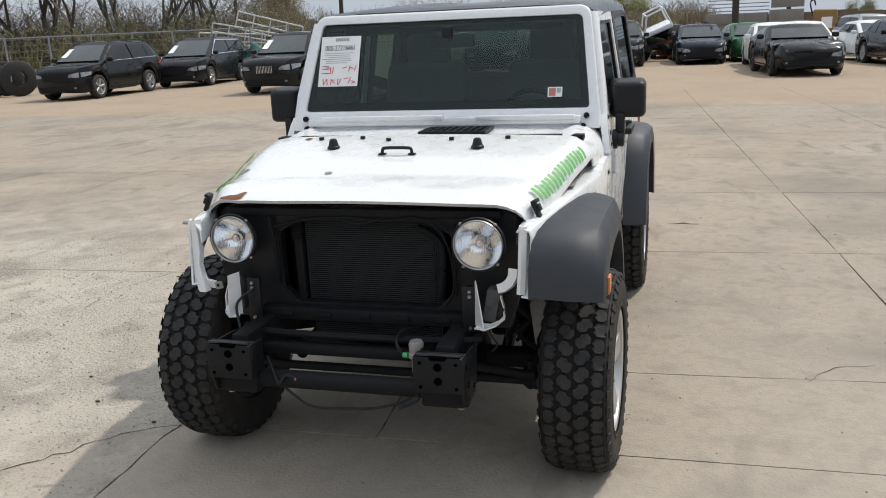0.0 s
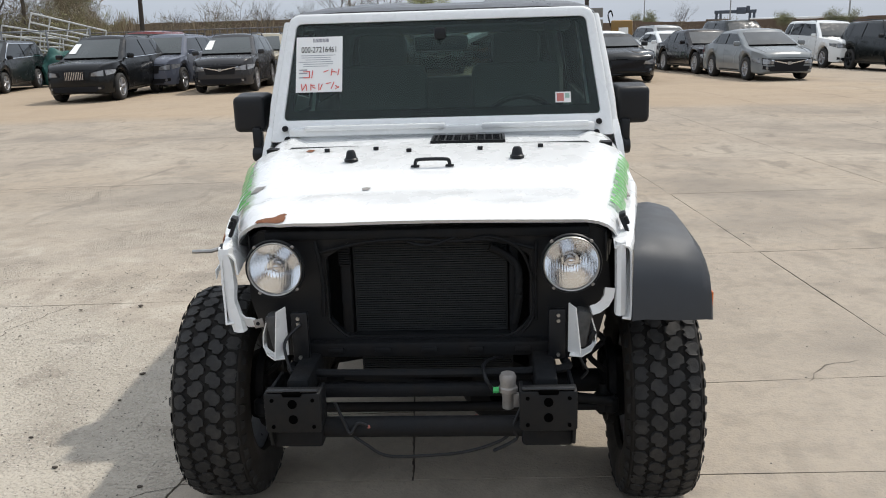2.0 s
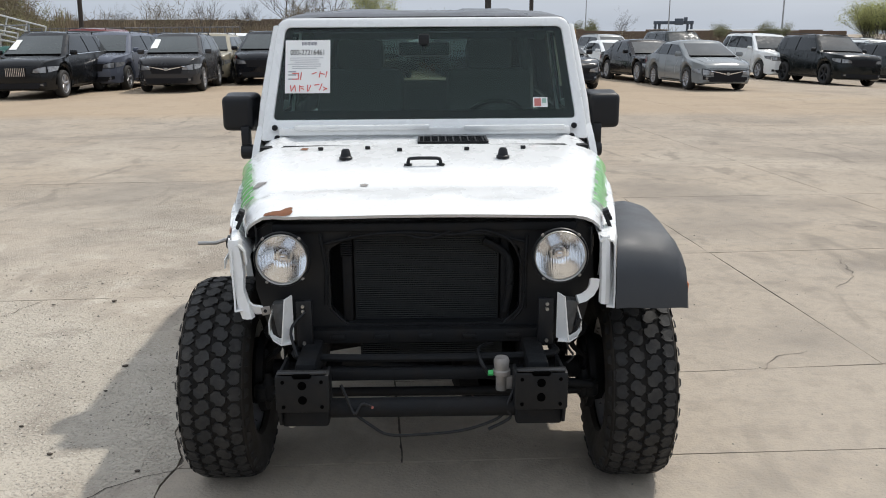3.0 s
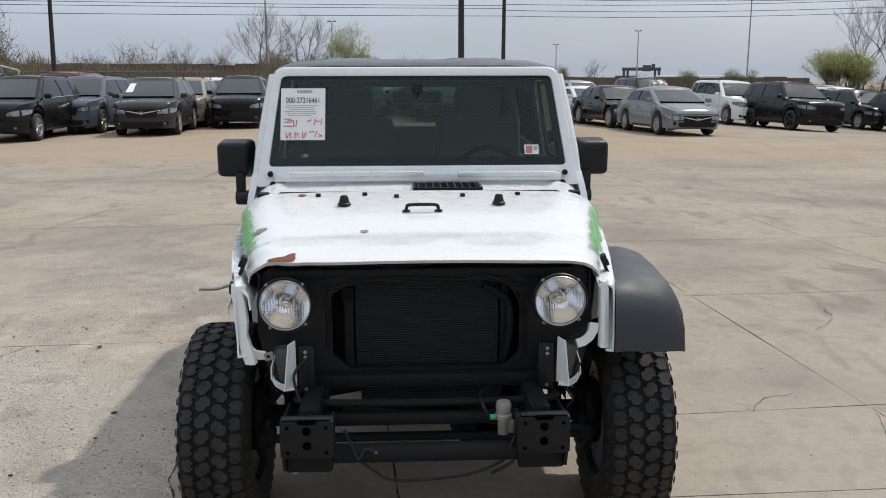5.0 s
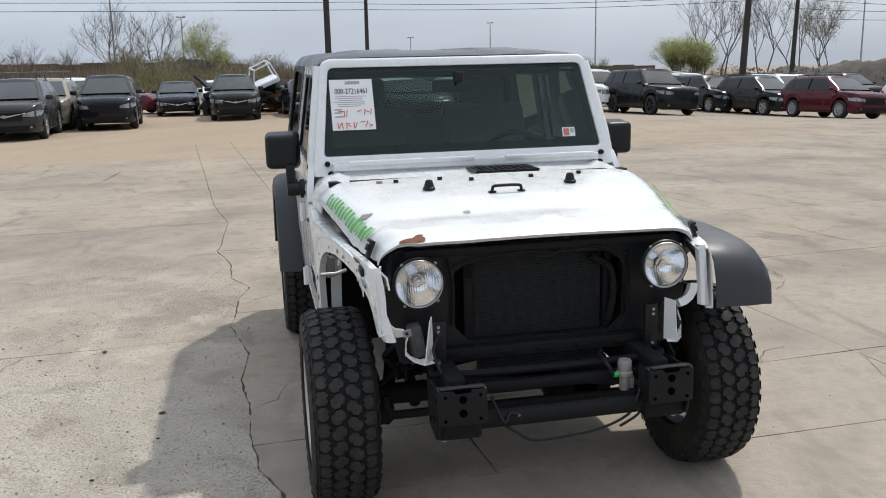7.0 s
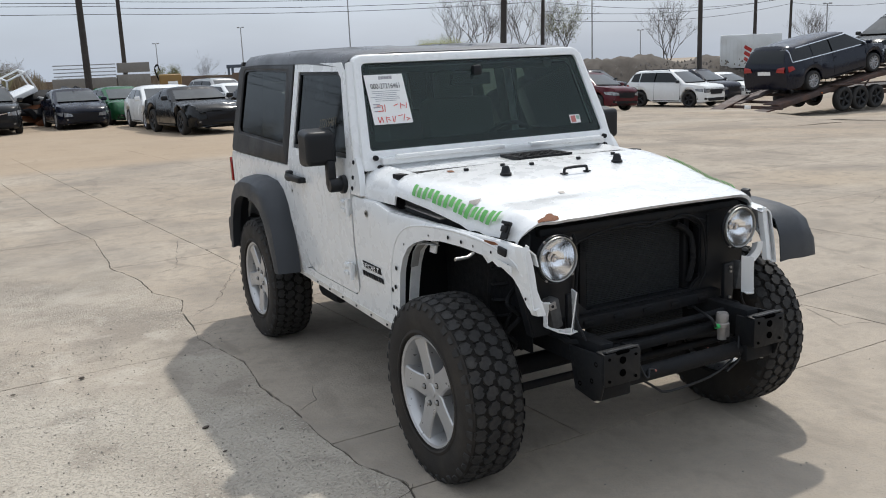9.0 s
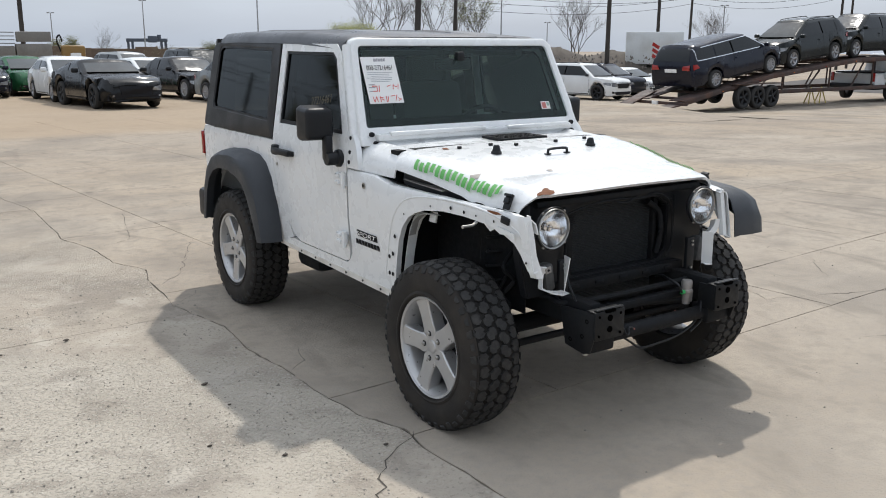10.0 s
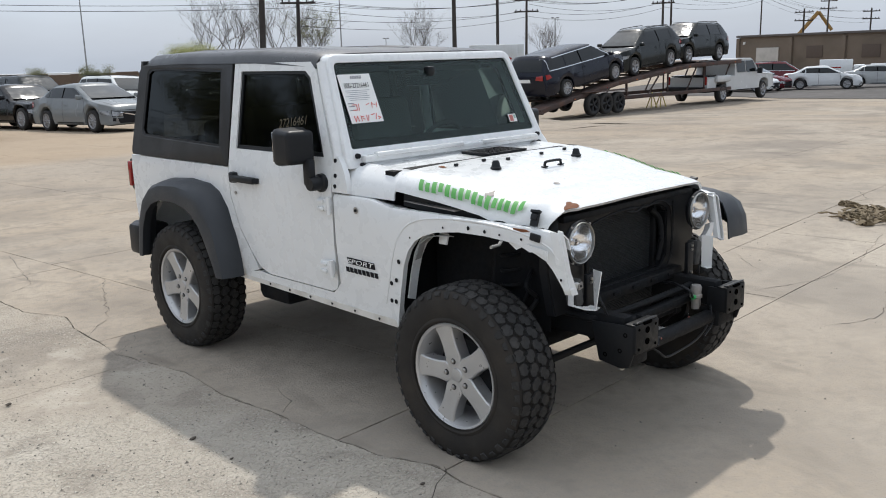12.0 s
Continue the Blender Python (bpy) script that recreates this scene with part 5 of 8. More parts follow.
# frame rails with bumper brackets
for s in (-1, 1):
    bx = -0.383 if s < 0 else 0.360
    rl = part("frame_rail", box((0.068, 1.40, 0.12), (bx, 0.17, 0.565), 0.012), CHASSIS, jeep, "black steel frame rail")
    pb = plate([(bx - 0.083, 0.503), (bx - 0.076, 0.496), (bx + 0.076, 0.496), (bx + 0.083, 0.503), (bx + 0.083, 0.612), (bx + 0.076, 0.619), (bx + 0.030, 0.619), (bx + 0.025, 0.608), (bx - 0.025, 0.608), (bx - 0.030, 0.619), (bx - 0.076, 0.619), (bx - 0.083, 0.612)], 0.012, "XZ", -0.615, bevel=0.002)
    box((0.165, 0.05, 0.010), (bx, -0.588, 0.614), 0.003, bm=pb)
    box((0.010, 0.09, 0.112), (bx - s * 0.076, -0.56, 0.556), 0.003, bm=pb)
    plate([(-0.605, 0.612), (-0.605, 0.50), (-0.585, 0.440), (-0.55, 0.425), (-0.44, 0.44), (-0.40, 0.60)], 0.010, "YZ", bx + s * 0.076 - 0.005, pb, 0.002)
    br = part("bumper_bracket", pb, material("bracket_black", (0.0085, 0.0095, 0.011), 0.48, stain=0.4, stain_scale=20, stain_color=(0.015, 0.014, 0.013), bump=0.1, spec=0.22), jeep, "black steel bumper bracket with bolt holes")
    for z, x, rad in ((0.586, 0.0, 0.0135), (0.538, 0.0, 0.0135), (0.515, -0.060, 0.0055), (0.515, 0.060, 0.0055), (0.598, -0.060, 0.0055), (0.598, 0.060, 0.0055)):
        part("bolt_hole", lathe([(-0.6175, 0.0), (-0.618, rad), (-0.605, rad)], "Y", 14, (bx + x, 0, z)), VOID, br)
    # top lip, a little lighter than the bracket itself
    part("bracket_lip", box((0.15, 0.022, 0.007), (bx, -0.604, 0.624), 0.002, (-14, 0, 0)), material("lighter_bracket_edge", (0.022, 0.024, 0.027), 0.38, stain=0.3, stain_scale=20), br)
    part("lip_notch", box((0.058, 0.02, 0.014), (bx, -0.612, 0.618), 0.006), VOID, br)
    for y, z in ((-0.565, 0.57), (-0.54, 0.50), (-0.47, 0.47)):
        part("side_hole", lathe([(bx + s * 0.0805, 0.0), (bx + s * 0.0815, 0.010), (bx + s * 0.07, 0.010)], "X", 12, (0, y, z)), VOID, br)
    part("frame_horn", box((0.15, 0.10, 0.085), (bx, -0.525, 0.468), 0.012), CHASSIS, rl)
    part("horn_bolt", lathe([(-0.03, 0.0), (-0.03, 0.012), (0.02, 0.012), (0.02, 0.0)], "Z", 8, (bx + s * 0.05, -0.53, 0.44)), STEEL, rl)
    # springs and dampers
    pts = [(s * 0.47 + 0.062 * math.cos(a), 0.0 + 0.062 * math.sin(a), 0.46 + 0.40 * a / (12 * math.pi)) for a in (0.35 * k for k in range(int(12 * math.pi / 0.35)))]
    part("coil_spring", tube(pts, 0.008, 6), CHASSIS, jeep)
    da = tube([(s * 0.53, 0.11, 0.34), (s * 0.50, 0.10, 0.60)], 0.027, 10)
    tube([(s * 0.50, 0.10, 0.60), (s * 0.485, 0.09, 0.93)], 0.016, 10, da)
    part("damper", da, CHASSIS, jeep)
    part("control_arm", tube([(s * 0.43, 0.04, 0.33), (s * 0.40, 0.60, 0.46)], 0.025, 8), CHASSIS, jeep)
    kn = box((0.10, 0.14, 0.24), (s * 0.63, 0.0, 0.39), 0.03)
    lathe([(s * 0.60, 0.0), (s * 0.60, 0.15), (s * 0.615, 0.155), (s * 0.625, 0.155), (s * 0.63, 0.0)], "X", 24, (0, 0.0, 0.39), kn)
    part("steering_knuckle", kn, CHASSIS, jeep)
    bh = tube(curve_points([(s * 0.50, -0.12, 0.78), (s * 0.565, -0.14, 0.72), (s * 0.52, -0.16, 0.66), (s * 0.575, -0.15, 0.60), (s * 0.53, -0.14, 0.54), (s * 0.59, -0.10, 0.47)], 6), 0.010, 8)
    tube(curve_points([(s * 0.48, -0.10, 0.70), (s * 0.535, -0.10, 0.64), (s * 0.55, -0.08, 0.56), (s * 0.51, -0.06, 0.48)], 6), 0.008, 8, bh)
    part("brake_hose", bh, CHASSIS, jeep)
    part("tie_rod_end", lathe([(-0.05, 0.012), (-0.03, 0.030), (0.02, 0.030), (0.035, 0.016), (0.06, 0.012), (0.06, 0.0)], "Z", 14, (s * 0.575, -0.16, 0.385)), CHASSIS, jeep)
ct = tube([(-0.40, -0.525, 0.470), (0.40, -0.525, 0.470)], 0.032, 14)
box((0.70, 0.05, 0.04), (0, -0.42, 0.545), 0.012, bm=ct)
part("front_crossmember", ct, CHASSIS, jeep)
sw = tube(curve_points([(-0.44, -0.02, 0.60), (-0.43, -0.3, 0.60), (-0.36, -0.40, 0.595), (0.36, -0.40, 0.595), (0.43, -0.3, 0.60), (0.44, -0.02, 0.60)], 6), 0.014, 8)
part("sway_bar", sw, CHASSIS, jeep)
ax = tube([(-0.64, 0.0, 0.39), (0.64, 0.0, 0.39)], 0.042, 14)
lathe([(-0.12, 0.05), (-0.10, 0.12), (-0.03, 0.15), (0.05, 0.15), (0.1, 0.12), (0.14, 0.05)], "Y", 20, (0.24, 0.0, 0.39), ax)
part("front_axle", ax, CHASSIS, jeep)
tr = tube([(-0.62, -0.17, 0.37), (0.62, -0.17, 0.37)], 0.017, 10)
tube([(-0.30, -0.19, 0.50), (0.60, -0.20, 0.40)], 0.017, 10, tr)
for x in (-0.60, 0.60):
    lathe([(-0.035, 0.012), (-0.02, 0.028), (0.02, 0.028), (0.035, 0.012)], "Z", 12, (x, -0.17, 0.375), tr)
part("tie_rod", tr, CHASSIS, jeep)
tube_bm = tube([(-0.50, 0.06, 0.44), (0.44, 0.02, 0.60)], 0.018, 10)
part("track_bar", tube_bm, CHASSIS, jeep)
rx = tube([(-0.64, 2.32, 0.39), (0.64, 2.32, 0.39)], 0.042, 14)
lathe([(-0.14, 0.05), (-0.10, 0.12), (0.0, 0.16), (0.1, 0.12), (0.14, 0.05)], "Y", 20, (0.0, 2.32, 0.39), rx)
part("rear_axle", rx, CHASSIS, jeep)
# engine bay, firewall and floor close the car from below
eb = box((0.74, 0.56, 0.44), (0, 0.16, 0.79), 0.03)
box((1.38, 0.06, 0.66), (0, 0.56, 0.84), 0.0, bm=eb)
part("engine_bay", eb, CHASSIS, jeep)
fl = box((1.40, 2.36, 0.05), (0, 1.74, 0.52), 0.0)
for s in (-1, 1):
    box((0.09, 2.4, 0.12), (s * 0.36, 1.8, 0.45), 0.01, bm=fl)
box((0.55, 0.5, 0.18), (0.1, 1.25, 0.42), 0.05, bm=fl)
box((0.5, 0.30, 0.14), (-0.42, 1.62, 0.415), 0.05, bm=fl)
tube([(-0.3, 0.6, 0.43), (-0.36, 1.5, 0.42), (-0.40, 2.9, 0.45)], 0.03, 8, fl)
part("underbody", fl, CHASSIS, jeep)
# tank, skid and muffler added low to block light and darken the ground below
part("fuel_tank", box((0.52, 0.95, 0.20), (0.30, 1.62, 0.40), 0.05), CHASSIS, jeep)
sk = box((0.46, 0.62, 0.09), (-0.02, 0.98, 0.375), 0.03)
tube([(0.05, 1.25, 0.42), (0.02, 2.25, 0.40)], 0.035, 10, sk)
part("transmission_skid", sk, CHASSIS, jeep)
mf = lathe([(-0.34, 0.0), (-0.34, 0.075), (-0.31, 0.09), (0.31, 0.09), (0.34, 0.075), (0.34, 0.0)], "X", 18, (0.0, 2.74, 0.47))
tube([(-0.34, 2.74, 0.47), (-0.46, 2.80, 0.46), (-0.50, 3.0, 0.44)], 0.028, 10, mf)
part("muffler", mf, material("muffler_steel", (0.10, 0.09, 0.08), 0.6, metal=0.6, stain=0.6, stain_scale=9, stain_color=(0.05, 0.035, 0.025)), jeep, "dull rusty muffler")
# vacuum pump, loose wiring and plugs
can = lathe([(0.520, 0.0), (0.520, 0.018), (0.570, 0.019), (0.575, 0.029), (0.588, 0.029), (0.592, 0.024), (0.622, 0.026), (0.632, 0.021), (0.632, 0.0)], "Z", 18, (0.247, -0.475, -0.014))
box((0.026, 0.018, 0.045), (0.270, -0.475, 0.531), 0.004, bm=can)
pump = part("vacuum_pump", can, GREYCAST, jeep, "grey cylindrical pump")
part("green_clip", tube([(0.202, -0.485, 0.568), (0.219, -0.485, 0.568)], 0.010, 8), LIME, pump)
for pts, rad in (([(0.202, -0.485, 0.568), (0.180, -0.48, 0.605), (0.175, -0.42, 0.625), (0.205, -0.36, 0.62), (0.23, -0.30, 0.60)], 0.006), ([(-0.27, -0.55, 0.56), (-0.24, -0.56, 0.49), (-0.225, -0.57, 0.47), (-0.205, -0.556, 0.495), (-0.172, -0.549, 0.482)], 0.005),
                 ([(-0.25, -0.54, 0.47), (-0.18, -0.55, 0.42), (-0.12, -0.55, 0.385), (0.0, -0.55, 0.385), (0.13, -0.55, 0.40), (0.24, -0.54, 0.44), (0.26, -0.53, 0.50)], 0.005),
                 ([(0.30, -0.52, 0.56), (0.26, -0.55, 0.48), (0.27, -0.55, 0.44), (0.20, -0.55, 0.40)], 0.005), ([(-0.42, -0.45, 0.62), (-0.44, -0.42, 0.70), (-0.40, -0.36, 0.74)], 0.005),
                 ([(0.49, -0.34, 0.77), (0.515, -0.35, 0.70), (0.50, -0.35, 0.655), (0.475, -0.36, 0.63), (0.485, -0.36, 0.60), (0.50, -0.36, 0.575), (0.48, -0.36, 0.55)], 0.004)):
    part("loose_wire", tube(curve_points(pts, 6), rad, 7), BLACK, jeep, "loose black wire hanging down")
part("wire_plug", box((0.016, 0.016, 0.035), (0.513, -0.352, 0.69), 0.004, (0, 25, 0)), BLACK, jeep)
for x, y, z in ((-0.170, -0.548, 0.480), (0.191, -0.516, 0.469), (0.152, -0.50, 0.487)):
    part("plug", box((0.015, 0.014, 0.012), (x, y, z), 0.004, (0, 25, 10)), PINK, jeep, "dusty pink wiring plug")

# cabin
db = box((1.34, 0.30, 0.30), (0, 1.10, 1.02), 0.05)
box((0.34, 0.20, 0.07), (0.36, 1.08, 1.185), 0.03, bm=db)
part("dashboard", db, BLACK, jeep)
for x in (-0.36, 0.36):
    sbm = box((0.50, 0.50, 0.18), (x, 1.55, 0.78), 0.05)
    box((0.48, 0.14, 0.62), (x, 1.82, 1.12), 0.05, (-10, 0, 0), sbm)
    box((0.26, 0.10, 0.18), (x, 1.90, 1.50), 0.04, (-6, 0, 0), sbm)
    part("front_seat", sbm, SEAT, jeep)
part("rear_seat", box((0.95, 0.14, 0.55), (0, 2.50, 1.05), 0.05, (-8, 0, 0)), SEAT, jeep)
sw = bmesh.new()
tube([(0.36 + 0.185 * math.cos(a), 1.30 - 0.07 * math.sin(a), 1.13 + 0.17 * math.sin(a)) for a in (2 * math.pi * k / 24 for k in range(25))], 0.014, 8, sw, caps=False)
box((0.30, 0.03, 0.07), (0.36, 1.29, 1.13), 0.015, bm=sw)
part("steering_wheel", sw, BLACK, jeep)
mr = box((0.24, 0.03, 0.065), (0.0, 1.06, 1.555), 0.014)
tube([(0, 1.0, 1.615), (0, 1.05, 1.56)], 0.012, 8, mr)
box((0.05, 0.04, 0.05), (0, 0.995, 1.60), 0.01, bm=mr)
part("cabin_mirror", mr, BLACK, jeep)
rbm = bmesh.new()
for x in (-0.60, 0.60):
    tube([(x, 1.95, 0.6), (x * 0.97, 1.95, 1.40), (x * 0.9, 1.94, 1.62)], 0.035, 8, rbm)
    tube([(x * 0.9, 1.94, 1.62), (x * 0.92, 1.15, 1.62)], 0.03, 8, rbm)
tube([(-0.54, 1.94, 1.62), (0.54, 1.94, 1.62)], 0.035, 8, rbm)
part("roll_bar", rbm, SEAT, jeep)


# wheels: five-spoke alloys in chunky off-road tyres
def make_wheel():
    w = thing("wheel")
    tyre = part("tyre", lathe([(-0.100, 0.222), (-0.118, 0.230), (-0.130, 0.265), (-0.136, 0.30), (-0.134, 0.335), (-0.126, 0.362), (-0.112, 0.378), (-0.095, 0.3815), (0.095, 0.3815), (0.112, 0.378), (0.126, 0.362), (0.134, 0.335), (0.136, 0.30), (0.130, 0.265), (0.118, 0.230), (0.100, 0.222)], "X", 72), SIDEWALL, w)
    # floor between the lugs, with the grooves' shade put into its colour
    part("tread_base", lathe([(-0.113, 0.3795), (-0.095, 0.3832), (0.095, 0.3832), (0.113, 0.3795)], "X", 72), GROOVE_SHADE, tyre)
    v, f = [], []
    rt = random.Random(2)

    def block(outline, a0, r0, r1):
        o = len(v)
        for rr, shrink in ((r0, 1.12), (r1, 1.0)):
            cx = sum(p[0] for p in outline) / len(outline)
            ca = sum(p[1] for p in outline) / len(outline)
            for x, a in outline:
                x2, a2 = cx + (x - cx) * shrink, ca + (a - ca) * shrink
                rad = rr - (0.020 * max(0, (abs(x2) - 0.085) / 0.04) ** 1.5)
                v.append((x2, rad * math.cos(a0 + a2), rad * math.sin(a0 + a2)))
        n = len(outline)
        f.append(tuple(range(o + n, o + 2 * n)))
        for k in range(n):
            f.append((o + k, o + (k + 1) % n, o + n + (k + 1) % n, o + n + k))
    N = 42
    st = 2 * math.pi / N
    centre = ((-0.027, -0.46), (-0.013, -0.95), (0.008, -0.86), (0.013, -0.42), (0.027, -0.24), (0.027, 0.46), (0.013, 0.95), (-0.008, 0.86), (-0.013, 0.42), (-0.027, 0.24))
    for i in range(N):
        for row, x in enumerate((-0.031, 0.031)):
            aa = i * st + (0.5 * st if row else 0.0) + rt.uniform(-0.01, 0.01) * st
            k = 0.485 * st
            block([(x + (dx if row else -dx), aa + da * k) for dx, da in centre], 0, 0.378, 0.3925 + rt.uniform(-0.0012, 0.0008))
        for sgn in (-1, 1):
            aa = i * st + (0.25 if sgn > 0 else 0.75) * st
            k = 0.435 * st
            x0, x1 = 0.0645, 0.116 if i % 2 else 0.108
            block([(sgn * x, aa + da * k) for x, da in ((x0, -0.35), (x0 + 0.014, -0.95), (x1 - 0.012, -0.95), (x1, -0.55), (x1, 0.55), (x1 - 0.012, 0.95), (x0 + 0.014, 0.95), (x0, 0.35), (x0 + 0.010, 0.0))], 0, 0.374, 0.391)
            # lug that runs down on the sidewall
            o = len(v)
            r_in = 0.343 if i % 2 else 0.354
            for xx, rr, da in ((0.124, 0.376, -0.8), (0.124, 0.376, 0.8), (0.131, r_in, 0.55), (0.131, r_in, -0.55), (0.126, 0.372, -0.7), (0.126, 0.372, 0.7), (0.1355, r_in + 0.006, 0.45), (0.1355, r_in + 0.006, -0.45)):
                v.append((sgn * xx, rr * math.cos(aa + da * k), rr * math.sin(aa + da * k)))
            f += [(o + 4, o + 5, o + 6, o + 7), (o, o + 1, o + 5, o + 4), (o + 1, o + 2, o + 6, o + 5), (o + 2, o + 3, o + 7, o + 6), (o + 3, o, o + 4, o + 7)]
    me = bpy.data.meshes.new("tread")
    me.from_pydata(v, [], f)
    tb = bmesh.new()
    tb.from_mesh(me)
    bpy.data.meshes.remove(me)
    part("tread", tb, RUBBER, tyre, smooth=False)
    part("sidewall_ring", lathe([(-0.130, 0.243), (-0.1345, 0.250), (-0.1335, 0.256), (-0.130, 0.262)], "X", 64), SIDEWALL, tyre)
    # the outer face looks along -x
    rim = part("rim", lathe([(0.09, 0.222), (0.06, 0.205), (-0.06, 0.200), (-0.095, 0.205), (-0.108, 0.219), (-0.119, 0.226), (-0.125, 0.222), (-0.120, 0.212), (-0.10, 0.203), (-0.08, 0.196), (-0.03, 0.192), (0.06, 0.190)], "X", 56), ALLOY, w)
    rim.matrix_basis = Matrix.Diagonal((1.0, 1.055, 1.055, 1.0))
    part("drum", lathe([(-0.035, 0.0), (-0.035, 0.15), (-0.02, 0.165), (0.03, 0.165), (0.03, 0.0)], "X", 32), CHASSIS, w)
    for k in range(5):
        a = 2 * math.pi * k / 5 + math.pi / 2
        rows = []
        for r, hw, x in ((0.030, 0.022, -0.095), (0.064, 0.046, -0.097), (0.10, 0.041, -0.100), (0.14, 0.040, -0.103), (0.18, 0.043, -0.107), (0.205, 0.050, -0.110), (0.214, 0.056, -0.112)):
            def p(t, dx):
                return (x + dx, r * math.cos(a) - t * math.sin(a), r * math.sin(a) + t * math.cos(a))
            rows.append([p(-hw * 0.93, 0.065), p(-hw, 0.004), p(-hw + 0.005, -0.002), p(0, -0.003), p(hw - 0.005, -0.002), p(hw, 0.004), p(hw * 0.93, 0.065)])
        part("spoke", sheet(rows, 0.002), ALLOY, rim)
        part("lug_recess", lathe([(-0.1012, 0.0), (-0.1015, 0.0125), (-0.09, 0.0125)], "X", 14, (0, 0.059 * math.cos(a), 0.059 * math.sin(a))), INK, rim)
        part("lug_nut", lathe([(-0.09, 0.0095), (-0.108, 0.0095), (-0.112, 0.006), (-0.112, 0.0)], "X", 8, (0, 0.059 * math.cos(a), 0.059 * math.sin(a))), STEEL, rim)
    part("hub", lathe([(-0.03, 0.070), (-0.094, 0.068), (-0.0975, 0.060), (-0.098, 0.030), (-0.103, 0.027), (-0.1045, 0.022), (-0.1045, 0.0)], "X", 28), ALLOY, rim)
    return w


wheel = make_wheel()
wheel.parent = jeep
wheel.matrix_basis = pose(-0.742, 0.018, 0.363, 0, 0, 0) @ pose(0, 0, 0, 54, 0, 0) @ Matrix.Diagonal((0.93, 0.972, 0.972, 1))
for x, y, a, turn in ((-0.745, 2.318, 40, 0), (0.761, 0.0, 10, 179), (0.742, 2.318, 70, 180)):
    copy_thing(wheel, pose(x, y, 0.363, 0, 0, turn) @ pose(0, 0, 0, a, 0, 0) @ Matrix.Diagonal((1 / wheel.scale.x, 1 / wheel.scale.y, 1 / wheel.scale.z, 1)) @ Matrix.Diagonal((0.93, 0.972, 0.972, 1)))


# ---- parked cars ----
from mathutils.bvhtree import BVHTree

SPECS = {
    "suv": dict(L=4.75, W=1.90, H=1.74, wb=2.88, fo=0.87, r=0.37, hood0=0.95, hood1=1.11, belt=1.09, yc=0.26, yr0=1.22, yr1=3.25, yb=3.78, deck=None, rails=True, tumble=0.36),
    "crossover": dict(L=4.58, W=1.85, H=1.68, wb=2.66, fo=0.90, r=0.355, hood0=0.91, hood1=1.08, belt=1.05, yc=0.10, yr0=1.10, yr1=2.98, yb=3.54, deck=None, rails=True, tumble=0.36),
    "big_suv": dict(L=5.15, W=2.0, H=1.90, wb=3.08, fo=0.95, r=0.40, hood0=1.10, hood1=1.24, belt=1.20, yc=0.50, yr0=1.30, yr1=3.70, yb=4.14, deck=None, rails=True, tumble=0.28),
    "minivan": dict(L=5.15, W=2.0, H=1.74, wb=3.04, fo=0.97, r=0.35, hood0=0.84, hood1=1.05, belt=1.08, yc=-0.05, yr0=1.15, yr1=3.75, yb=4.16, deck=None, rails=False, tumble=0.30),
    "sedan": dict(L=4.62, W=1.80, H=1.44, wb=2.68, fo=0.92, r=0.325, hood0=0.72, hood1=0.94, belt=0.93, yc=0.12, yr0=1.12, yr1=2.30, yb=3.10, deck=1.02, rails=False, tumble=0.30),
    "big_sedan": dict(L=5.07, W=1.90, H=1.48, wb=3.07, fo=0.88, r=0.36, hood0=0.76, hood1=0.95, belt=0.95, yc=0.62, yr0=1.50, yr1=2.65, yb=3.50, deck=1.06, rails=False, tumble=0.30),
    "coupe": dict(L=4.78, W=1.92, H=1.38, wb=2.72, fo=0.93, r=0.36, hood0=0.78, hood1=0.97, belt=0.97, yc=0.70, yr0=1.45, yr1=2.15, yb=3.25, deck=1.05, rails=False, tumble=0.34),
}
PAINT = {}


def paint(color):
    key = tuple(round(c, 3) for c in color)
    if key not in PAINT:
        PAINT[key] = material("car_paint_%d" % len(PAINT), color, 0.2, spec=0.3, coat=0.05, stain=0.4, stain_scale=1.6,
                              stain_color=tuple(c * 0.88 + 0.004 for c in color), bump=0.015, bump_scale=3)
    return PAINT[key]


def car_wheel_meshes(style):
    """Tyre and rim of a road wheel of radius 1, facing -x."""
    ty = mesh_of(lathe([(-0.27, 0.66), (-0.32, 0.72), (-0.33, 0.86), (-0.27, 0.97), (-0.1, 1.0), (0.1, 1.0), (0.27, 0.97), (0.33, 0.86), (0.32, 0.72), (0.27, 0.66)], "X", 28), "tyre", RUBBER, True)
    rb = lathe([(0.2, 0.67), (-0.1, 0.60), (-0.26, 0.65), (-0.30, 0.68), (-0.31, 0.66), (-0.25, 0.62), (-0.15, 0.57), (0.15, 0.55)], "X", 28)
    lathe([(0.0, 0.0), (0.0, 0.56)], "X", 20, bm=rb)
    n = style
    for k in range(n):
        a = 2 * math.pi * k / n
        rows = []
        for r, hw, x in ((0.08, 0.09, -0.24), (0.35, 0.075 if n > 6 else 0.11, -0.25), (0.62, 0.07 if n > 6 else 0.13, -0.27)):
            rows.append([(x + d, r * math.cos(a) - t * math.sin(a), r * math.sin(a) + t * math.cos(a)) for t, d in ((-hw, 0.08), (-hw, 0), (hw, 0), (hw, 0.08))])
        sheet(rows, bm=rb)
    lathe([(-0.2, 0.12), (-0.28, 0.12), (-0.29, 0.0)], "X", 12, bm=rb)
    return ty, mesh_of(rb, "rim", CARRIM, True)


WHEEL_MESHES = {5: car_wheel_meshes(5), 10: car_wheel_meshes(10)}
DARK_RIM = {k: v[1].copy() for k, v in WHEEL_MESHES.items()}
for me in DARK_RIM.values():
    me.materials[0] = BLACK


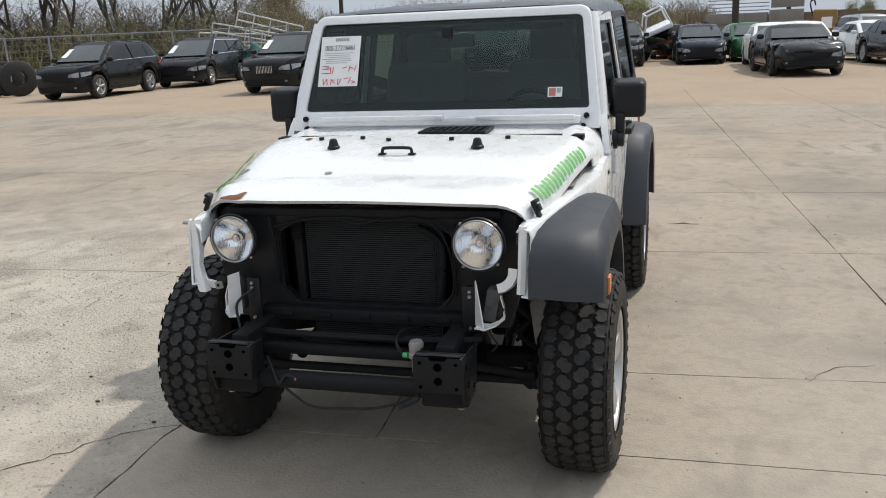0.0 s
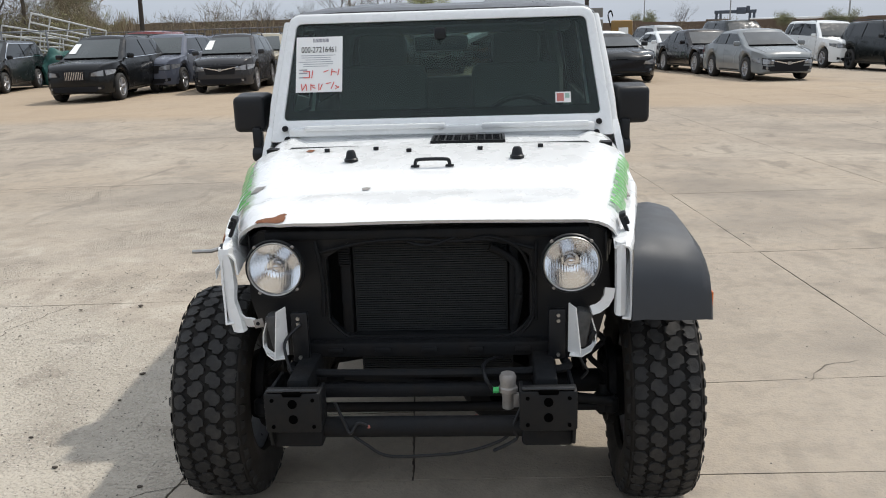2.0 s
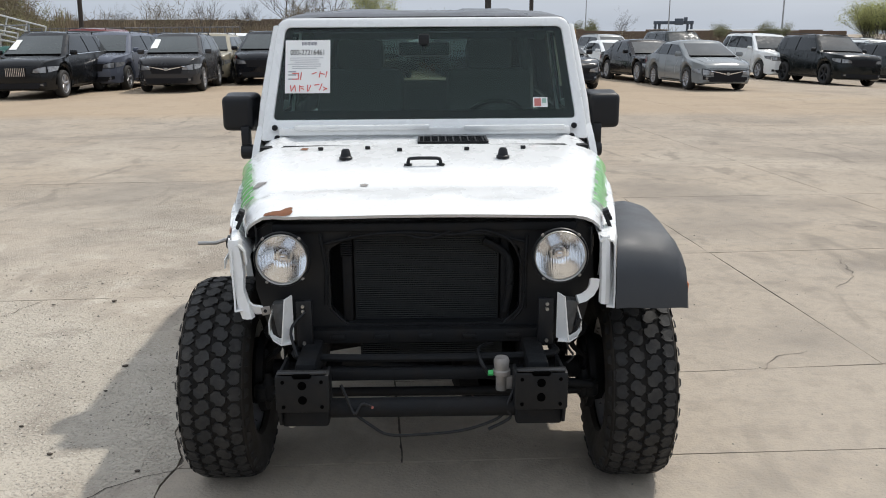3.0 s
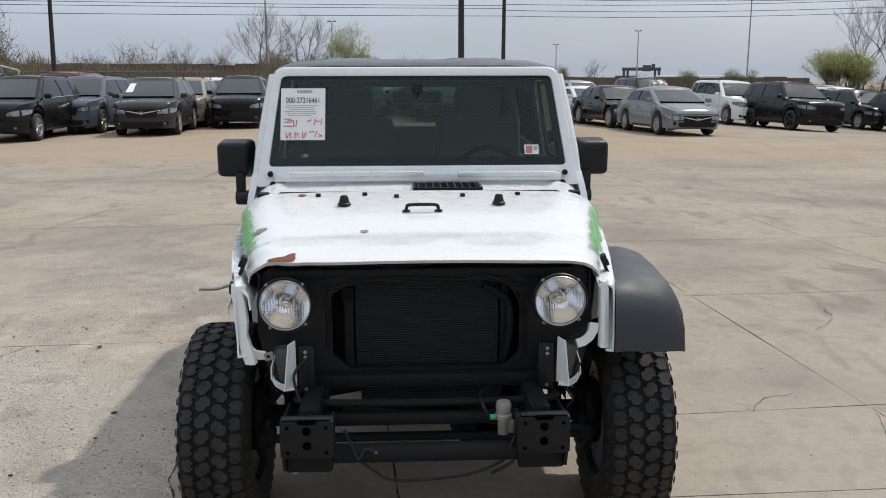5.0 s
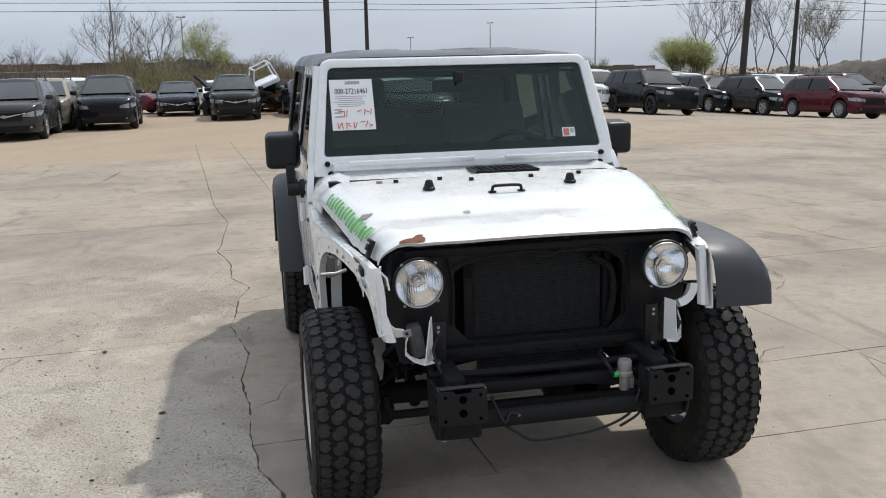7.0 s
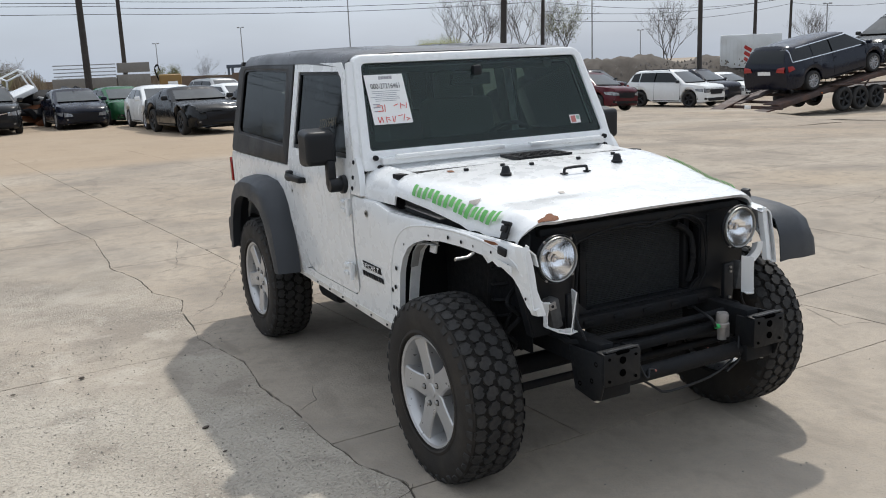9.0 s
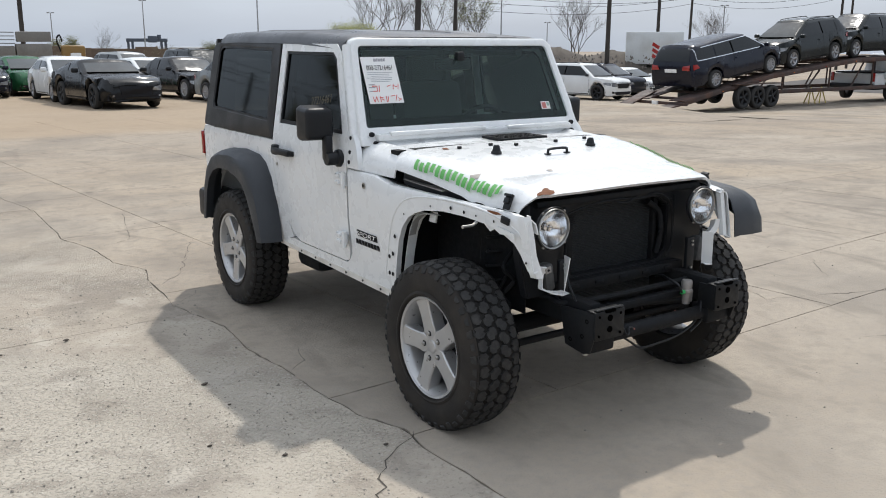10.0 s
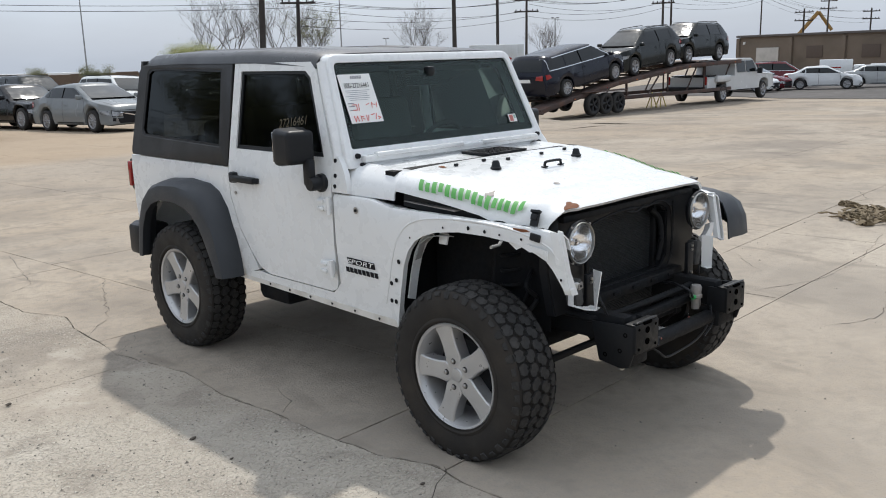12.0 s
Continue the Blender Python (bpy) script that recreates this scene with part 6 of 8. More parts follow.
def car_wheel(x, y, r, car, style, dark=False):
    w = new("wheel")
    w.parent = car
    w.matrix_basis = pose(x, y, r, 0, 0, 180 if x > 0 else 0) @ pose(0, 0, 0, 37 * (y + x)) @ Matrix.Diagonal((0.36, r, r, 1))
    for name, me in (("tyre", WHEEL_MESHES[style][0]), ("rim", DARK_RIM[style] if dark else WHEEL_MESHES[style][1])):
        o = new(name, me)
        o.parent = w
    return w


def build_car(kind, color, at, rz, label, name="parked_car", style=5, wreck=0.0, sheet_on=False, grille="dark", dark_rims=False, tilt=(0, 0), z=0.0, glassmat=None, mask_front=False, category="car", group="parked cars", facing_parts="all", rear_detail=True):
    S = SPECS[kind]
    car = thing(name, label=label, category=category, group=group)
    L, W, H, wb, fo, r = (S[k] for k in ("L", "W", "H", "wb", "fo", "r"))
    yf, ye = -fo, L - fo
    sill = r * 0.62
    belt, yc, yr0, yr1, yb, deck = (S[k] for k in ("belt", "yc", "yr0", "yr1", "yb", "deck"))
    ra = r + 0.075
    rg = random.Random(label + kind)

    def top(y):
        if y < yc:
            t = (y - yf) / (yc - yf)
            return lerp(S["hood0"], S["hood1"], max(0.0, min(1, t)) ** (0.72 if deck else 0.55))
        if y < yr0:
            t = (y - yc) / (yr0 - yc)
            return lerp(S["hood1"], H - 0.05, t ** 0.92)
        if y < yr1:
            t = (y - yr0) / (yr1 - yr0)
            return H - 0.05 + 0.05 * math.sin(min(1.0, t * 1.15 + 0.12) * math.pi) ** 0.7
        if deck is None:
            t = (y - yr1) / (yb - yr1)
            return lerp(H - 0.03, belt + 0.02, max(0, min(1, t)) ** 1.5)
        if y < yb:
            return lerp(H - 0.03, deck, ((y - yr1) / (yb - yr1)) ** 1.05)
        return deck - 0.05 * (y - yb) / max(ye - yb, 0.1)

    def shoulder(y):
        b = belt + 0.05 * (y / wb)
        return min(b, top(y) - 0.035)

    def low(y):
        z0 = sill
        if y < yf + 0.4:
            z0 = sill - 0.02
        for yw in (0.0, wb):
            d = ra * ra - (y - yw) ** 2
            if d > 0:
                z0 = max(z0, r + math.sqrt(d))
        return min(z0, shoulder(y) - 0.1)

    def width(y):
        f = 1.0
        if y < yf + 0.75:
            f -= 0.30 * ((yf + 0.75 - y) / 0.75) ** 2.4
        if y > ye - 0.7:
            f -= 0.12 * ((y - ye + 0.7) / 0.7) ** 2.2
        return W / 2 * f

    stations = sorted(set([yf, yf + 0.006, yf + 0.02, yf + 0.045, yf + 0.09, yf + 0.14, yf + 0.2, yf + 0.26, yf + 0.34, yf + 0.42, yc - 0.15, yc, yc + 0.1, yr0 - 0.1, yr0, yr0 + 0.1, yr1 - 0.1, yr1, yr1 + 0.1, yb - 0.1, yb, yb + 0.05, ye - 0.3, ye - 0.12, ye - 0.04, ye]
                           + [yw + ra * math.cos(math.radians(d)) for yw in (0, wb) for d in (0, 3, 15, 30, 45, 60, 75, 90, 105, 120, 135, 150, 165, 177, 180)]
                           + [lerp(ra, wb - ra, k / 6) for k in range(1, 6)] + [lerp(yc, yr0, k / 5) for k in range(1, 5)] + [lerp(yr1, yb, k / 4) for k in range(1, 4)]))
    stations = [y for y in stations if yf <= y <= ye]
    rows = []
    for y in stations:
        w, zl, zs, zt = width(y), low(y), shoulder(y), top(y)
        end = max(0.0, 1 - (y - yf) / 0.28) if y < yf + 0.28 else max(0.0, 1 - (ye - y) / 0.12) if y > ye - 0.12 else 0.0
        end = 1 - math.sqrt(max(0.0, 1 - end * end))
        zl, zs, zt = zl + 0.09 * end, zs - 0.13 * end, zt - 0.14 * end
        if deck is None and y > yb:
            zt = zs + 0.03
        g = max(0.0, zt - zs - 0.05)
        wr = w * 0.945 - S["tumble"] * g - 0.03
        half = [(0.0, zl + 0.02), (w * 0.86, zl), (w * 0.965, zl + 0.03), (w * 0.995, lerp(zl, zs, 0.30)), (w, lerp(zl, zs, 0.62)), (w * 0.982, lerp(zl, zs, 0.70)), (w * 0.955, zs), (lerp(w * 0.94, wr, 0.4), lerp(zs, zt, 0.42)),
                (wr, zt - 0.04 - 0.05 * min(1, g)), (wr - 0.08, zt - 0.014), (wr * 0.5, zt + 0.012), (0.0, zt + 0.022)]
        ring = [Vector((-x, y, zz)) for x, zz in half] + [Vector((x, y, zz)) for x, zz in half[-2:0:-1]]
        if wreck:
            k = max(0.0, min(1.0, (yc + 0.2 - y) / 1.2)) * wreck
            ring = [p + Vector((0.10, 0.12, 0.10)) * k * noise.noise(p * 3.1 + Vector((rg.random(), 0, 0))) + Vector((0, 0.10 * k * (1 if p.x < 0 else 0.3), 0)) for p in ring]
        rows.append(ring)
    bm = sheet(rows, closed=True)
    bm.faces.new([v for v in bm.verts if abs(v.co.y - rows[0][0].y) < 0]) if False else None
    vs = list(bm.verts)
    n = len(rows[0])
    bm.verts.ensure_lookup_table()
    bm.faces.new([bm.verts[i] for i in range(n)])
    bm.faces.new([bm.verts[len(vs) - n + i] for i in range(n)])
    bmesh.ops.recalc_face_normals(bm, faces=bm.faces[:])
    bvh = BVHTree.FromBMesh(bm)
    P = paint(color)
    part("body", bm, P, car)
    glassm = glassmat or SCREEN

    def patch(corners, axis, sgn, mat, name, lift=0.007, nu=5, nv=4, label="", into=None):
        """A piece laid on the body: four corners in the view along an axis."""
        b = into if into is not None else bmesh.new()
        grid = []
        for j in range(nv + 1):
            row = []
            for i in range(nu + 1):
                u, v = i / nu, j / nv
                p = [lerp(lerp(corners[0][q], corners[1][q], u), lerp(corners[3][q], corners[2][q], u), v) for q in (0, 1)]
                if axis == "x":
                    o, d = Vector((sgn * 3, p[0], p[1])), Vector((-sgn, 0, 0))
                elif axis == "y":
                    o, d = Vector((p[0], sgn * 9, p[1])), Vector((0, -sgn, 0))
                else:
                    o, d = Vector((p[0], p[1], 5)), Vector((0, 0, -1))
                hit, nor, _, _ = bvh.ray_cast(o, d)
                row.append(b.verts.new(hit - d * lift + (nor if nor.dot(d) < 0 else -nor) * lift * 0.5) if hit else None)
            grid.append(row)
        for j in range(nv):
            for i in range(nu):
                q = (grid[j][i], grid[j][i + 1], grid[j + 1][i + 1], grid[j + 1][i])
                if all(q):
                    b.faces.new(q)
        if into is not None:
            return None
        if not b.faces:
            b.free()
            return None
        return part(name, b, mat, car, label)

    # glass
    wt = W / 2 * 0.945 - S["tumble"] * (H - belt) - 0.10
    patch([(-W / 2 * 0.80, S["hood1"] + 0.05), (W / 2 * 0.80, S["hood1"] + 0.05), (wt, H - 0.10), (-wt, H - 0.10)], "y", -1, glassm, "windshield", nu=8, nv=6)
    rz0 = (deck + 0.06) if deck else belt + 0.10
    patch([(-W / 2 * 0.76, rz0), (W / 2 * 0.76, rz0), (wt, H - 0.14), (-wt, H - 0.14)], "y", 1, CARGLASS, "rear_window", nu=8, nv=6)
    zb0, zt0 = belt + 0.06, H - 0.14
    sl = (yr0 - yc) / (H - S["hood1"])

    def pillar(y_top, y_low):
        return y_top, y_low
    a_low, a_top = yc + sl * (zb0 - S["hood1"]) + 0.22, yr0 - 0.02
    mid = yc + 0.47 * (yb - yc) + 0.1
    back = yr1 + 0.02 if deck is None else yr1 + 0.02
    back_low = (yb - 0.30) if deck is None else yr1 + 0.42
    patch([(-W / 2 * 0.80, S["hood1"] + 0.005), (W / 2 * 0.80, S["hood1"] + 0.005), (W / 2 * 0.80, S["hood1"] + 0.05), (-W / 2 * 0.80, S["hood1"] + 0.05)], "y", -1, VOID, "wiper_cowl", 0.009, 8, 1)
    for s in (-1, 1):
        patch([(mid - 0.035, zb0 + 0.015), (mid + 0.045, zb0 + 0.02), (mid + 0.045, zt0 + 0.02), (mid - 0.035, zt0 + 0.02)], "x", s, VOID, "door_pillar", 0.005, 1, 4)
        sw = patch([(a_low, zb0), (mid - 0.03, zb0 + 0.02), (mid - 0.03, zt0 + 0.02), (a_top, zt0)], "x", s, CARGLASS, "front_side_window")
        if kind == "coupe":
            patch([(mid + 0.03, zb0 + 0.02), (back_low - 0.1, zb0 + 0.06), (back + 0.05, zt0 - 0.05), (mid + 0.03, zt0 + 0.02)], "x", s, CARGLASS, "rear_side_window")
        else:
            m2 = mid + 0.90 if deck is None else back_low - 0.35
            patch([(mid + 0.04, zb0 + 0.02), (m2, zb0 + 0.03), (min(m2, back + 0.05), zt0 + 0.01), (mid + 0.04, zt0 + 0.02)], "x", s, CARGLASS, "rear_side_window")
            patch([(m2 + 0.06, zb0 + 0.03), (back_low, zb0 + 0.06), (back + 0.12, zt0 - 0.04), (min(m2 + 0.06, back + 0.08), zt0 + 0.01)], "x", s, CARGLASS, "quarter_window")
        for yy in (mid - 0.28, mid + 0.72):
            if kind == "coupe" and yy > mid:
                continue
            patch([(yy, belt - 0.14), (yy + 0.20, belt - 0.135), (yy + 0.20, belt - 0.10), (yy, belt - 0.105)], "x", s, P, "door_handle", 0.03, 3, 1)
        patch([(ra + 0.06, sill + 0.02), (wb - ra - 0.06, sill + 0.02), (wb - ra - 0.08, sill + 0.09), (ra + 0.08, sill + 0.09)], "x", s, BLACK, "rocker_trim", 0.012, 8, 1)
        if deck is None and not wreck:
            for yw in (0.0, wb) if kind != "minivan" else ():
                arch = bmesh.new()
                for d0 in range(0, 180, 20):
                    c = [(yw + (ra + dr) * math.cos(radians(d)), r + (ra + dr) * math.sin(radians(d))) for d, dr in ((d0, 0.005), (d0 + 20, 0.005), (d0 + 20, 0.06), (d0, 0.06))]
                    patch(c, "x", s, P, "arch_trim", 0.014, 2, 1, into=arch)
                bmesh.ops.remove_doubles(arch, verts=arch.verts[:], dist=0.006)
                part("arch_trim", arch, BLACK if dark_rims or kind == "crossover" else P, car)
        if kind in ("minivan", "suv"):
            trim = bmesh.new()
            tw = 0.026 if kind == "minivan" else 0.014
            patch([(a_low - 0.02, zb0 - 0.03), (back_low + 0.02, zb0 + 0.02), (back_low + 0.02, zb0 + 0.02 + tw), (a_low - 0.02, zb0 - 0.03 + tw)], "x", s, CHROME, "", 0.012, 10, 1, into=trim)
            if kind == "minivan":
                patch([(a_low, zb0), (a_top + 0.02, zt0 + 0.03), (a_top + 0.02, zt0 + 0.03 + tw), (a_low - 0.03, zb0 + 0.015)], "x", s, CHROME, "", 0.012, 6, 1, into=trim)
                patch([(a_top, zt0 + 0.03), (back + 0.1, zt0 - 0.01), (back + 0.1, zt0 - 0.01 + tw), (a_top, zt0 + 0.03 + tw)], "x", s, CHROME, "", 0.012, 8, 1, into=trim)
                patch([(back + 0.09, zt0), (back + 0.09 + tw, zt0), (back_low + 0.03 + tw, zb0 + 0.03), (back_low + 0.03, zb0 + 0.03)], "x", s, CHROME, "", 0.012, 3, 6, into=trim)
            bmesh.ops.remove_doubles(trim, verts=trim.verts[:], dist=0.012)
            part("window_trim", trim, CHROME, car, "bright chrome window line")
        for yy in (a_low - 0.06, mid, mid + (0.95 if deck is None else 0.85)):
            patch([(yy, sill + 0.12), (yy + 0.012, sill + 0.12), (yy + 0.012, belt + 0.02), (yy, belt + 0.02)], "x", s, INK, "door_seam", 0.004, 1, 6)
        mb = box((0.20, 0.11, 0.14), (s * (W / 2 + 0.07), a_low + 0.02, belt + 0.10), 0.04)
        part("door_mirror", mb, P if not dark_rims else BLACK, car)
        # lamps
        fx = W / 2 * 0.80
        hz0, hz1 = S["hood0"] - 0.30, S["hood0"] - 0.12
        if not (wreck > 0.6 and s < 0):
            patch([(s * fx * 0.52, hz0 + 0.035), (s * fx * 1.0, hz0 + 0.02), (s * fx * 1.0, hz1 + 0.035), (s * fx * 0.55, hz1 - 0.03)], "y", -1, INK, "lamp_housing", 0.006, 6, 3)
            patch([(s * fx * 0.60, hz0 + 0.05), (s * fx * 0.985, hz0 + 0.04), (s * fx * 0.985, hz1 + 0.015), (s * fx * 0.64, hz1 - 0.045)], "y", -1, CARLAMP, "headlamp", 0.014, 6, 3)
            patch([(yf + 0.16, hz0 + 0.05), (yf + 0.46, hz0 + 0.10), (yf + 0.52, hz1 + 0.02), (yf + 0.16, hz1 + 0.02)], "x", s, CARLAMP, "headlamp_side", 0.010, 4, 2)
        patch([(s * fx * 0.70, sill + 0.10), (s * fx * 0.98, sill + 0.12), (s * fx * 0.98, sill + 0.22), (s * fx * 0.74, sill + 0.19)], "y", -1, INK, "fog_lamp_recess", 0.006, 3, 2)
        patch([(s * fx * 0.82, sill + 0.13), (s * fx * 0.90, sill + 0.13), (s * fx * 0.90, sill + 0.18), (s * fx * 0.82, sill + 0.18)], "y", -1, CARLAMP, "fog_lamp", 0.012, 2, 2)
        patch([(s * W / 2 * 0.66, yf + 0.22), (s * W / 2 * 0.675, yf + 0.22), (s * W / 2 * 0.80, yc - 0.02), (s * W / 2 * 0.785, yc - 0.02)], "z", 1, INK, "hood_seam", 0.004, 1, 6)
        if rear_detail:
            rx = W / 2 * 0.83
            patch([(s * rx * 0.60, belt - 0.20), (s * rx * 1.0, belt - 0.22), (s * rx * 1.0, belt - 0.02), (s * rx * 0.66, belt - 0.06)], "y", 1, REDLENS, "tail_lamp", 0.02, 4, 3)
            patch([(ye - 0.34, belt - 0.16), (ye - 0.09, belt - 0.22), (ye - 0.09, belt - 0.02), (ye - 0.26, belt - 0.03)], "x", s, REDLENS, "tail_lamp_side", 0.012, 3, 2)
        if S["rails"]:
            wr_ = W / 2 * 0.945 - S["tumble"] * (H - belt) - 0.07
            part("roof_rail", tube(curve_points([(s * wr_, yr0 + 0.15, H - 0.05), (s * wr_, yr0 + 0.3, H + 0.015), (s * wr_, yr1 - 0.2, H + 0.015), (s * wr_, yr1, H - 0.05)], 4), 0.016, 6), BLACK, car)
        for yw in (0.0, wb):
            car_wheel(s * (W / 2 - 0.125), yw, r, car, style, dark_rims)
    gz0, gz1 = S["hood0"] - 0.36, S["hood0"] - 0.13
    gm = {"dark": INK, "chrome": STEEL, "body": P}[grille]
    gw = 0.15 if mask_front and grille == "chrome" else 0.25
    patch([(-W * gw * 0.9, gz0), (W * gw * 0.9, gz0), (W * gw, gz1), (-W * gw, gz1)], "y", -1, INK, "grille", 0.010, 6, 3)
    patch([(-0.10, gz1 + 0.03), (0.10, gz1 + 0.03), (0.10, gz1 + 0.10), (-0.10, gz1 + 0.10)], "y", -1, STEEL, "emblem", 0.008, 2, 1) if grille == "body" else None
    if grille == "chrome":
        if mask_front:
            for q in range(-5, 6):
                xx = q * W * gw / 6
                patch([(xx - 0.008, gz0 + 0.02), (xx + 0.008, gz0 + 0.02), (xx + 0.008, gz1), (xx - 0.008, gz1)], "y", -1, CHROME, "grille_slat", 0.02, 1, 4)
        else:
            for sg in (-1, 1):
                patch([(sg * 0.05, gz0 + 0.10), (sg * W * gw * 1.15, gz1 - 0.035), (sg * W * gw * 1.15, gz1 - 0.012), (sg * 0.05, gz0 + 0.135)], "y", -1, CHROME, "grille_bar", 0.022, 6, 1)
            patch([(-0.05, gz0 + 0.085), (0.05, gz0 + 0.085), (0.05, gz0 + 0.165), (-0.05, gz0 + 0.165)], "y", -1, STEEL, "emblem", 0.03, 2, 2)
    patch([(-W * 0.30, sill + 0.06), (W * 0.30, sill + 0.06), (W * 0.33, sill + 0.20), (-W * 0.33, sill + 0.20)], "y", -1, INK, "lower_intake", 0.009, 6, 2)
    patch([(-W * 0.36, sill - 0.005), (W * 0.36, sill - 0.005), (W * 0.36, sill + 0.05), (-W * 0.36, sill + 0.05)], "y", -1, BLACK, "front_lip", 0.014, 2, 1)
    patch([(-W * 0.33, S["hood0"] - 0.095), (W * 0.33, S["hood0"] - 0.095), (W * 0.33, S["hood0"] - 0.085), (-W * 0.33, S["hood0"] - 0.085)], "y", -1, INK, "hood_front_seam", 0.004, 8, 1)
    ub = box((W * 0.80, L - 0.35, 0.34), (0, (yf + ye) / 2, sill + 0.20), 0.0)
    part("underbody", ub, INK, car, smooth=False)
    if rear_detail:
        patch([(-0.26, belt - 0.30), (0.26, belt - 0.30), (0.26, belt - 0.17), (-0.26, belt - 0.17)], "y", 1, PAPER, "number_plate", 0.012, 2, 1)
    if sheet_on:
        x0 = W * 0.27
        zz = S["hood1"] + 0.16
        patch([(-x0 - 0.20, zz), (-x0 + 0.02, zz), (-x0 + 0.04, zz + 0.26), (-x0 - 0.14, zz + 0.26)], "y", -1, PAPER, "inspection_sheet", 0.018, 2, 2)
    c, sn = math.cos(radians(rz)), math.sin(radians(rz))
    here = dip(*at)
    along = math.degrees(math.atan2(dip(at[0] - 2.7 * sn, at[1] + 2.7 * c) - here, 2.7))
    across = math.degrees(math.atan2(dip(at[0] + 0.8 * c, at[1] + 0.8 * sn) - dip(at[0] - 0.8 * c, at[1] - 0.8 * sn), 1.6))
    car.matrix_world = pose(at[0], at[1], z + here, 0, 0, rz) @ pose(0, 0, 0, tilt[0] + along, tilt[1] - across, 0)
    return car


BLACKP, GREYP, CHARCOAL, BLUEGREY, NAVY, SILVER, WHITEP, RED, GOLD, GREENP = ((0.006, 0.0065, 0.007), (0.035, 0.035, 0.037), (0.012, 0.013, 0.014), (0.10, 0.11, 0.14), (0.006, 0.008, 0.018),
                                                                  (0.36, 0.37, 0.37), (0.74, 0.75, 0.74), (0.10, 0.010, 0.015), (0.30, 0.27, 0.20), (0.02, 0.10, 0.04))
build_car("suv", BLACKP, (-17.69, 20.86), 2.2, "black suv with alloy wheels and a sheet on its windshield", "suv", sheet_on=True, mask_front=True)
build_car("minivan", CHARCOAL, (-16.87, 26.11), 7.3, "charcoal minivan with chrome trim parked by the fence", "minivan", sheet_on=True)
build_car("suv", BLACKP, (-10.78, 21.20), 0.4, "black suv with a bright grille, parked on the concrete", "suv", sheet_on=True, grille="chrome", mask_front=True)
build_car("suv", BLUEGREY, (-10.15, 24.57), -0.5, "blue-grey suv parked between darker ones", "suv")
build_car("crossover", GREYP, (-7.57, 23.52), 3.6, "grey crossover with a chrome grille and windshield sheet", "crossover", sheet_on=True, grille="chrome", style=10)
build_car("crossover", GOLD, (-7.67, 27.91), 2.7, "pale gold older crossover in the second row", "crossover")
build_car("crossover", WHITEP, (-7.58, 31.90), 2.7, "white crossover far back in the row", "crossover")
build_car("crossover", BLUEGREY, (-10.10, 30.54), -0.4, "blue-grey crossover in the back row", "crossover")
build_car("big_suv", (0.15, 0.03, 0.03), (-12.92, 29.90), -0.6, "dull red suv behind the first row", "suv")
build_car("suv", (0.007, 0.008, 0.011), (-5.58, 27.28), 3.8, "dark blue-black suv facing the yard", "suv", sheet_on=False)
build_car("sedan", NAVY, (-4.03, 36.46), 2.9, "dark blue sedan with a cracked windshield", "sedan", glassmat=DUSTYGLASS, grille="chrome")
build_car("sedan", WHITEP, (-2.33, 40.86), 7.9, "white wrecked sedan with a torn front", "wrecked_car", wreck=1.0)
build_car("crossover", CHARCOAL, (-1.55, 31.05), 1.9, "charcoal crossover with dusty windshield", "crossover", grille="chrome", glassmat=DUSTYGLASS)
build_car("sedan", RED, (-5.83, 39.88), 69.8, "red wreck with crushed nose among scrap", "wrecked_car", wreck=1.0)
build_car("sedan", NAVY, (1.41, 31.95), 4.1, "dark navy sedan with broken bumper", "sedan", wreck=0.35, glassmat=DUSTYGLASS)
build_car("sedan", GREENP, (3.40, 33.46), 8.2, "green wrecked sedan with crumpled nose", "wrecked_car", wreck=1.0)
build_car("sedan", CHARCOAL, (0.20, 37.85), 6.0, "dark wreck in the back row", "wrecked_car", wreck=0.8)
build_car("sedan", WHITEP, (3.84, 27.97), 2.2, "white sedan with its front corner torn off", "wrecked_car", wreck=0.9, glassmat=DUSTYGLASS)
build_car("coupe", (0.006, 0.006, 0.007), (4.13, 23.58), 6.3, "black coupe with crushed hood and missing bumper", "wrecked_car", wreck=0.9, dark_rims=True, glassmat=DUSTYGLASS)
build_car("sedan", WHITEP, (7.68, 31.71), 8.3, "white sedan with an open torn fender", "wrecked_car", wreck=0.6, style=10, glassmat=DUSTYGLASS)
build_car("sedan", WHITEP, (5.44, 33.88), 5.2, "white sedan in the second row", "sedan", glassmat=DUSTYGLASS)
build_car("sedan", SILVER, (5.74, 38.38), 5.2, "silver sedan in the back row", "sedan", glassmat=DUSTYGLASS)
build_car("big_sedan", (0.007, 0.006, 0.007), (8.16, 27.83), 8.4, "black large sedan with broken front corner", "wrecked_car", wreck=0.45, style=10, glassmat=DUSTYGLASS)
build_car("sedan", (0.20, 0.215, 0.22), (8.55, 23.35), 6.5, "silver-grey compact sedan parked on the concrete", "sedan", style=10, grille="chrome", glassmat=DUSTYGLASS)
build_car("big_suv", (0.010, 0.014, 0.014), (11.68, 36.56), 6.4, "dark suv with lamps on its roof", "suv", glassmat=DUSTYGLASS)
build_car("big_suv", WHITEP, (15.10, 35.04), 6.6, "white full-size suv with chrome grille", "suv", grille="chrome", glassmat=DUSTYGLASS)
build_car("big_suv", (0.006, 0.008, 0.008), (16.07, 30.79), 6.7, "black suv with black wheels", "suv", dark_rims=True, glassmat=DUSTYGLASS)
build_car("crossover", (0.010, 0.016, 0.015), (20.76, 34.59), 6.8, "dark green crossover with alloy wheels", "crossover", glassmat=DUSTYGLASS)
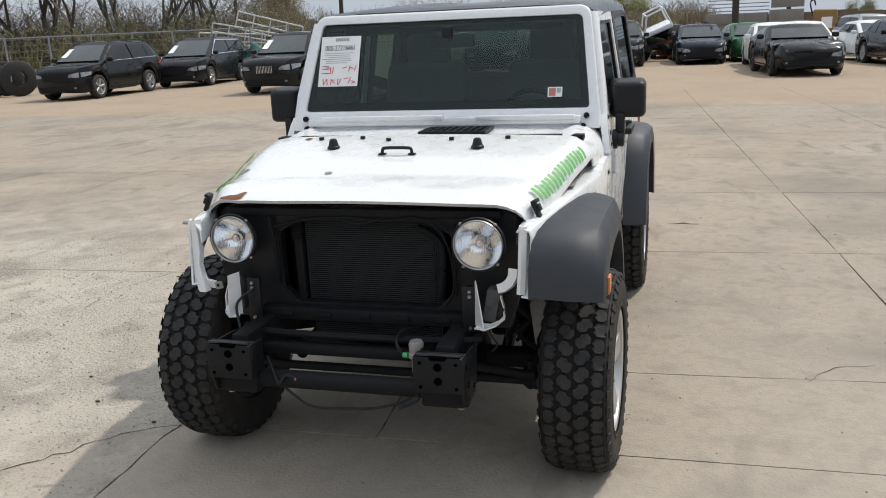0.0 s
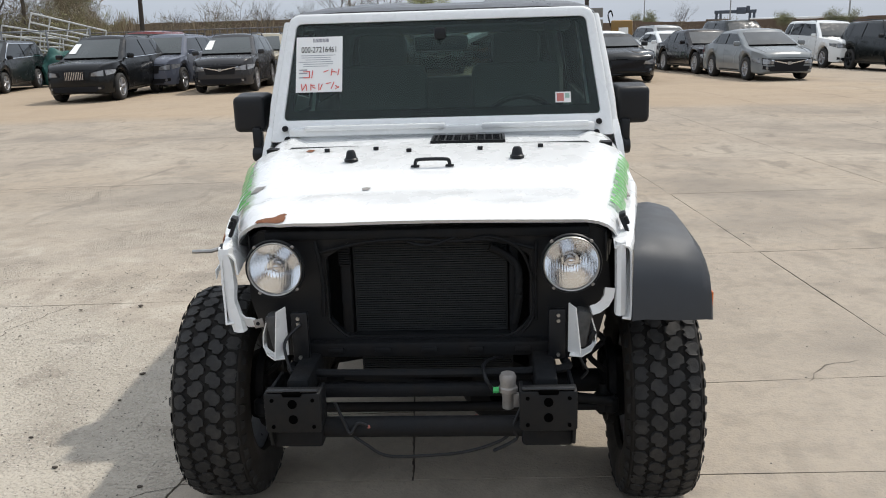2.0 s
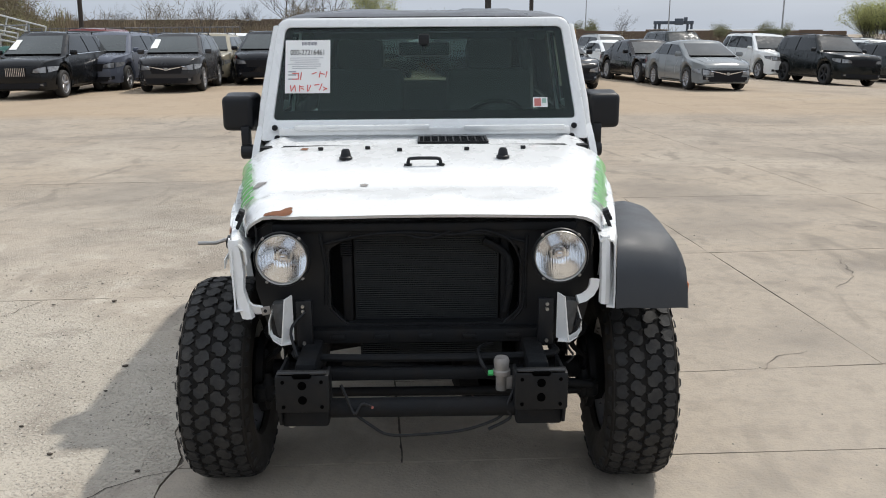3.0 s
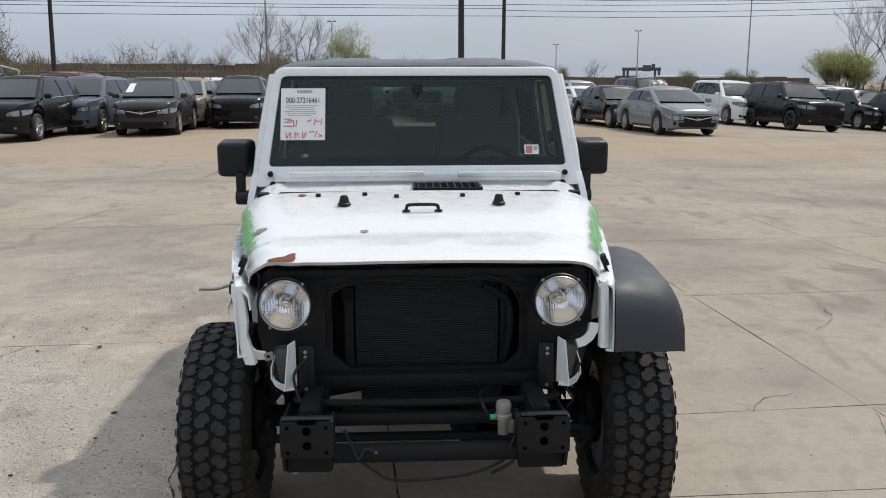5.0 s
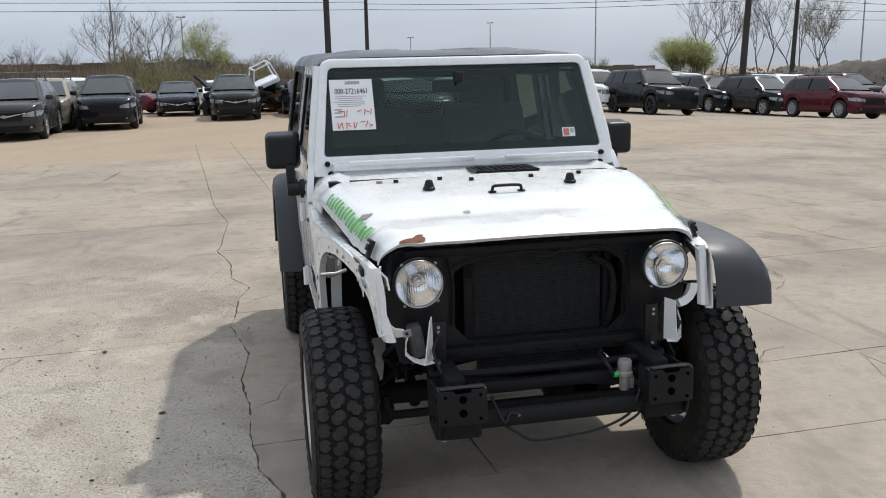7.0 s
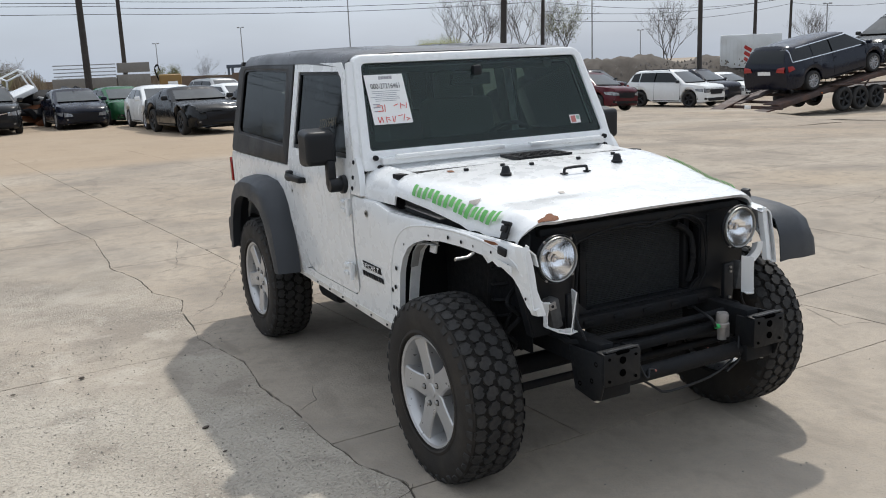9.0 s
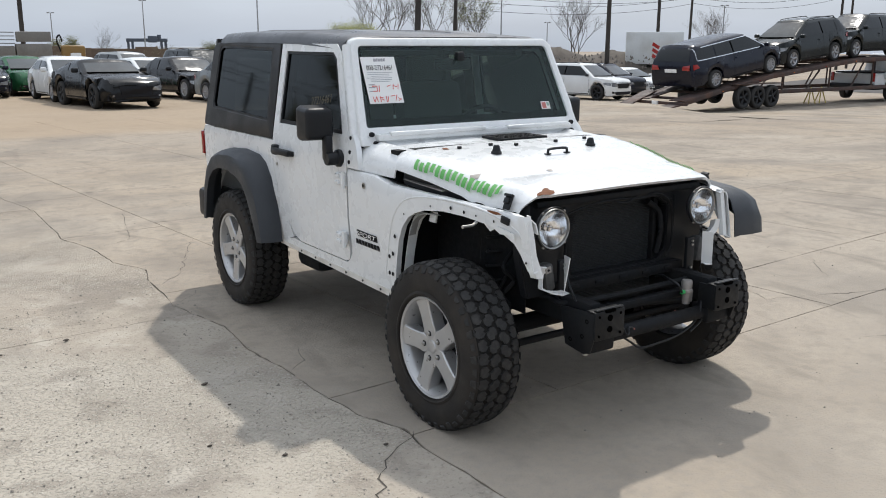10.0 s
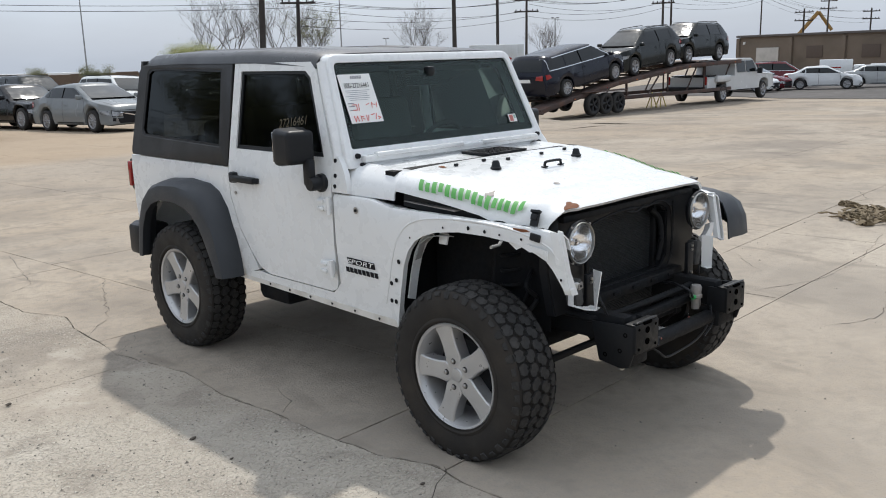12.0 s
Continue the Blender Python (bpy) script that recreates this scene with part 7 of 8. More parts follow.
build_car("crossover", (0.008, 0.007, 0.007), (21.60, 31.45), 6.9, "black crossover with silver sills", "crossover", glassmat=DUSTYGLASS)
build_car("crossover", (0.075, 0.008, 0.014), (22.34, 27.34), 6.0, "dark red crossover with damaged fender", "wrecked_car", wreck=0.5, style=10, glassmat=DUSTYGLASS)
build_car("suv", WHITEP, (28.32, 28.16), 9.2, "white suv with black wheels facing the yard", "suv", dark_rims=True, glassmat=DUSTYGLASS)
build_car("crossover", NAVY, (31.85, 30.46), 7.2, "navy boxy crossover beside a white suv", "crossover", glassmat=DUSTYGLASS)
build_car("sedan", WHITEP, (34.41, 31.34), 5.3, "white hatchback parked by the dirt mound", "sedan")
rg = random.Random(8)
FAR_ROW = [(11.29, 41.94), (8.66, 37.51)] + [(-0.7 + d * math.sin(radians(az)), -3.1 + d * math.cos(radians(az))) for az, d in
           ((23.04, 50), (24.98, 47.5), (26.74, 50.5), (28.49, 48.5), (30.24, 51), (32.18, 48), (34.12, 47.5), (36.06, 49), (24.4, 56.5), (27.71, 57), (31.21, 57), (34.6, 55), (37.61, 54))]
for i, (x, y) in enumerate(FAR_ROW):
    build_car(("sedan", "crossover", "suv")[i % 3], (WHITEP, SILVER, GREYP, WHITEP, CHARCOAL)[i % 5], (x, y), 8 + rg.uniform(-4, 4),
              ("white", "silver", "grey", "white", "charcoal")[i % 5] + " car parked in a far row", ("sedan", "crossover", "suv")[i % 3], glassmat=DUSTYGLASS)
for x, y, rz, col, lab, kd, wk in ((50.6, 22.4, 3.5, (0.13, 0.012, 0.02), "dark red sedan with a crushed front by the building", "sedan", 0.6),
                                   (56.9, 23.2, 23.5, (0.13, 0.02, 0.025), "dark red suv parked side-on by the building", "suv", 0.0),
                                   (53.8, 19.2, 23.5, (0.62, 0.63, 0.63), "pale silver sedan with a broken front, parked side-on", "sedan", 0.7),
                                   (57.6, 17.1, 25.5, SILVER, "silver-blue sedan parked side-on by the building", "sedan", 0.0),
                                   (48.2, 22.1, 7.5, WHITEP, "white sedan behind a pickup truck by the building", "sedan", 0.3)):
    build_car(kd, col, (x, y), rz, lab, kd, glassmat=DUSTYGLASS, wreck=wk, z=0.02)

# ---- car hauler with three loaded cars and its pickup truck ----
A0 = 0.32
HAUL = pose(23.77, 16.70, -0.62, 0, 0, A0)
hauler = thing("car_trailer", label="long rusty steel car trailer with a ramp and three axles", category="trailer")
hauler.matrix_world = HAUL
TRM = material("rusty_trailer_steel", (0.055, 0.035, 0.03), 0.7, grain=0.4, grain_scale=20, stain=0.7, stain_scale=2.5, stain_color=(0.13, 0.06, 0.035), bump=0.2)
DECK = [(-3.3, 0.30), (-1.5, 0.64), (1.4, 1.10), (3.0, 1.25), (5.5, 1.50), (7.0, 1.62), (11.2, 1.70)]
for w0, nm in ((0.06, "side_beam"), (2.34, "side_beam")):
    b = bmesh.new()
    for (s0, z0), (s1, z1) in zip(DECK, DECK[1:]):
        ang = -math.degrees(math.atan2(z1 - z0, s1 - s0))
        box((math.hypot(s1 - s0, z1 - z0) + 0.03, 0.10, 0.16), ((s0 + s1) / 2, w0, (z0 + z1) / 2), 0.01, (0, ang, 0), b)
    part(nm, b, TRM, hauler)
for w0 in (0.42, 1.98):
    rows = []
    for s0, z0 in DECK:
        rows.append([(s0, w0 - 0.30, z0 + 0.07), (s0, w0 + 0.30, z0 + 0.07)])
    part("runway", sheet(rows, 0.03), TRM, hauler)
for k in range(15):
    s0 = -2.6 + 0.97 * k
    part("crossbeam", box((0.08, 2.3, 0.09), (s0, 1.2, piecewise(s0, DECK) - 0.05), 0.01), TRM, hauler)
b = box((8.8, 0.12, 0.14), (6.2, 0.2, 0.52), 0.01)
part("lower_beam", b, TRM, hauler)
part("lower_beam", box((8.8, 0.12, 0.14), (6.2, 2.2, 0.52), 0.01), TRM, hauler)
for k in range(6):
    for w0 in (0.2, 2.2):
        s0 = 2.2 + 1.5 * k
        part("brace", tube([(s0, w0, 0.55), (s0 + (0.8 if k % 2 else 0.0), w0, piecewise(s0, DECK) - 0.05)], 0.035, 6), TRM, hauler)
part("ramp", box((1.3, 0.55, 0.05), (-3.2, 0.45, 0.24), 0.01, (0, -8, 0)), TRM, hauler)
part("ramp", box((1.5, 0.55, 0.05), (-3.3, 2.2, 0.36), 0.01, (0, -18, 0)), TRM, hauler)
part("rear_bar", box((0.10, 2.5, 0.10), (-3.3, 1.2, 0.26), 0.01), TRM, hauler)
part("tail_sign", box((0.03, 0.25, 0.12), (-3.36, 1.3, 0.26), 0.003), PAPER, hauler)
b = bmesh.new()
for z0 in (0.75, 0.95, 1.15):
    box((0.02, 0.34, 0.12), (-1.9, 2.7, z0 + 1.0), 0.0, (25, 0, 0), b)
part("stripe_board", b, REDLENS, hauler)
for s0 in (-0.4, 0.42, 1.24):
    for w0 in (-0.02, 2.42):
        w = new("wheel")
        w.parent = hauler
        w.matrix_basis = pose(s0, w0, 0.40, 0, 0, 90 if w0 < 1 else -90) @ Matrix.Diagonal((0.36, 0.40, 0.40, 1))
        for nm, me in (("tyre", WHEEL_MESHES[5][0]), ("rim", DARK_RIM[5])):
            o = new(nm, me)
            o.parent = w
part("fender", box((2.7, 0.30, 0.03), (0.42, 0.0, 0.86), 0.01), TRM, hauler)
for k in range(7):
    s0 = -1.4 + 2.0 * k
    part("marker_lamp", box((0.05, 0.02, 0.03), (s0, 0.0, piecewise(s0, DECK) - 0.01), 0.004), REDLENS if k % 2 else AMBER, hauler)
# tripod stands under the deck
for s0 in (4.2, 4.9):
    st = bmesh.new()
    for dx, dy in ((-0.22, -0.1), (0.22, -0.1), (0.0, 0.25)):
        tube([(s0 + dx, 0.3 + dy, 0.0), (s0, 0.3, 0.62)], 0.022, 6, st)
    part("jack_stand", st, material("yellow_stand", (0.42, 0.33, 0.09), 0.6, stain=0.4, stain_scale=9), hauler)


def on_hauler(s_front, kind, color, label, name, backwards, squat=1.0, **kw):
    S = SPECS[kind]
    s0, s1 = (s_front - S["wb"], s_front) if not backwards else (s_front, s_front + S["wb"])
    z0, z1 = piecewise(s0, DECK) + 0.09, piecewise(s1, DECK) + 0.09
    slope = math.degrees(math.atan2(z1 - z0, s1 - s0))
    m = HAUL @ pose(s_front, 1.2, z1 if not backwards else z0)
    car = build_car(kind, color, (0, 0), 0, label, name, group="cars on the trailer", **kw)
    car.matrix_world = m @ pose(0, 0, 0, 0, 0, 90 if not backwards else -90) @ pose(0, 0, 0, -slope if not backwards else slope, 0, 0) @ Matrix.Diagonal((1.0, 1.0, squat, 1.0))
    return car


on_hauler(1.5, "minivan", (0.005, 0.007, 0.016), "navy minivan with chrome trim, loaded on a trailer ramp", "minivan", False, squat=0.92, style=10)
on_hauler(2.95, "crossover", (0.014, 0.017, 0.017), "dark grey-green crossover with a crushed hood on a trailer", "wrecked_car", True, wreck=0.8, glassmat=DUSTYGLASS)
on_hauler(7.0, "crossover", (0.010, 0.012, 0.011), "dark crossover with a broken windshield on a trailer", "wrecked_car", True, wreck=0.4, glassmat=DUSTYGLASS)

truck = thing("pickup_truck", label="silver crew-cab pickup truck coupled to the car trailer", category="truck")
truck.matrix_world = pose(33.57, 18.00, -0.70, 0, 0, A0)
SP = paint((0.58, 0.59, 0.59))
prof = [(-1.25, 0.62), (-1.22, 1.12), (1.25, 1.16), (1.30, 1.22), (1.42, 1.86), (1.75, 1.92), (3.05, 1.90), (3.30, 1.80), (3.85, 1.26), (4.1, 1.22), (5.15, 1.14), (5.25, 0.95), (5.27, 0.55)]
rows = []
for w, tum in ((-0.98, 0.16), (-1.0, 0.15), (-0.9, 0.06), (0.9, 0.06), (1.0, 0.15), (0.98, 0.16)):
    row = []
    for s0, z0 in prof:
        k = max(0.0, z0 - 1.2)
        row.append((s0, w * (1 - tum * k * 1.1), z0 - (0.04 if abs(w) > 0.95 else 0)))
    row += [(4.75, w, 0.5), (4.72, w, 0.80), (4.55, w, 0.93), (4.25, w, 0.97), (3.98, w, 0.93), (3.82, w, 0.80), (3.78, w, 0.5), (0.55, w, 0.5), (0.52, w, 0.80), (0.35, w, 0.93), (0.05, w, 0.97), (-0.22, w, 0.93), (-0.42, w, 0.80), (-0.46, w, 0.55)]
    rows.append(row)
b = sheet(rows, closed=True)
b.verts.ensure_lookup_table()
n = len(rows[0])
b.faces.new([b.verts[i] for i in range(n)])
b.faces.new([b.verts[len(b.verts) - n + i] for i in range(n)])
part("body", b, SP, truck)
for w in (-1, 1):
    for s0, s1 in ((1.55, 2.35), (2.45, 3.42)):
        q = bmesh.new()
        vs = [q.verts.new(p) for p in ((s0, w * 0.985, 1.27), (s1 + (0.15 if s1 > 3 else 0), w * 0.985, 1.27), (s1 - (0.25 if s1 > 3 else 0), w * 0.915, 1.78), (s0 + 0.03, w * 0.915, 1.78))]
        q.faces.new(vs)
        part("side_window", q, CARGLASS, truck)
    part("door_mirror", box((0.12, 0.24, 0.28), (3.45, w * 1.16, 1.32), 0.03), BLACK, truck)
    part("tail_lamp", box((0.06, 0.14, 0.36), (-1.23, w * 0.90, 0.98), 0.015), REDLENS, truck)
    part("headlamp", box((0.06, 0.30, 0.22), (5.22, w * 0.72, 0.98), 0.015), REFLECTOR, truck)
    part("rear_fender_bulge", box((1.25, 0.20, 0.30), (0.05, w * 1.06, 1.05), 0.08), SP, truck)
    for s0, off in ((0.05, 0.98), (4.27, 0.86)):
        wl_ = new("wheel")
        wl_.parent = truck
        wl_.matrix_basis = pose(s0, w * off, 0.40, 0, 0, 90 if w < 0 else -90) @ Matrix.Diagonal((0.40, 0.40, 0.40, 1))
        for nm, me in (("tyre", WHEEL_MESHES[5][0]), ("rim", WHEEL_MESHES[5][1])):
            o = new(nm, me)
            o.parent = wl_
part("bed_rim", box((2.4, 1.6, 0.04), (0.0, 0, 1.165), 0.0), INK, truck)
part("underbody", box((5.9, 1.5, 0.3), (2.1, 0, 0.60), 0.02), INK, truck)
part("rear_step_bumper", box((0.18, 1.9, 0.2), (-1.36, 0, 0.62), 0.03), BLACK, truck)
gn = tube([(0.3, 0, 1.1), (0.3, 0, 1.62), (-2.2, 0, 1.66)], 0.09, 8)
part("gooseneck", gn, TRM, hauler).matrix_parent_inverse = HAUL.inverted() @ truck.matrix_world


# ---- the far side of the yard ----
BARK = material("bark", (0.10, 0.085, 0.07), 0.9, grain=0.5, grain_scale=12, stain=0.5, stain_scale=2, stain_color=(0.16, 0.145, 0.13), bump=0.5, bump_scale=30)
FRESH = material("fresh_leaf", (0.34, 0.35, 0.11), 0.7, stain=0.6, stain_scale=1.2, stain_color=(0.27, 0.26, 0.085))
BUD = material("spring_leaf", (0.17, 0.175, 0.075), 0.7, vary=0.5, stain=0.6, stain_scale=1.5, stain_color=(0.22, 0.22, 0.08))
DRYBRUSH = material("dry_brush", (0.20, 0.16, 0.11), 0.95, grain=0.5, grain_scale=3, stain=0.6, stain_scale=0.5, stain_color=(0.17, 0.16, 0.08))
POLEWOOD = material("pole_wood", (0.045, 0.038, 0.033), 0.9, grain=0.5, grain_scale=9, stain=0.5, stain_scale=1.2, stain_color=(0.085, 0.075, 0.067), bump=0.4, bump_scale=20)
GALV = material("galvanised", (0.30, 0.31, 0.32), 0.5, metal=0.5, stain=0.3, stain_scale=2)
RUSTWALL = material("rusty_wall", (0.15, 0.105, 0.075), 0.85, grain=0.4, grain_scale=5, stain=0.8, stain_scale=0.35, stain_color=(0.17, 0.125, 0.085), vary=0.5, bump=0.2)
EYE0 = (-1.0, -3.0)


def polar(az, dist, eye=EYE0):
    return eye[0] + dist * math.sin(radians(az)), eye[1] + dist * math.cos(radians(az))


def limb(v, f, p0, p1, r0, r1, sides=4):
    d = (p1 - p0)
    q = d.to_track_quat("Z", "Y")
    o = len(v)
    for p, r in ((p0, r0), (p1, r1)):
        for k in range(sides):
            a = 2 * math.pi * k / sides
            v.append(p + q @ Vector((r * math.cos(a), r * math.sin(a), 0)))
    for k in range(sides):
        f.append((o + k, o + (k + 1) % sides, o + sides + (k + 1) % sides, o + sides + k))


def tree(at, height, seed, leafy=0.0, stems=1, label="", spread=1.0, leaf=BUD, name="tree", bushy=False, stout=1.0):
    """A tapered trunk that forks into limbs and twigs, with small leaves or buds where it bears them."""
    r = random.Random(seed)
    v, f, lv, lf = [], [], [], []

    def grow(p, d, length, rad, depth):
        n = 3
        for i in range(n):
            d2 = (d + Vector((r.uniform(-1, 1), r.uniform(-1, 1), r.uniform(-0.4, 0.7))) * 0.16).normalized()
            p2 = p + d2 * length / n
            limb(v, f, p, p2, rad * (1 - 0.28 * i / n), rad * (1 - 0.28 * (i + 1) / n), 5 if depth == 0 else 3)
            if depth > 0 and i > 0 and depth < 5 and r.random() < 0.75:
                side = (d2 + Vector((r.uniform(-1, 1), r.uniform(-1, 1), r.uniform(0.0, 0.6))) * 0.9 * spread).normalized()
                grow(p2, side, length * r.uniform(0.45, 0.7), rad * 0.5, depth + 1)
            p, d = p2, d2
        if depth < 5:
            for _ in range(2 if depth else 3):
                d3 = (d + Vector((r.uniform(-1, 1), r.uniform(-1, 1), r.uniform(-0.1, 0.7))) * 0.62 * spread).normalized()
                grow(p, d3, length * r.uniform(0.62, 0.86), rad * 0.56, depth + 1)
        if depth >= (2 if bushy else 4) and leafy:
            for _ in range(int(leafy * 2)):
                c = p + Vector((r.gauss(0, 1), r.gauss(0, 1), r.gauss(0, 1))) * 0.16 * height / 5
                s = r.uniform(0.018, 0.046) * height / 5
                a = Vector((r.uniform(-1, 1), r.uniform(-1, 1), r.uniform(-1, 1))).normalized() * s
                b = a.orthogonal().normalized() * s * 0.7
                o = len(lv)
                lv.extend((c - a, c + b, c + a, c - b))
                lf.append((o, o + 1, o + 2, o + 3))
    t = thing(name, (at[0], at[1], dip(*at)), label=label, category="tree")
    for k in range(stems):
        lean = Vector((r.uniform(-1, 1) * 0.3 * (stems > 1), r.uniform(-1, 1) * 0.3 * (stems > 1), 1)).normalized()
        grow(Vector((r.uniform(-0.3, 0.3) * (stems > 1), r.uniform(-0.3, 0.3) * (stems > 1), -0.02)), lean, height * (r.uniform(0.14, 0.24) if bushy else r.uniform(0.26, 0.34)), (height * 0.0068 + 0.015) * stout, 0)
    for nm, vv, ff, m in (("trunk", v, f, BARK), ("crown", lv, lf, leaf)):
        if vv:
            me = bpy.data.meshes.new(nm)
            me.from_pydata(vv, [], ff)
            me.materials.append(m)
            o = new(nm, me)
            o.parent = t
    return t


def brush(az0, az1, dist, h0, h1, count, seed, label, mat=DRYBRUSH, deep=6.0, leaf=0.35):
    """A thicket of thin stems and small leaves that nobody could count."""
    r = random.Random(seed)
    v, f = [], []
    for _ in range(count):
        az = r.uniform(az0, az1)
        x, y = polar(az, dist + r.uniform(0, deep))
        h = r.uniform(h0, h1) * (0.55 + 0.75 * abs(noise.noise((az * 0.35, seed, 0))))
        p = Vector((x, y, dip(x, y)))
        for k in range(3):
            d = Vector((r.uniform(-0.5, 0.5), r.uniform(-0.5, 0.5), 1)).normalized()
            q = p + d * h / 3
            limb(v, f, p, q, 0.03 - 0.008 * k, 0.022 - 0.008 * k, 3)
            for _ in range(2):
                e = q + Vector((r.uniform(-1, 1), r.uniform(-1, 1), r.uniform(0.1, 1))) * h * 0.22
                limb(v, f, q, e, 0.014, 0.005, 3)
                if r.random() < leaf:
                    s = r.uniform(0.025, 0.075)
                    a = Vector((r.uniform(-1, 1), r.uniform(-1, 1), r.uniform(-1, 1))) * s
                    b = Vector((r.uniform(-1, 1), r.uniform(-1, 1), r.uniform(-1, 1))) * s
                    o = len(v)
                    v.extend((e - a, e + b, e + a))
                    f.append((o, o + 1, o + 2))
            p = q
    me = bpy.data.meshes.new("brush")
    me.from_pydata(v, [], f)
    me.materials.append(mat)
    return tagged(new("brush", me), label, "brush", kind="stuff")


WEED = material("dead_weeds", (0.25, 0.195, 0.125), 0.95, grain=0.5, grain_scale=2.0, stain=0.8, stain_scale=0.35, stain_color=(0.15, 0.115, 0.08))


def weeds(az0, az1, dist, deep, h0, h1, count, seed, label, mat=WEED):
    """Tall dead weeds: clumps of thin blades that nobody could count."""
    r = random.Random(seed)
    v, f = [], []
    for _ in range(count):
        az = r.uniform(az0, az1)
        x, y = polar(az, dist + r.uniform(0, deep))
        hh = r.uniform(h0, h1) * (0.6 + 0.8 * abs(noise.noise((az * 0.5, seed, 0))))
        for _ in range(7):
            a, w = r.uniform(0, 6.28), r.uniform(0.03, 0.08)
            bx, by = x + r.gauss(0, 0.25), y + r.gauss(0, 0.25)
            tx, ty, tz = bx + r.gauss(0, 0.28), by + r.gauss(0, 0.28), hh * r.uniform(0.5, 1.0)
            g = dip(bx, by)
            o = len(v)
            v.extend(((bx - w * math.cos(a), by - w * math.sin(a), g), (bx + w * math.cos(a), by + w * math.sin(a), g),
                      (lerp(bx, tx, 0.6) + w * math.cos(a), lerp(by, ty, 0.6) + w * math.sin(a), g + tz * 0.62), (tx, ty, g + tz)))
            f.extend(((o, o + 1, o + 2), (o, o + 2, o + 3)))
    me = bpy.data.meshes.new("weeds")
    me.from_pydata(v, [], f)
    me.materials.append(mat)
    return tagged(new("weeds", me), label, "weeds", kind="stuff")


weeds(-33.22, 2.95, 63, 9, 2.4, 4.0, 6500, 11, "dense band of dead brown weeds before a rusty wall")
weeds(0.03, 32.18, 66, 8, 1.0, 1.75, 5500, 12, "dense tan dead weeds along the yard's edge")
weeds(29.27, 48.64, 61, 5, 0.3, 0.8, 900, 13, "short dead weeds on a dirt mound's foot")
GREENBRUSH = material("budding_brush", (0.22, 0.21, 0.10), 0.9, stain=0.7, stain_scale=0.8, stain_color=(0.17, 0.14, 0.10))
brush(-49.15, -21.41, 40, 1.5, 4.2, 1500, 1, "dense dry thicket with first green buds along a fence", GREENBRUSH, 8, 0.9)
brush(-53.15, -22.39, 47, 3.2, 6.5, 2600, 7, "dense bare brown wood behind a fence", DRYBRUSH, 12, 0.35)
brush(-53.15, -23.37, 42, 1.6, 4.0, 1500, 9, "brown undergrowth at the foot of a wood", BARK, 5, 0.1)
brush(-31.24, 1.98, 66, 2.8, 5.0, 1800, 2, "low dry brush before a rusty wall", DRYBRUSH, 9, 0.5)
brush(0.03, 31.21, 70, 0.9, 2.3, 1300, 3, "dry tan weeds along the far edge of the yard", DRYBRUSH, 8, 0.5)
brush(25.37, 53.48, 62, 0.5, 1.4, 700, 4, "thin weeds on the dirt mounds", DRYBRUSH, 8, 0.5)
brush(-8.75, 1, 58, 2.0, 3.6, 350, 5, "budding brush on a dark mound", GREENBRUSH, 6, 0.9)

for i, (az, d, h, leafy, stems) in enumerate(((-45.15, 44, 9, 2, 2), (-42.66, 47, 10, 1, 2), (-40.16, 42, 9, 2, 2), (-37.67, 45, 10, 2, 3), (-35.5, 43, 9, 2, 1), (-33.22, 47, 10, 3, 2), (-31.04, 44, 9, 3, 2), (-28.77, 46, 8, 4, 2), (-26.32, 50, 9, 4, 2), (-23.86, 60, 6, 3, 2))):
    tree(polar(az, d), h, 20 + i, leafy, stems, "bare woodland tree with first yellow-green buds", stout=1.9)
for i, (az, d, h, leafy, stems, lab) in enumerate((
        (-7.78, 75, 8.2, 0, 3, "bare forked tree beyond the yard"), (-5.44, 78, 8.5, 0, 2, "bare forked tree beyond the yard"), (-3.29, 72, 5.8, 2, 2, "small tree in fresh pale green leaf"),
        (-2.12, 72, 4.6, 3, 2, "small tree in fresh pale green leaf"), (-13.23, 58, 4.8, 0, 1, "lone thin bare sapling beyond parked cars"), (-17.51, 74, 4.0, 0, 2, "thin bare shrub tree"), (-10.7, 76, 4.4, 0, 3, "thin bare shrub tree"),
        (27.22, 68, 5.4, 2, 8, "round bush in bright spring green"), (28.3, 69, 6.0, 2, 8, "round bush in bright spring green"), (29.66, 74, 9.0, 0, 2, "tall bare tree behind parked cars"),
        (32.18, 76, 8.6, 0, 2, "tall bare tree behind parked cars"), (28.69, 75, 8.0, 0, 2, "tall bare tree behind parked cars"), (33.73, 74, 7.6, 0, 2, "tall bare tree behind parked cars"), (35.48, 73, 6.6, 1, 3, "tall bare tree behind parked cars"), (21.67, 76, 3.4, 3, 5, "grey-green shrub at the yard's edge"), (18.85, 82, 3.6, 2, 2, "thin bare shrub tree"), (41.87, 70, 6.6, 0, 3, "bare round-crowned tree on a dirt mound"),
        (50.38, 85, 6.0, 0, 3, "bare tree far behind the trailer"), (10.55, 95, 4.4, 3, 5, "grey-green shrub beyond the yard"), (12.89, 100, 4.0, 0, 2, "bare shrub tree far off"), (1.49, 90, 4.0, 0, 2, "bare shrub tree far off"))):
    tree(polar(az, d), h, 60 + i, leafy, stems, lab, 1.0 if leafy else 1.25, FRESH if "green" in lab and "grey" not in lab else BUD, bushy="bush" in lab or "shrub" in lab and leafy > 0)

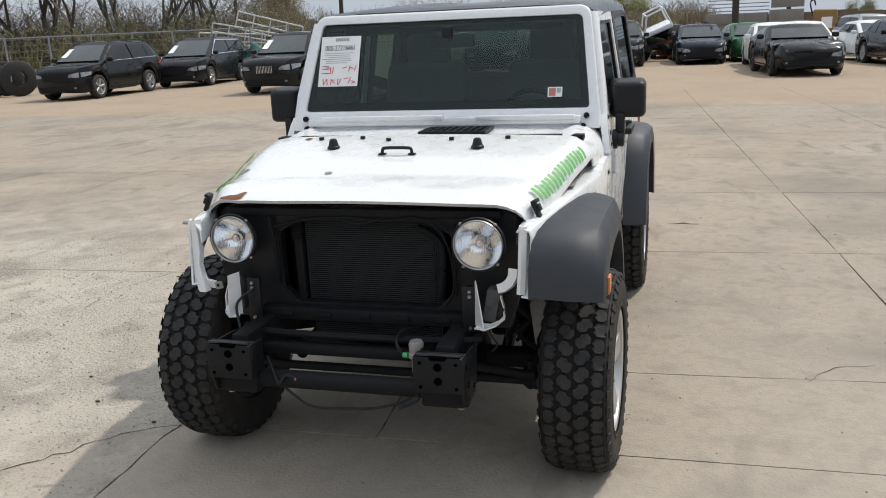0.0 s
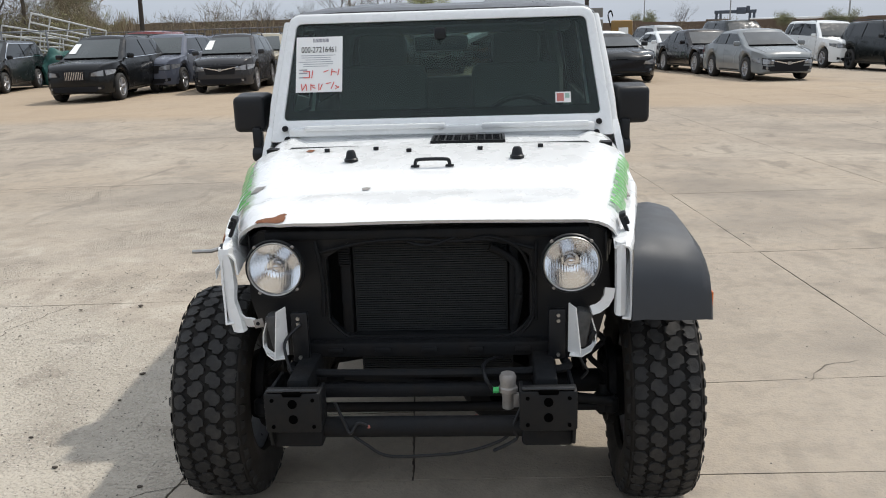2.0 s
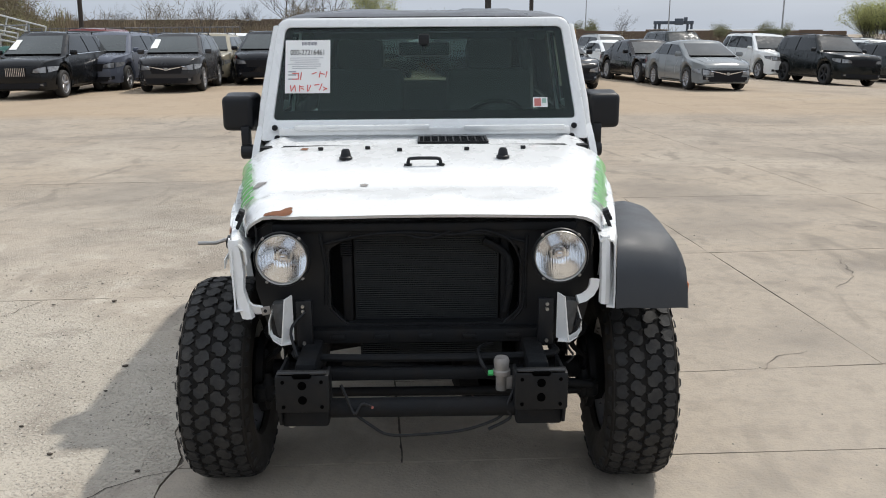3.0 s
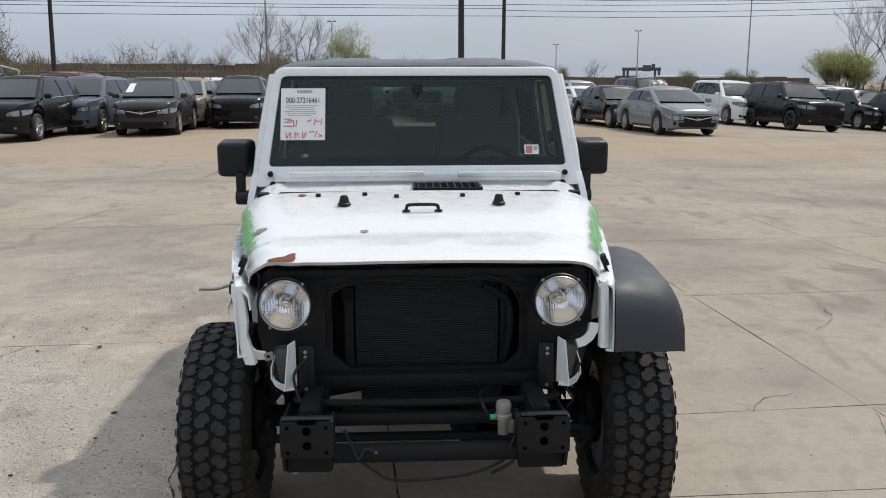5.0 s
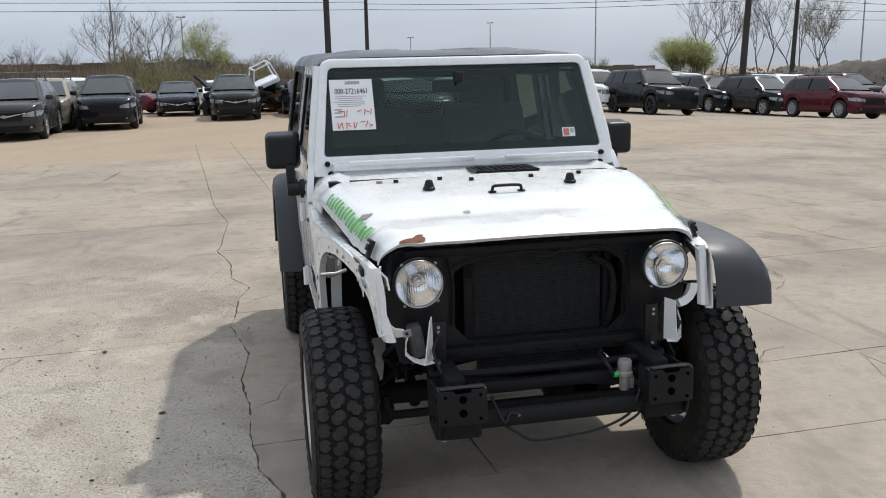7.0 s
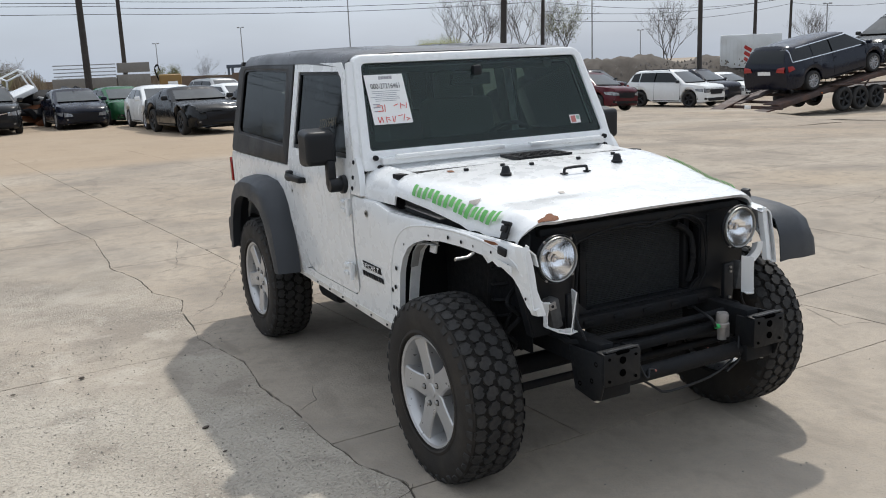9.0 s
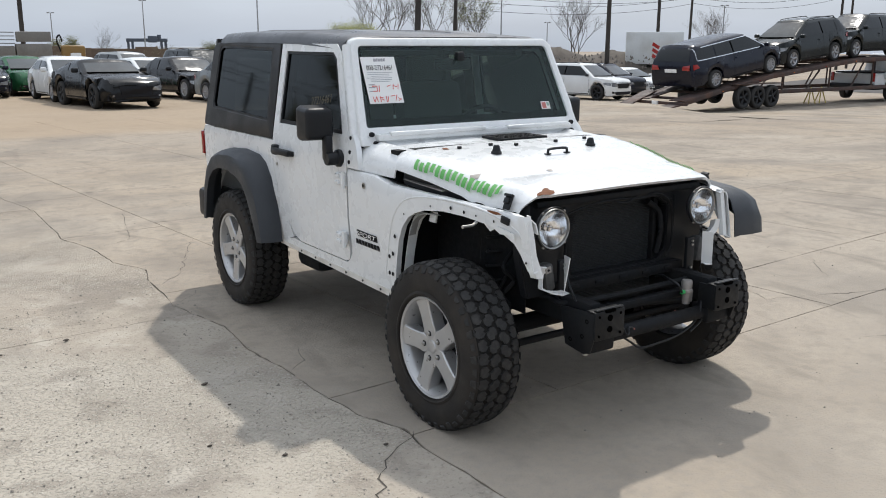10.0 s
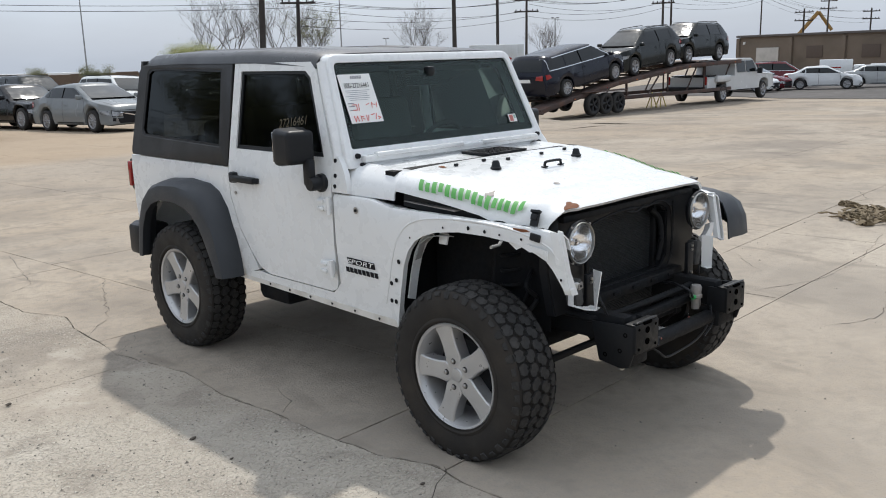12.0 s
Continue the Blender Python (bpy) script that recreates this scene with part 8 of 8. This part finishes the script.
# rusty wall of stacked panels behind the brush
wall = thing("wall_far", label="long low rusty panel wall beyond the yard", category="wall", kind="structure")
for i in range(44):
    az = -29.3 + i * 1.265
    x, y = polar(az, 84)
    h = (3.0 if az < -3 else 1.95) + 0.25 * noise.noise((i * 0.7, 0, 0))
    ob = part("panel", box((1.93, 0.15, h), (0, 0, h / 2), 0.03), RUSTWALL, wall, smooth=False)
    ob.matrix_basis = pose(x, y, dip(x, y), 0, 0, -az)
# pale roof line of a long shed and of rail cars
shed = thing("long_shed", label="long low shed with a pale flat roof, far off", category="shed")
x, y = polar(19.6, 112)
b = box((11, 3, 2.0), (0, 0, 1.0), 0.03)
part("wall", b, RUSTWALL, shed)
part("roof", box((11.4, 3.4, 0.25), (0, 0, 2.12), 0.03), WHITE, shed)
shed.matrix_world = pose(x, y, dip(x, y), 0, 0, -18.16)


def mound(az0, az1, dist, h, seed, label, mat=DIRT, deep=10):
    rows = []
    n = 110
    for i in range(n + 1):
        az = lerp(az0, az1, i / n)
        edge = min(1, 4 * i / n, 4 * (n - i) / n)
        row = []
        for j in range(20):
            t = j / 19
            x, y = polar(az, dist + deep * t)
            z = h * edge * math.sin(math.pi * min(1, t * 1.3)) ** 0.8 if t * 1.3 < 1 else 0
            z = max(0, z) * (0.75 + 0.5 * noise.noise((x * 0.25, y * 0.25, seed))) + (0.28 * noise.noise((x * 1.1, y * 1.1, seed)) + 0.16 * noise.noise((x * 2.9, y * 2.9, seed))) * edge
            row.append((x, y, dip(x, y) + z - 0.03))
        rows.append(row)
    return tagged(part("dirt_mound", sheet(rows), mat), label, "mound", kind="structure")


RUBBLEDIRT = material("grey_dirt", (0.105, 0.088, 0.072), 0.95, grain=0.5, grain_scale=4, stain=0.8, stain_scale=0.7, stain_color=(0.065, 0.055, 0.045), bump=0.8, bump_scale=6)
mound(-8.75, 2.95, 70, 3.4, 1, "dark earth mound with scrub", material("dark_earth", (0.055, 0.048, 0.038), 0.95, grain=0.4, grain_scale=3, stain=0.6, stain_scale=0.5, stain_color=(0.08, 0.07, 0.04), bump=0.5, bump_scale=5), 14)
brush(-8.75, 2.95, 70, 2.4, 4.4, 900, 6, "thin scrub over a dark mound", DRYBRUSH, 6, 0.9)
mound(28.78, 48.64, 60, 2.5, 2, "grey-brown heap of dirt and rubble", RUBBLEDIRT, 12)
# rubble on the heap
rr = random.Random(31)
rv, rf = [], []
for _ in range(700):
    x, y = polar(rr.uniform(30.73, 47.19), 61 + rr.uniform(0, 3.5))
    sz = rr.uniform(0.04, 0.13)
    z = dip(x, y) + 0.45 + rr.uniform(0, 1.3)
    o = len(rv)
    for q in range(4):
        rv.append((x + sz * math.cos(q * 1.57 + sz * 9) * rr.uniform(0.6, 1.3), y + sz * math.sin(q * 1.57 + sz * 9) * rr.uniform(0.6, 1.3), z - 0.1))
    rv.append((x + rr.uniform(-0.1, 0.1), y, z + sz * 0.7))
    rf += [(o + q, o + (q + 1) % 4, o + 4) for q in range(4)]
me = bpy.data.meshes.new("rubble")
me.from_pydata(rv, [], rf)
me.materials.append(material("rubble", (0.18, 0.16, 0.14), 0.95, grain=0.5, grain_scale=2, stain=0.8, stain_scale=0.6, stain_color=(0.10, 0.085, 0.07)))
tagged(new("rubble", me), "broken concrete and rubble on a dirt heap", "rubble", kind="stuff")

# ---- poles, lamps and wires ----
WIRE_ENDS = {}


def utility_pole(az, dist, h, arms, name, lean=0.0, thick=0.15, label="weathered wooden utility pole"):
    x, y = polar(az, dist)
    p = thing("utility_pole", (x, y, dip(x, y)), -az, label, "pole", "utility poles")
    top_x = h * math.tan(radians(lean))
    part("pole", tube([(0, 0, -0.05), (top_x / 2, 0, h / 2), (top_x, 0, h)], thick, 10, taper=thick * 0.72), POLEWOOD, p)
    for k in range(arms):
        z = h - 0.5 - 1.1 * k
        part("crossarm", box((2.4, 0.12, 0.14), (top_x * z / h, -0.16, z), 0.01), POLEWOOD, p)
        for q in (-1.05, -0.6, 0.6, 1.05):
            part("insulator", lathe([(0, 0.0), (0, 0.045), (0.07, 0.06), (0.16, 0.03), (0.16, 0.0)], "Z", 8, (top_x * z / h + q, -0.16, z + 0.07)), BLACK, p)
    WIRE_ENDS[name] = Vector((x, y, h + dip(x, y)))


def lamp_post(az, dist, h, label="tall steel lamp post with twin heads"):
    x, y = polar(az, dist)
    p = thing("lamp_post", (x, y, dip(x, y)), -az, label, "lamp post", "lamp posts")
    part("mast", tube([(0, 0, -0.05), (0, 0, h)], 0.11, 8, taper=0.06), GALV, p)
    part("head_bar", box((0.55, 0.08, 0.08), (0, 0, h), 0.01), GALV, p)
    for q in (-0.34, 0.34):
        part("lamp_head", box((0.36, 0.3, 0.18), (q, 0, h + 0.04), 0.03), GALV, p)


utility_pole(5.1, 45.5, 10.9, 0, "a", 0.0, 0.17, "thick bare wooden pole")
utility_pole(7.55, 56.5, 7.9, 1, "b", 0.3, 0.15)
utility_pole(-20.04, 60, 6.6, 0, "c", 1.2, 0.17, "short dark wooden pole")
utility_pole(30.95, 50.7, 11.4, 0, "d", 2.0, 0.20, "thick bare wooden pole, slightly leaning")
utility_pole(33.75, 62.5, 6.9, 1, "e", 1.5, 0.17)
utility_pole(43.3, 48.5, 7.2, 0, "f", 0.0, 0.14, "thick bare wooden pole")
utility_pole(46.9, 73.3, 8.8, 0, "g", 0.0, 0.15, "thick bare wooden pole")
utility_pole(49.0, 89.3, 8.4, 2, "h", 0.5)
utility_pole(57.65, 98, 9.2, 2, "i", 0.0)
utility_pole(58.25, 109, 10.4, 1, "j", 0.0)
utility_pole(63.85, 172, 14.2, 2, "k", 0.0)
utility_pole(66.1, 130, 8.4, 2, "l", 0.0)
utility_pole(67.5, 150, 10.8, 2, "m", 0.0)
utility_pole(69.8, 150, 9.0, 2, "n", 0.0)
utility_pole(-61.2, 80, 10.2, 1, "z", 0.0)
for az, d, h in ((-7.78, 92, 13), (-3.78, 110, 8.5), (15.40, 140, 9.0), (22.03, 116, 12.2), (10.32, 150, 7.4), (37.42, 115, 12.0), (40.52, 150, 6.6), (51.16, 120, 7.6), (-24.55, 95, 9.0)):
    lamp_post(az, d, h)


def wire(a, b, sag, k):
    p0, p1 = WIRE_ENDS[a].copy(), WIRE_ENDS[b].copy()
    p0.z, p1.z = p0.z + k[0], p1.z + k[1]
    side = Vector((p1.y - p0.y, p0.x - p1.x, 0)).normalized() * k[2]
    pts = [p0.lerp(p1, t / 24) + side + Vector((0, 0, -sag * 4 * (t / 24) * (1 - t / 24))) for t in range(25)]
    ob = part("power_line", tube(pts, 0.015, 4), INK, smooth=False)
    return tagged(ob, "sagging black power line between poles", "power line", "power lines")


for k in ((-3.5, -1.15, -0.6), (-3.8, -1.7, -0.3), (-4.1, -1.9, 0.2), (-4.5, -2.35, 0.1)):
    wire("z", "b", 0.25, k)
for k in ((-1.05, 0.2, -0.9), (-1.3, -0.05, 0.4), (-1.7, -0.1, 0.9), (-2.0, -0.5, 0.0), (-2.35, -0.8, 0.1)):
    wire("b", "e", 0.25, k)
for k in ((-0.4, -0.4, -1.0), (-0.4, -0.4, 0.2), (-0.4, -0.4, 1.0), (-0.9, -1.5, 0.6), (-1.4, -1.5, -0.4), (-2.0, -2.1, 0.0)):
    wire("e", "h", 0.7, k)
    wire("h", "i", 0.8, k)
    wire("i", "k", 0.8, k)
    wire("k", "n", 1.2, k)

# gantry crane far off
gantry = thing("gantry_crane", label="blue-grey rail-yard gantry crane on the skyline", category="crane")
GB = material("crane_blue_grey", (0.06, 0.075, 0.10), 0.6, stain=0.3, stain_scale=0.5)
for q in (-3.2, 3.2):
    for w in (-1, 1):
        part("leg", box((0.5, 0.4, 3.6), (q + 0.4 * w, 0, 1.8), 0.02), GB, gantry)
part("bridge", box((8.0, 0.8, 0.55), (0, 0, 3.55), 0.03), GB, gantry)
part("trolley", box((1.8, 1.4, 1.1), (1.1, 0, 3.7), 0.1), GB, gantry)
part("cab", box((0.7, 0.9, 0.9), (2.4, 0, 4.0), 0.05), GB, gantry)
gantry.matrix_world = pose(*polar(15.62, 165), dip(*polar(15.62, 165)), 0, 0, -15.4) @ Matrix.Diagonal((0.86, 1.0, 1.03, 1.0))

# concrete beams stacked with loose grating on top
stack = thing("concrete_beam_stack", label="stack of long grey concrete beams with steel grating on top", category="concrete beams")
BEAM = material("grey_beam", (0.25, 0.235, 0.21), 0.9, grain=0.4, grain_scale=10, stain=0.6, stain_scale=1.2, stain_color=(0.16, 0.145, 0.125), vary=0.5, bump=0.2)
for w, dx, z, h, d in ((7.2, 0, 0.3, 0.6, 0), (6.6, -0.2, 0.9, 0.55, 0.1), (4.3, -1.2, 1.46, 0.5, 0), (2.3, 2.2, 1.50, 0.6, 0.05), (2.2, 2.25, 2.08, 0.5, 0.1)):
    part("beam", box((w, 1.2, h - 0.06), (dx, d, z), 0.03), BEAM, stack)
for k in range(4):
    gb = bmesh.new()
    for q in range(12):
        tube([(-3.2 + 0.36 * q, -0.4, 1.78 + 0.16 * k), (-3.0 + 0.36 * q, 0.4, 1.80 + 0.16 * k)], 0.018, 4, gb)
    for w in (-0.4, 0.0, 0.4):
        tube([(-3.2, w, 1.79 + 0.16 * k), (1.0, w, 1.79 + 0.16 * k)], 0.022, 4, gb)
    part("grating", gb, GALV, stack)
stack.matrix_world = pose(4.09, 45.56, dip(4.09, 45.56), 0, 0, -6) @ Matrix.Diagonal((0.70, 1, 1.12, 1))
machine = thing("yellow_machine", label="yellow compact work machine with a white panel", category="machine")
YEL = material("machine_yellow", (0.24, 0.135, 0.03), 0.5, stain=0.5, stain_scale=2, stain_color=(0.2, 0.13, 0.05))
part("body", box((1.8, 1.4, 1.5), (0, 0, 1.25), 0.12), YEL, machine)
part("panel", box((0.8, 0.04, 0.55), (0.15, -0.72, 1.35), 0.02), PAPER, machine)
part("track", box((2.0, 1.6, 0.5), (0, 0, 0.25), 0.15), INK, machine)
part("boom", tube(curve_points([(-0.9, 0, 1.7), (-1.15, 0, 2.3), (-0.9, 0, 2.5), (-0.75, 0, 2.2)], 4), 0.06, 6), INK, machine)
machine.matrix_world = pose(7.39, 45.09, dip(7.39, 45.09), 0, 0, -8) @ Matrix.Diagonal((0.62, 0.8, 0.98, 1))
# white box trailer
cont = thing("box_trailer", label="white corrugated box trailer behind the parked cars", category="trailer")
cb = box((3.9, 2.5, 2.2), (0, 0, 2.1), 0.03)
part("box", cb, material("trailer_white", (0.62, 0.64, 0.64), 0.5, stain=0.4, stain_scale=0.9, stain_color=(0.35, 0.33, 0.30)), cont)
for k in range(16):
    part("rib", box((0.05, 0.05, 2.1), (-1.82 + 0.243 * k, -1.27, 2.1), 0.005), MATS["trailer_white"], cont)
for q in (-1.3, 1.2):
    part("wheel", lathe([(-1.2, 0.0), (-1.2, 0.48), (-0.9, 0.5), (0.9, 0.5), (1.2, 0.48), (1.2, 0)], "Y", 16, (q, 0, 0.5)), RUBBER, cont)
part("chassis", box((3.7, 1.1, 0.5), (0, 0, 0.78), 0.02), CHASSIS, cont)
cont.matrix_world = pose(*polar(46.61, 64), dip(*polar(46.61, 64)), 0, 0, -48.7)
# brick building with a roll door, and an excavator boom behind it
hall = thing("industrial_building", label="low brown brick industrial building with a roll door", category="building")
BRICK = material("brown_brick", (0.16, 0.125, 0.095), 0.9, grain=0.4, grain_scale=14, stain=0.7, stain_scale=0.35, stain_color=(0.10, 0.08, 0.06), bump=0.3, bump_scale=30)
part("wall", box((60, 14, 4.5), (30, 7, 2.15), 0.05), BRICK, hall)
part("side_wall_pier", box((0.5, 0.6, 4.4), (-0.1, 0.1, 2.1), 0.05), BRICK, hall)
for k in range(1, 9):
    part("wall_pier", box((0.5, 0.3, 4.3), (7.2 * k + 0.9, -0.1, 2.05), 0.03), BRICK, hall)
part("roof", box((60.6, 14.6, 0.25), (30, 7, 4.5), 0.05), material("roof_trim", (0.10, 0.09, 0.085), 0.8, stain=0.3), hall)
part("roll_door", box((3.4, 0.12, 3.2), (4.6, -0.06, 1.55), 0.02), material("pale_door", (0.46, 0.43, 0.39), 0.7, stain=0.4, stain_scale=0.8), hall)
for k in range(4):
    part("blocked_window", box((2.2, 0.08, 1.3), (11.4 + 7.2 * k, -0.03, 2.6), 0.02), material("dark_brick", (0.10, 0.075, 0.06), 0.9, grain=0.4, grain_scale=14), hall)
part("wall_light", box((0.2, 0.2, 0.3), (0.9, -0.1, 3.7), 0.03), PAPER, hall)
hall.matrix_world = pose(97.5, 48.5, dip(97.5, 48.5), 0, 0, -110.4)
exc = thing("excavator", label="orange excavator boom showing over a roof", category="excavator")
part("boom", tube([(-3.2, 0, 5.0), (0.2, 0, 9.2)], 0.34, 6), YEL, exc)
part("stick", tube([(0.2, 0, 9.2), (2.4, 0, 6.2)], 0.30, 6), YEL, exc)
part("tracks", box((5, 3, 1.2), (-3.6, 0, 0.6), 0.2), INK, exc)
part("house", box((3.4, 2.8, 4.2), (-3.4, 0, 3.2), 0.2), YEL, exc)
exc.matrix_world = pose(*polar(66.93, 160), dip(*polar(66.93, 160)), 0, 0, -60)
van = thing("box_truck", label="white box truck parked before the building", category="truck")
part("box", box((4.6, 2.2, 2.4), (0, 0, 1.9), 0.05), WHITE, van)
part("stripe", box((2.6, 0.02, 0.2), (-0.6, -1.115, 1.9), 0.0), REDLENS, van)
part("cab", box((1.7, 2.1, 1.9), (3.3, 0, 1.35), 0.25), WHITE, van)
part("cab_window", box((0.8, 2.14, 0.6), (3.6, 0, 1.75), 0.05), CARGLASS, van)
for q in (-1.4, 3.2):
    part("wheel", lathe([(-1.08, 0.0), (-1.08, 0.42), (1.08, 0.42), (1.08, 0.0)], "Y", 16, (q, 0, 0.42)), RUBBER, van)
van.matrix_world = pose(*polar(67.67, 82), dip(*polar(67.67, 82)), 0, 0, -66) @ Matrix.Scale(0.56, 4)
copy_thing(van, pose(*polar(70.27, 80), dip(*polar(70.27, 80)), 0, 0, -72) @ Matrix.Scale(0.78, 4))

# pieces of scrap: fence, racks, tyres, tarpaulin, chain
fence = thing("chain_link_fence", label="old chain-link fence with steel posts before a thicket", category="fence", kind="structure")
prev = None
for i in range(13):
    x, y = polar(-51.15 + 2.4 * i, 37.5)
    g = dip(x, y)
    part("post", tube([(x, y, g), (x, y, g + 2.1)], 0.04, 6), GALV, fence)
    if prev:
        part("rail", tube([(*prev, g + 2.05), (x, y, g + 2.05)], 0.025, 5), GALV, fence)
        wm = bmesh.new()
        for k in range(9):
            z = g + 0.15 + 0.23 * k
            tube([(*prev, z), (x, y, z)], 0.006, 3, wm)
        part("mesh", wm, GALV, fence)
    prev = (x, y)
rack = thing("steel_rack", label="white steel racks leaning in a heap", category="rack")
for k, (dx, dz, tl) in enumerate(((0, 0.2, 12), (1.0, 0.55, 16), (-0.6, 0.0, 4))):
    rb = bmesh.new()
    for z in (0.0, 0.35, 0.7):
        tube([(-1.4, 0.3 * k, z), (1.4, 0.3 * k, z)], 0.035, 5, rb)
    for q in (-1.4, -0.7, 0, 0.7, 1.4):
        tube([(q, 0.3 * k, 0), (q, 0.3 * k, 0.7)], 0.03, 5, rb)
    bmesh.ops.transform(rb, matrix=pose(dx, 0, 1.15 + dz, 0, tl, 0), verts=rb.verts[:])
    part("frame", rb, material("rack_white", (0.6, 0.6, 0.57), 0.6, stain=0.4, stain_scale=3), rack)
part("stand", box((3.0, 1.0, 1.2), (0, 0.4, 0.6), 0.02), material("crate_grey", (0.12, 0.11, 0.10), 0.8, stain=0.5), rack)
rack.matrix_world = pose(-17.32, 31.59, dip(-17.32, 31.59), 0, 0, 20)
for k in range(2):
    fr = thing("steel_fence_panel", label="rusty steel fence panels stood behind cars", category="fence panel", group="fence panels")
    old_steel = material("old_steel", (0.17, 0.16, 0.15), 0.7, stain=0.5)
    for q in range(16):
        part("bar", tube([(-2.4 + 0.32 * q, 0, 0), (-2.4 + 0.32 * q, 0, 2.0)], 0.03, 5), old_steel, fr)
    for z in (0.4, 1.2, 1.95):
        part("rail", tube([(-2.4, 0, z), (2.4, 0, z)], 0.03, 5), old_steel, fr)
    fr.matrix_world = pose(-15.76 + 5.2 * k, 36.03, dip(-15.76 + 5.2 * k, 36.03), 0, 0, 14)
tarp = bmesh.new()
bmesh.ops.create_icosphere(tarp, subdivisions=4, radius=1.0)
for v in tarp.verts:
    v.co = Vector((v.co.x * 0.65, v.co.y * 0.5, max(-0.5, v.co.z) * 0.6)) * (1 + 0.35 * noise.noise(v.co * 2.3))
tp = part("tarpaulin", tarp, material("teal_tarp", (0.02, 0.10, 0.085), 0.6, stain=0.4, stain_scale=4, bump=0.6, bump_scale=5))
tp.location = (-15.97, 30.26, 0.18)
tp.scale = (1.3, 1.3, 1.35)
tagged(tp, "crumpled teal tarpaulin over a low pile", "tarpaulin")
for x, y, turn in ((-21.70, 23.12, 52), (-22.55, 22.65, 40), (-22.83, 23.74, 48), (-23.73, 23.27, 60)):
    ty = lathe([(0.0, 0.32), (0.0, 0.62), (0.06, 0.70), (0.14, 0.72), (0.32, 0.72), (0.40, 0.70), (0.46, 0.62), (0.46, 0.32), (0.34, 0.34), (0.12, 0.34), (0.0, 0.32)], "Y", 28)
    ob = part("scrap_tyre", ty, RUBBER)
    ob.matrix_world = pose(x, y, 0.62 + dip(x, y), 0, 0, turn) @ Matrix.Scale(0.87, 4)
    tagged(ob, "big worn black tyre stood on edge in a row", "tyre", "scrap tyres")
# scrap pile with a white shell on it
pile = thing("scrap_heap", label="heap of crushed car scrap", category="scrap", kind="stuff")
rp = random.Random(5)
for k in range(40):
    c = (rp.uniform(-2.6, 2.6), rp.uniform(-1, 1), rp.uniform(0.2, 1.3))
    sb = box((rp.uniform(0.3, 1.4), rp.uniform(0.2, 0.8), rp.uniform(0.1, 0.5)), (0, 0, 0), 0.03)
    bmesh.ops.subdivide_edges(sb, edges=sb.edges[:], cuts=1)
    for v in sb.verts:
        v.co += Vector((1, 1, 1)) * 0.12 * noise.noise(v.co * 3 + Vector((k, 0, 0)))
    bmesh.ops.transform(sb, matrix=pose(*c, rp.uniform(-40, 40), rp.uniform(-40, 40), rp.uniform(0, 180)), verts=sb.verts[:])
    part("scrap_piece", sb, (CHASSIS, RUST, STEEL, CHASSIS, BLACK)[k % 5], pile)
pile.matrix_world = pose(-0.29, 35.35, dip(-0.29, 35.35))
shell = thing("wrecked_cab", label="white crushed cab shell tipped on top of scrap", category="wrecked car")
for a, b_ in (((-0.8, 0, 0.0), (-0.35, 0, 0.95)), ((-0.35, 0, 0.95), (0.7, 0, 1.0)), ((0.7, 0, 1.0), (0.85, 0, 0.0)), ((-0.8, 1.3, 0.0), (-0.35, 1.2, 0.95)), ((-0.35, 1.2, 0.95), (0.7, 1.2, 1.0)), ((0.7, 1.2, 1.0), (0.85, 1.3, 0.0)), ((-0.35, 0, 0.95), (-0.35, 1.2, 0.95)), ((0.7, 0, 1.0), (0.7, 1.2, 1.0))):
    part("pillar", tube([a, b_], 0.055, 6), WHITE, shell)
part("floor_pan", box((1.8, 1.4, 0.3), (0, 0.65, -0.1), 0.08), WHITE, shell)
shell.matrix_world = pose(-0.29, 35.25, 0.93, 8, -22, 10) @ Matrix.Scale(0.7, 4)
# chain and cloth by the edge of the yard
ch = bmesh.new()
rp = random.Random(3)
for k in range(60):
    t = k / 59
    c = Vector((5.22 + 1.0 * t + 0.12 * math.sin(9 * t), 0.44 + 0.62 * t + 0.13 * math.sin(14 * t + 1), 0.03 + 0.03 * (k % 2) + 0.03 * rp.random()))
    c.z *= 0.6
    ring = [c + Euler((rp.uniform(0, 3), rp.uniform(-0.6, 0.6), rp.uniform(0, 3))).to_matrix() @ Vector((0.065 * math.cos(q), 0.038 * math.sin(q), 0)) for q in (0.7 * j for j in range(10))]
    tube([Vector((p.x + 0.10, p.y, max(0.012, 0.55 * p.z) + dip(p.x, p.y))) for p in ring], 0.014, 6, ch)
for k in range(30):
    a0, c = rp.uniform(0, 6.3), Vector((5.72 + rp.uniform(-0.4, 0.5), 0.72 + rp.uniform(-0.25, 0.28), 0.0))
    way = [c + Vector((math.cos(a0), math.sin(a0), 0)) * 0.09 * q + Vector((0, 0, 0.03 * math.sin(q * 1.3) ** 2 + 0.01 * rp.random())) for q in range(-2, 3)]
    sheet([(p + Vector((0, -0.018, 0)), p + Vector((0, 0.018, 0.006))) for p in way], 0.006, ch)
tagged(part("chain_heap", ch, material("tan_rope", (0.16, 0.12, 0.07), 0.9, stain=0.5, stain_scale=20)), "tangled brown chain and straps on the concrete", "chain", kind="stuff")

# an unseen dark wall, added behind the camera to darken reflections in paint and glass
unseen_wall = thing("wall_back", label="unseen dark rusty wall added behind the camera to darken reflections", category="wall", kind="structure")
for i in range(30):
    ob = part("panel", box((4.0, 0.2, 3.4), (0, 0, 1.7), 0.03), RUSTWALL, unseen_wall, smooth=False)
    ob.matrix_basis = pose(-60 + 4.02 * i, -22, 0)
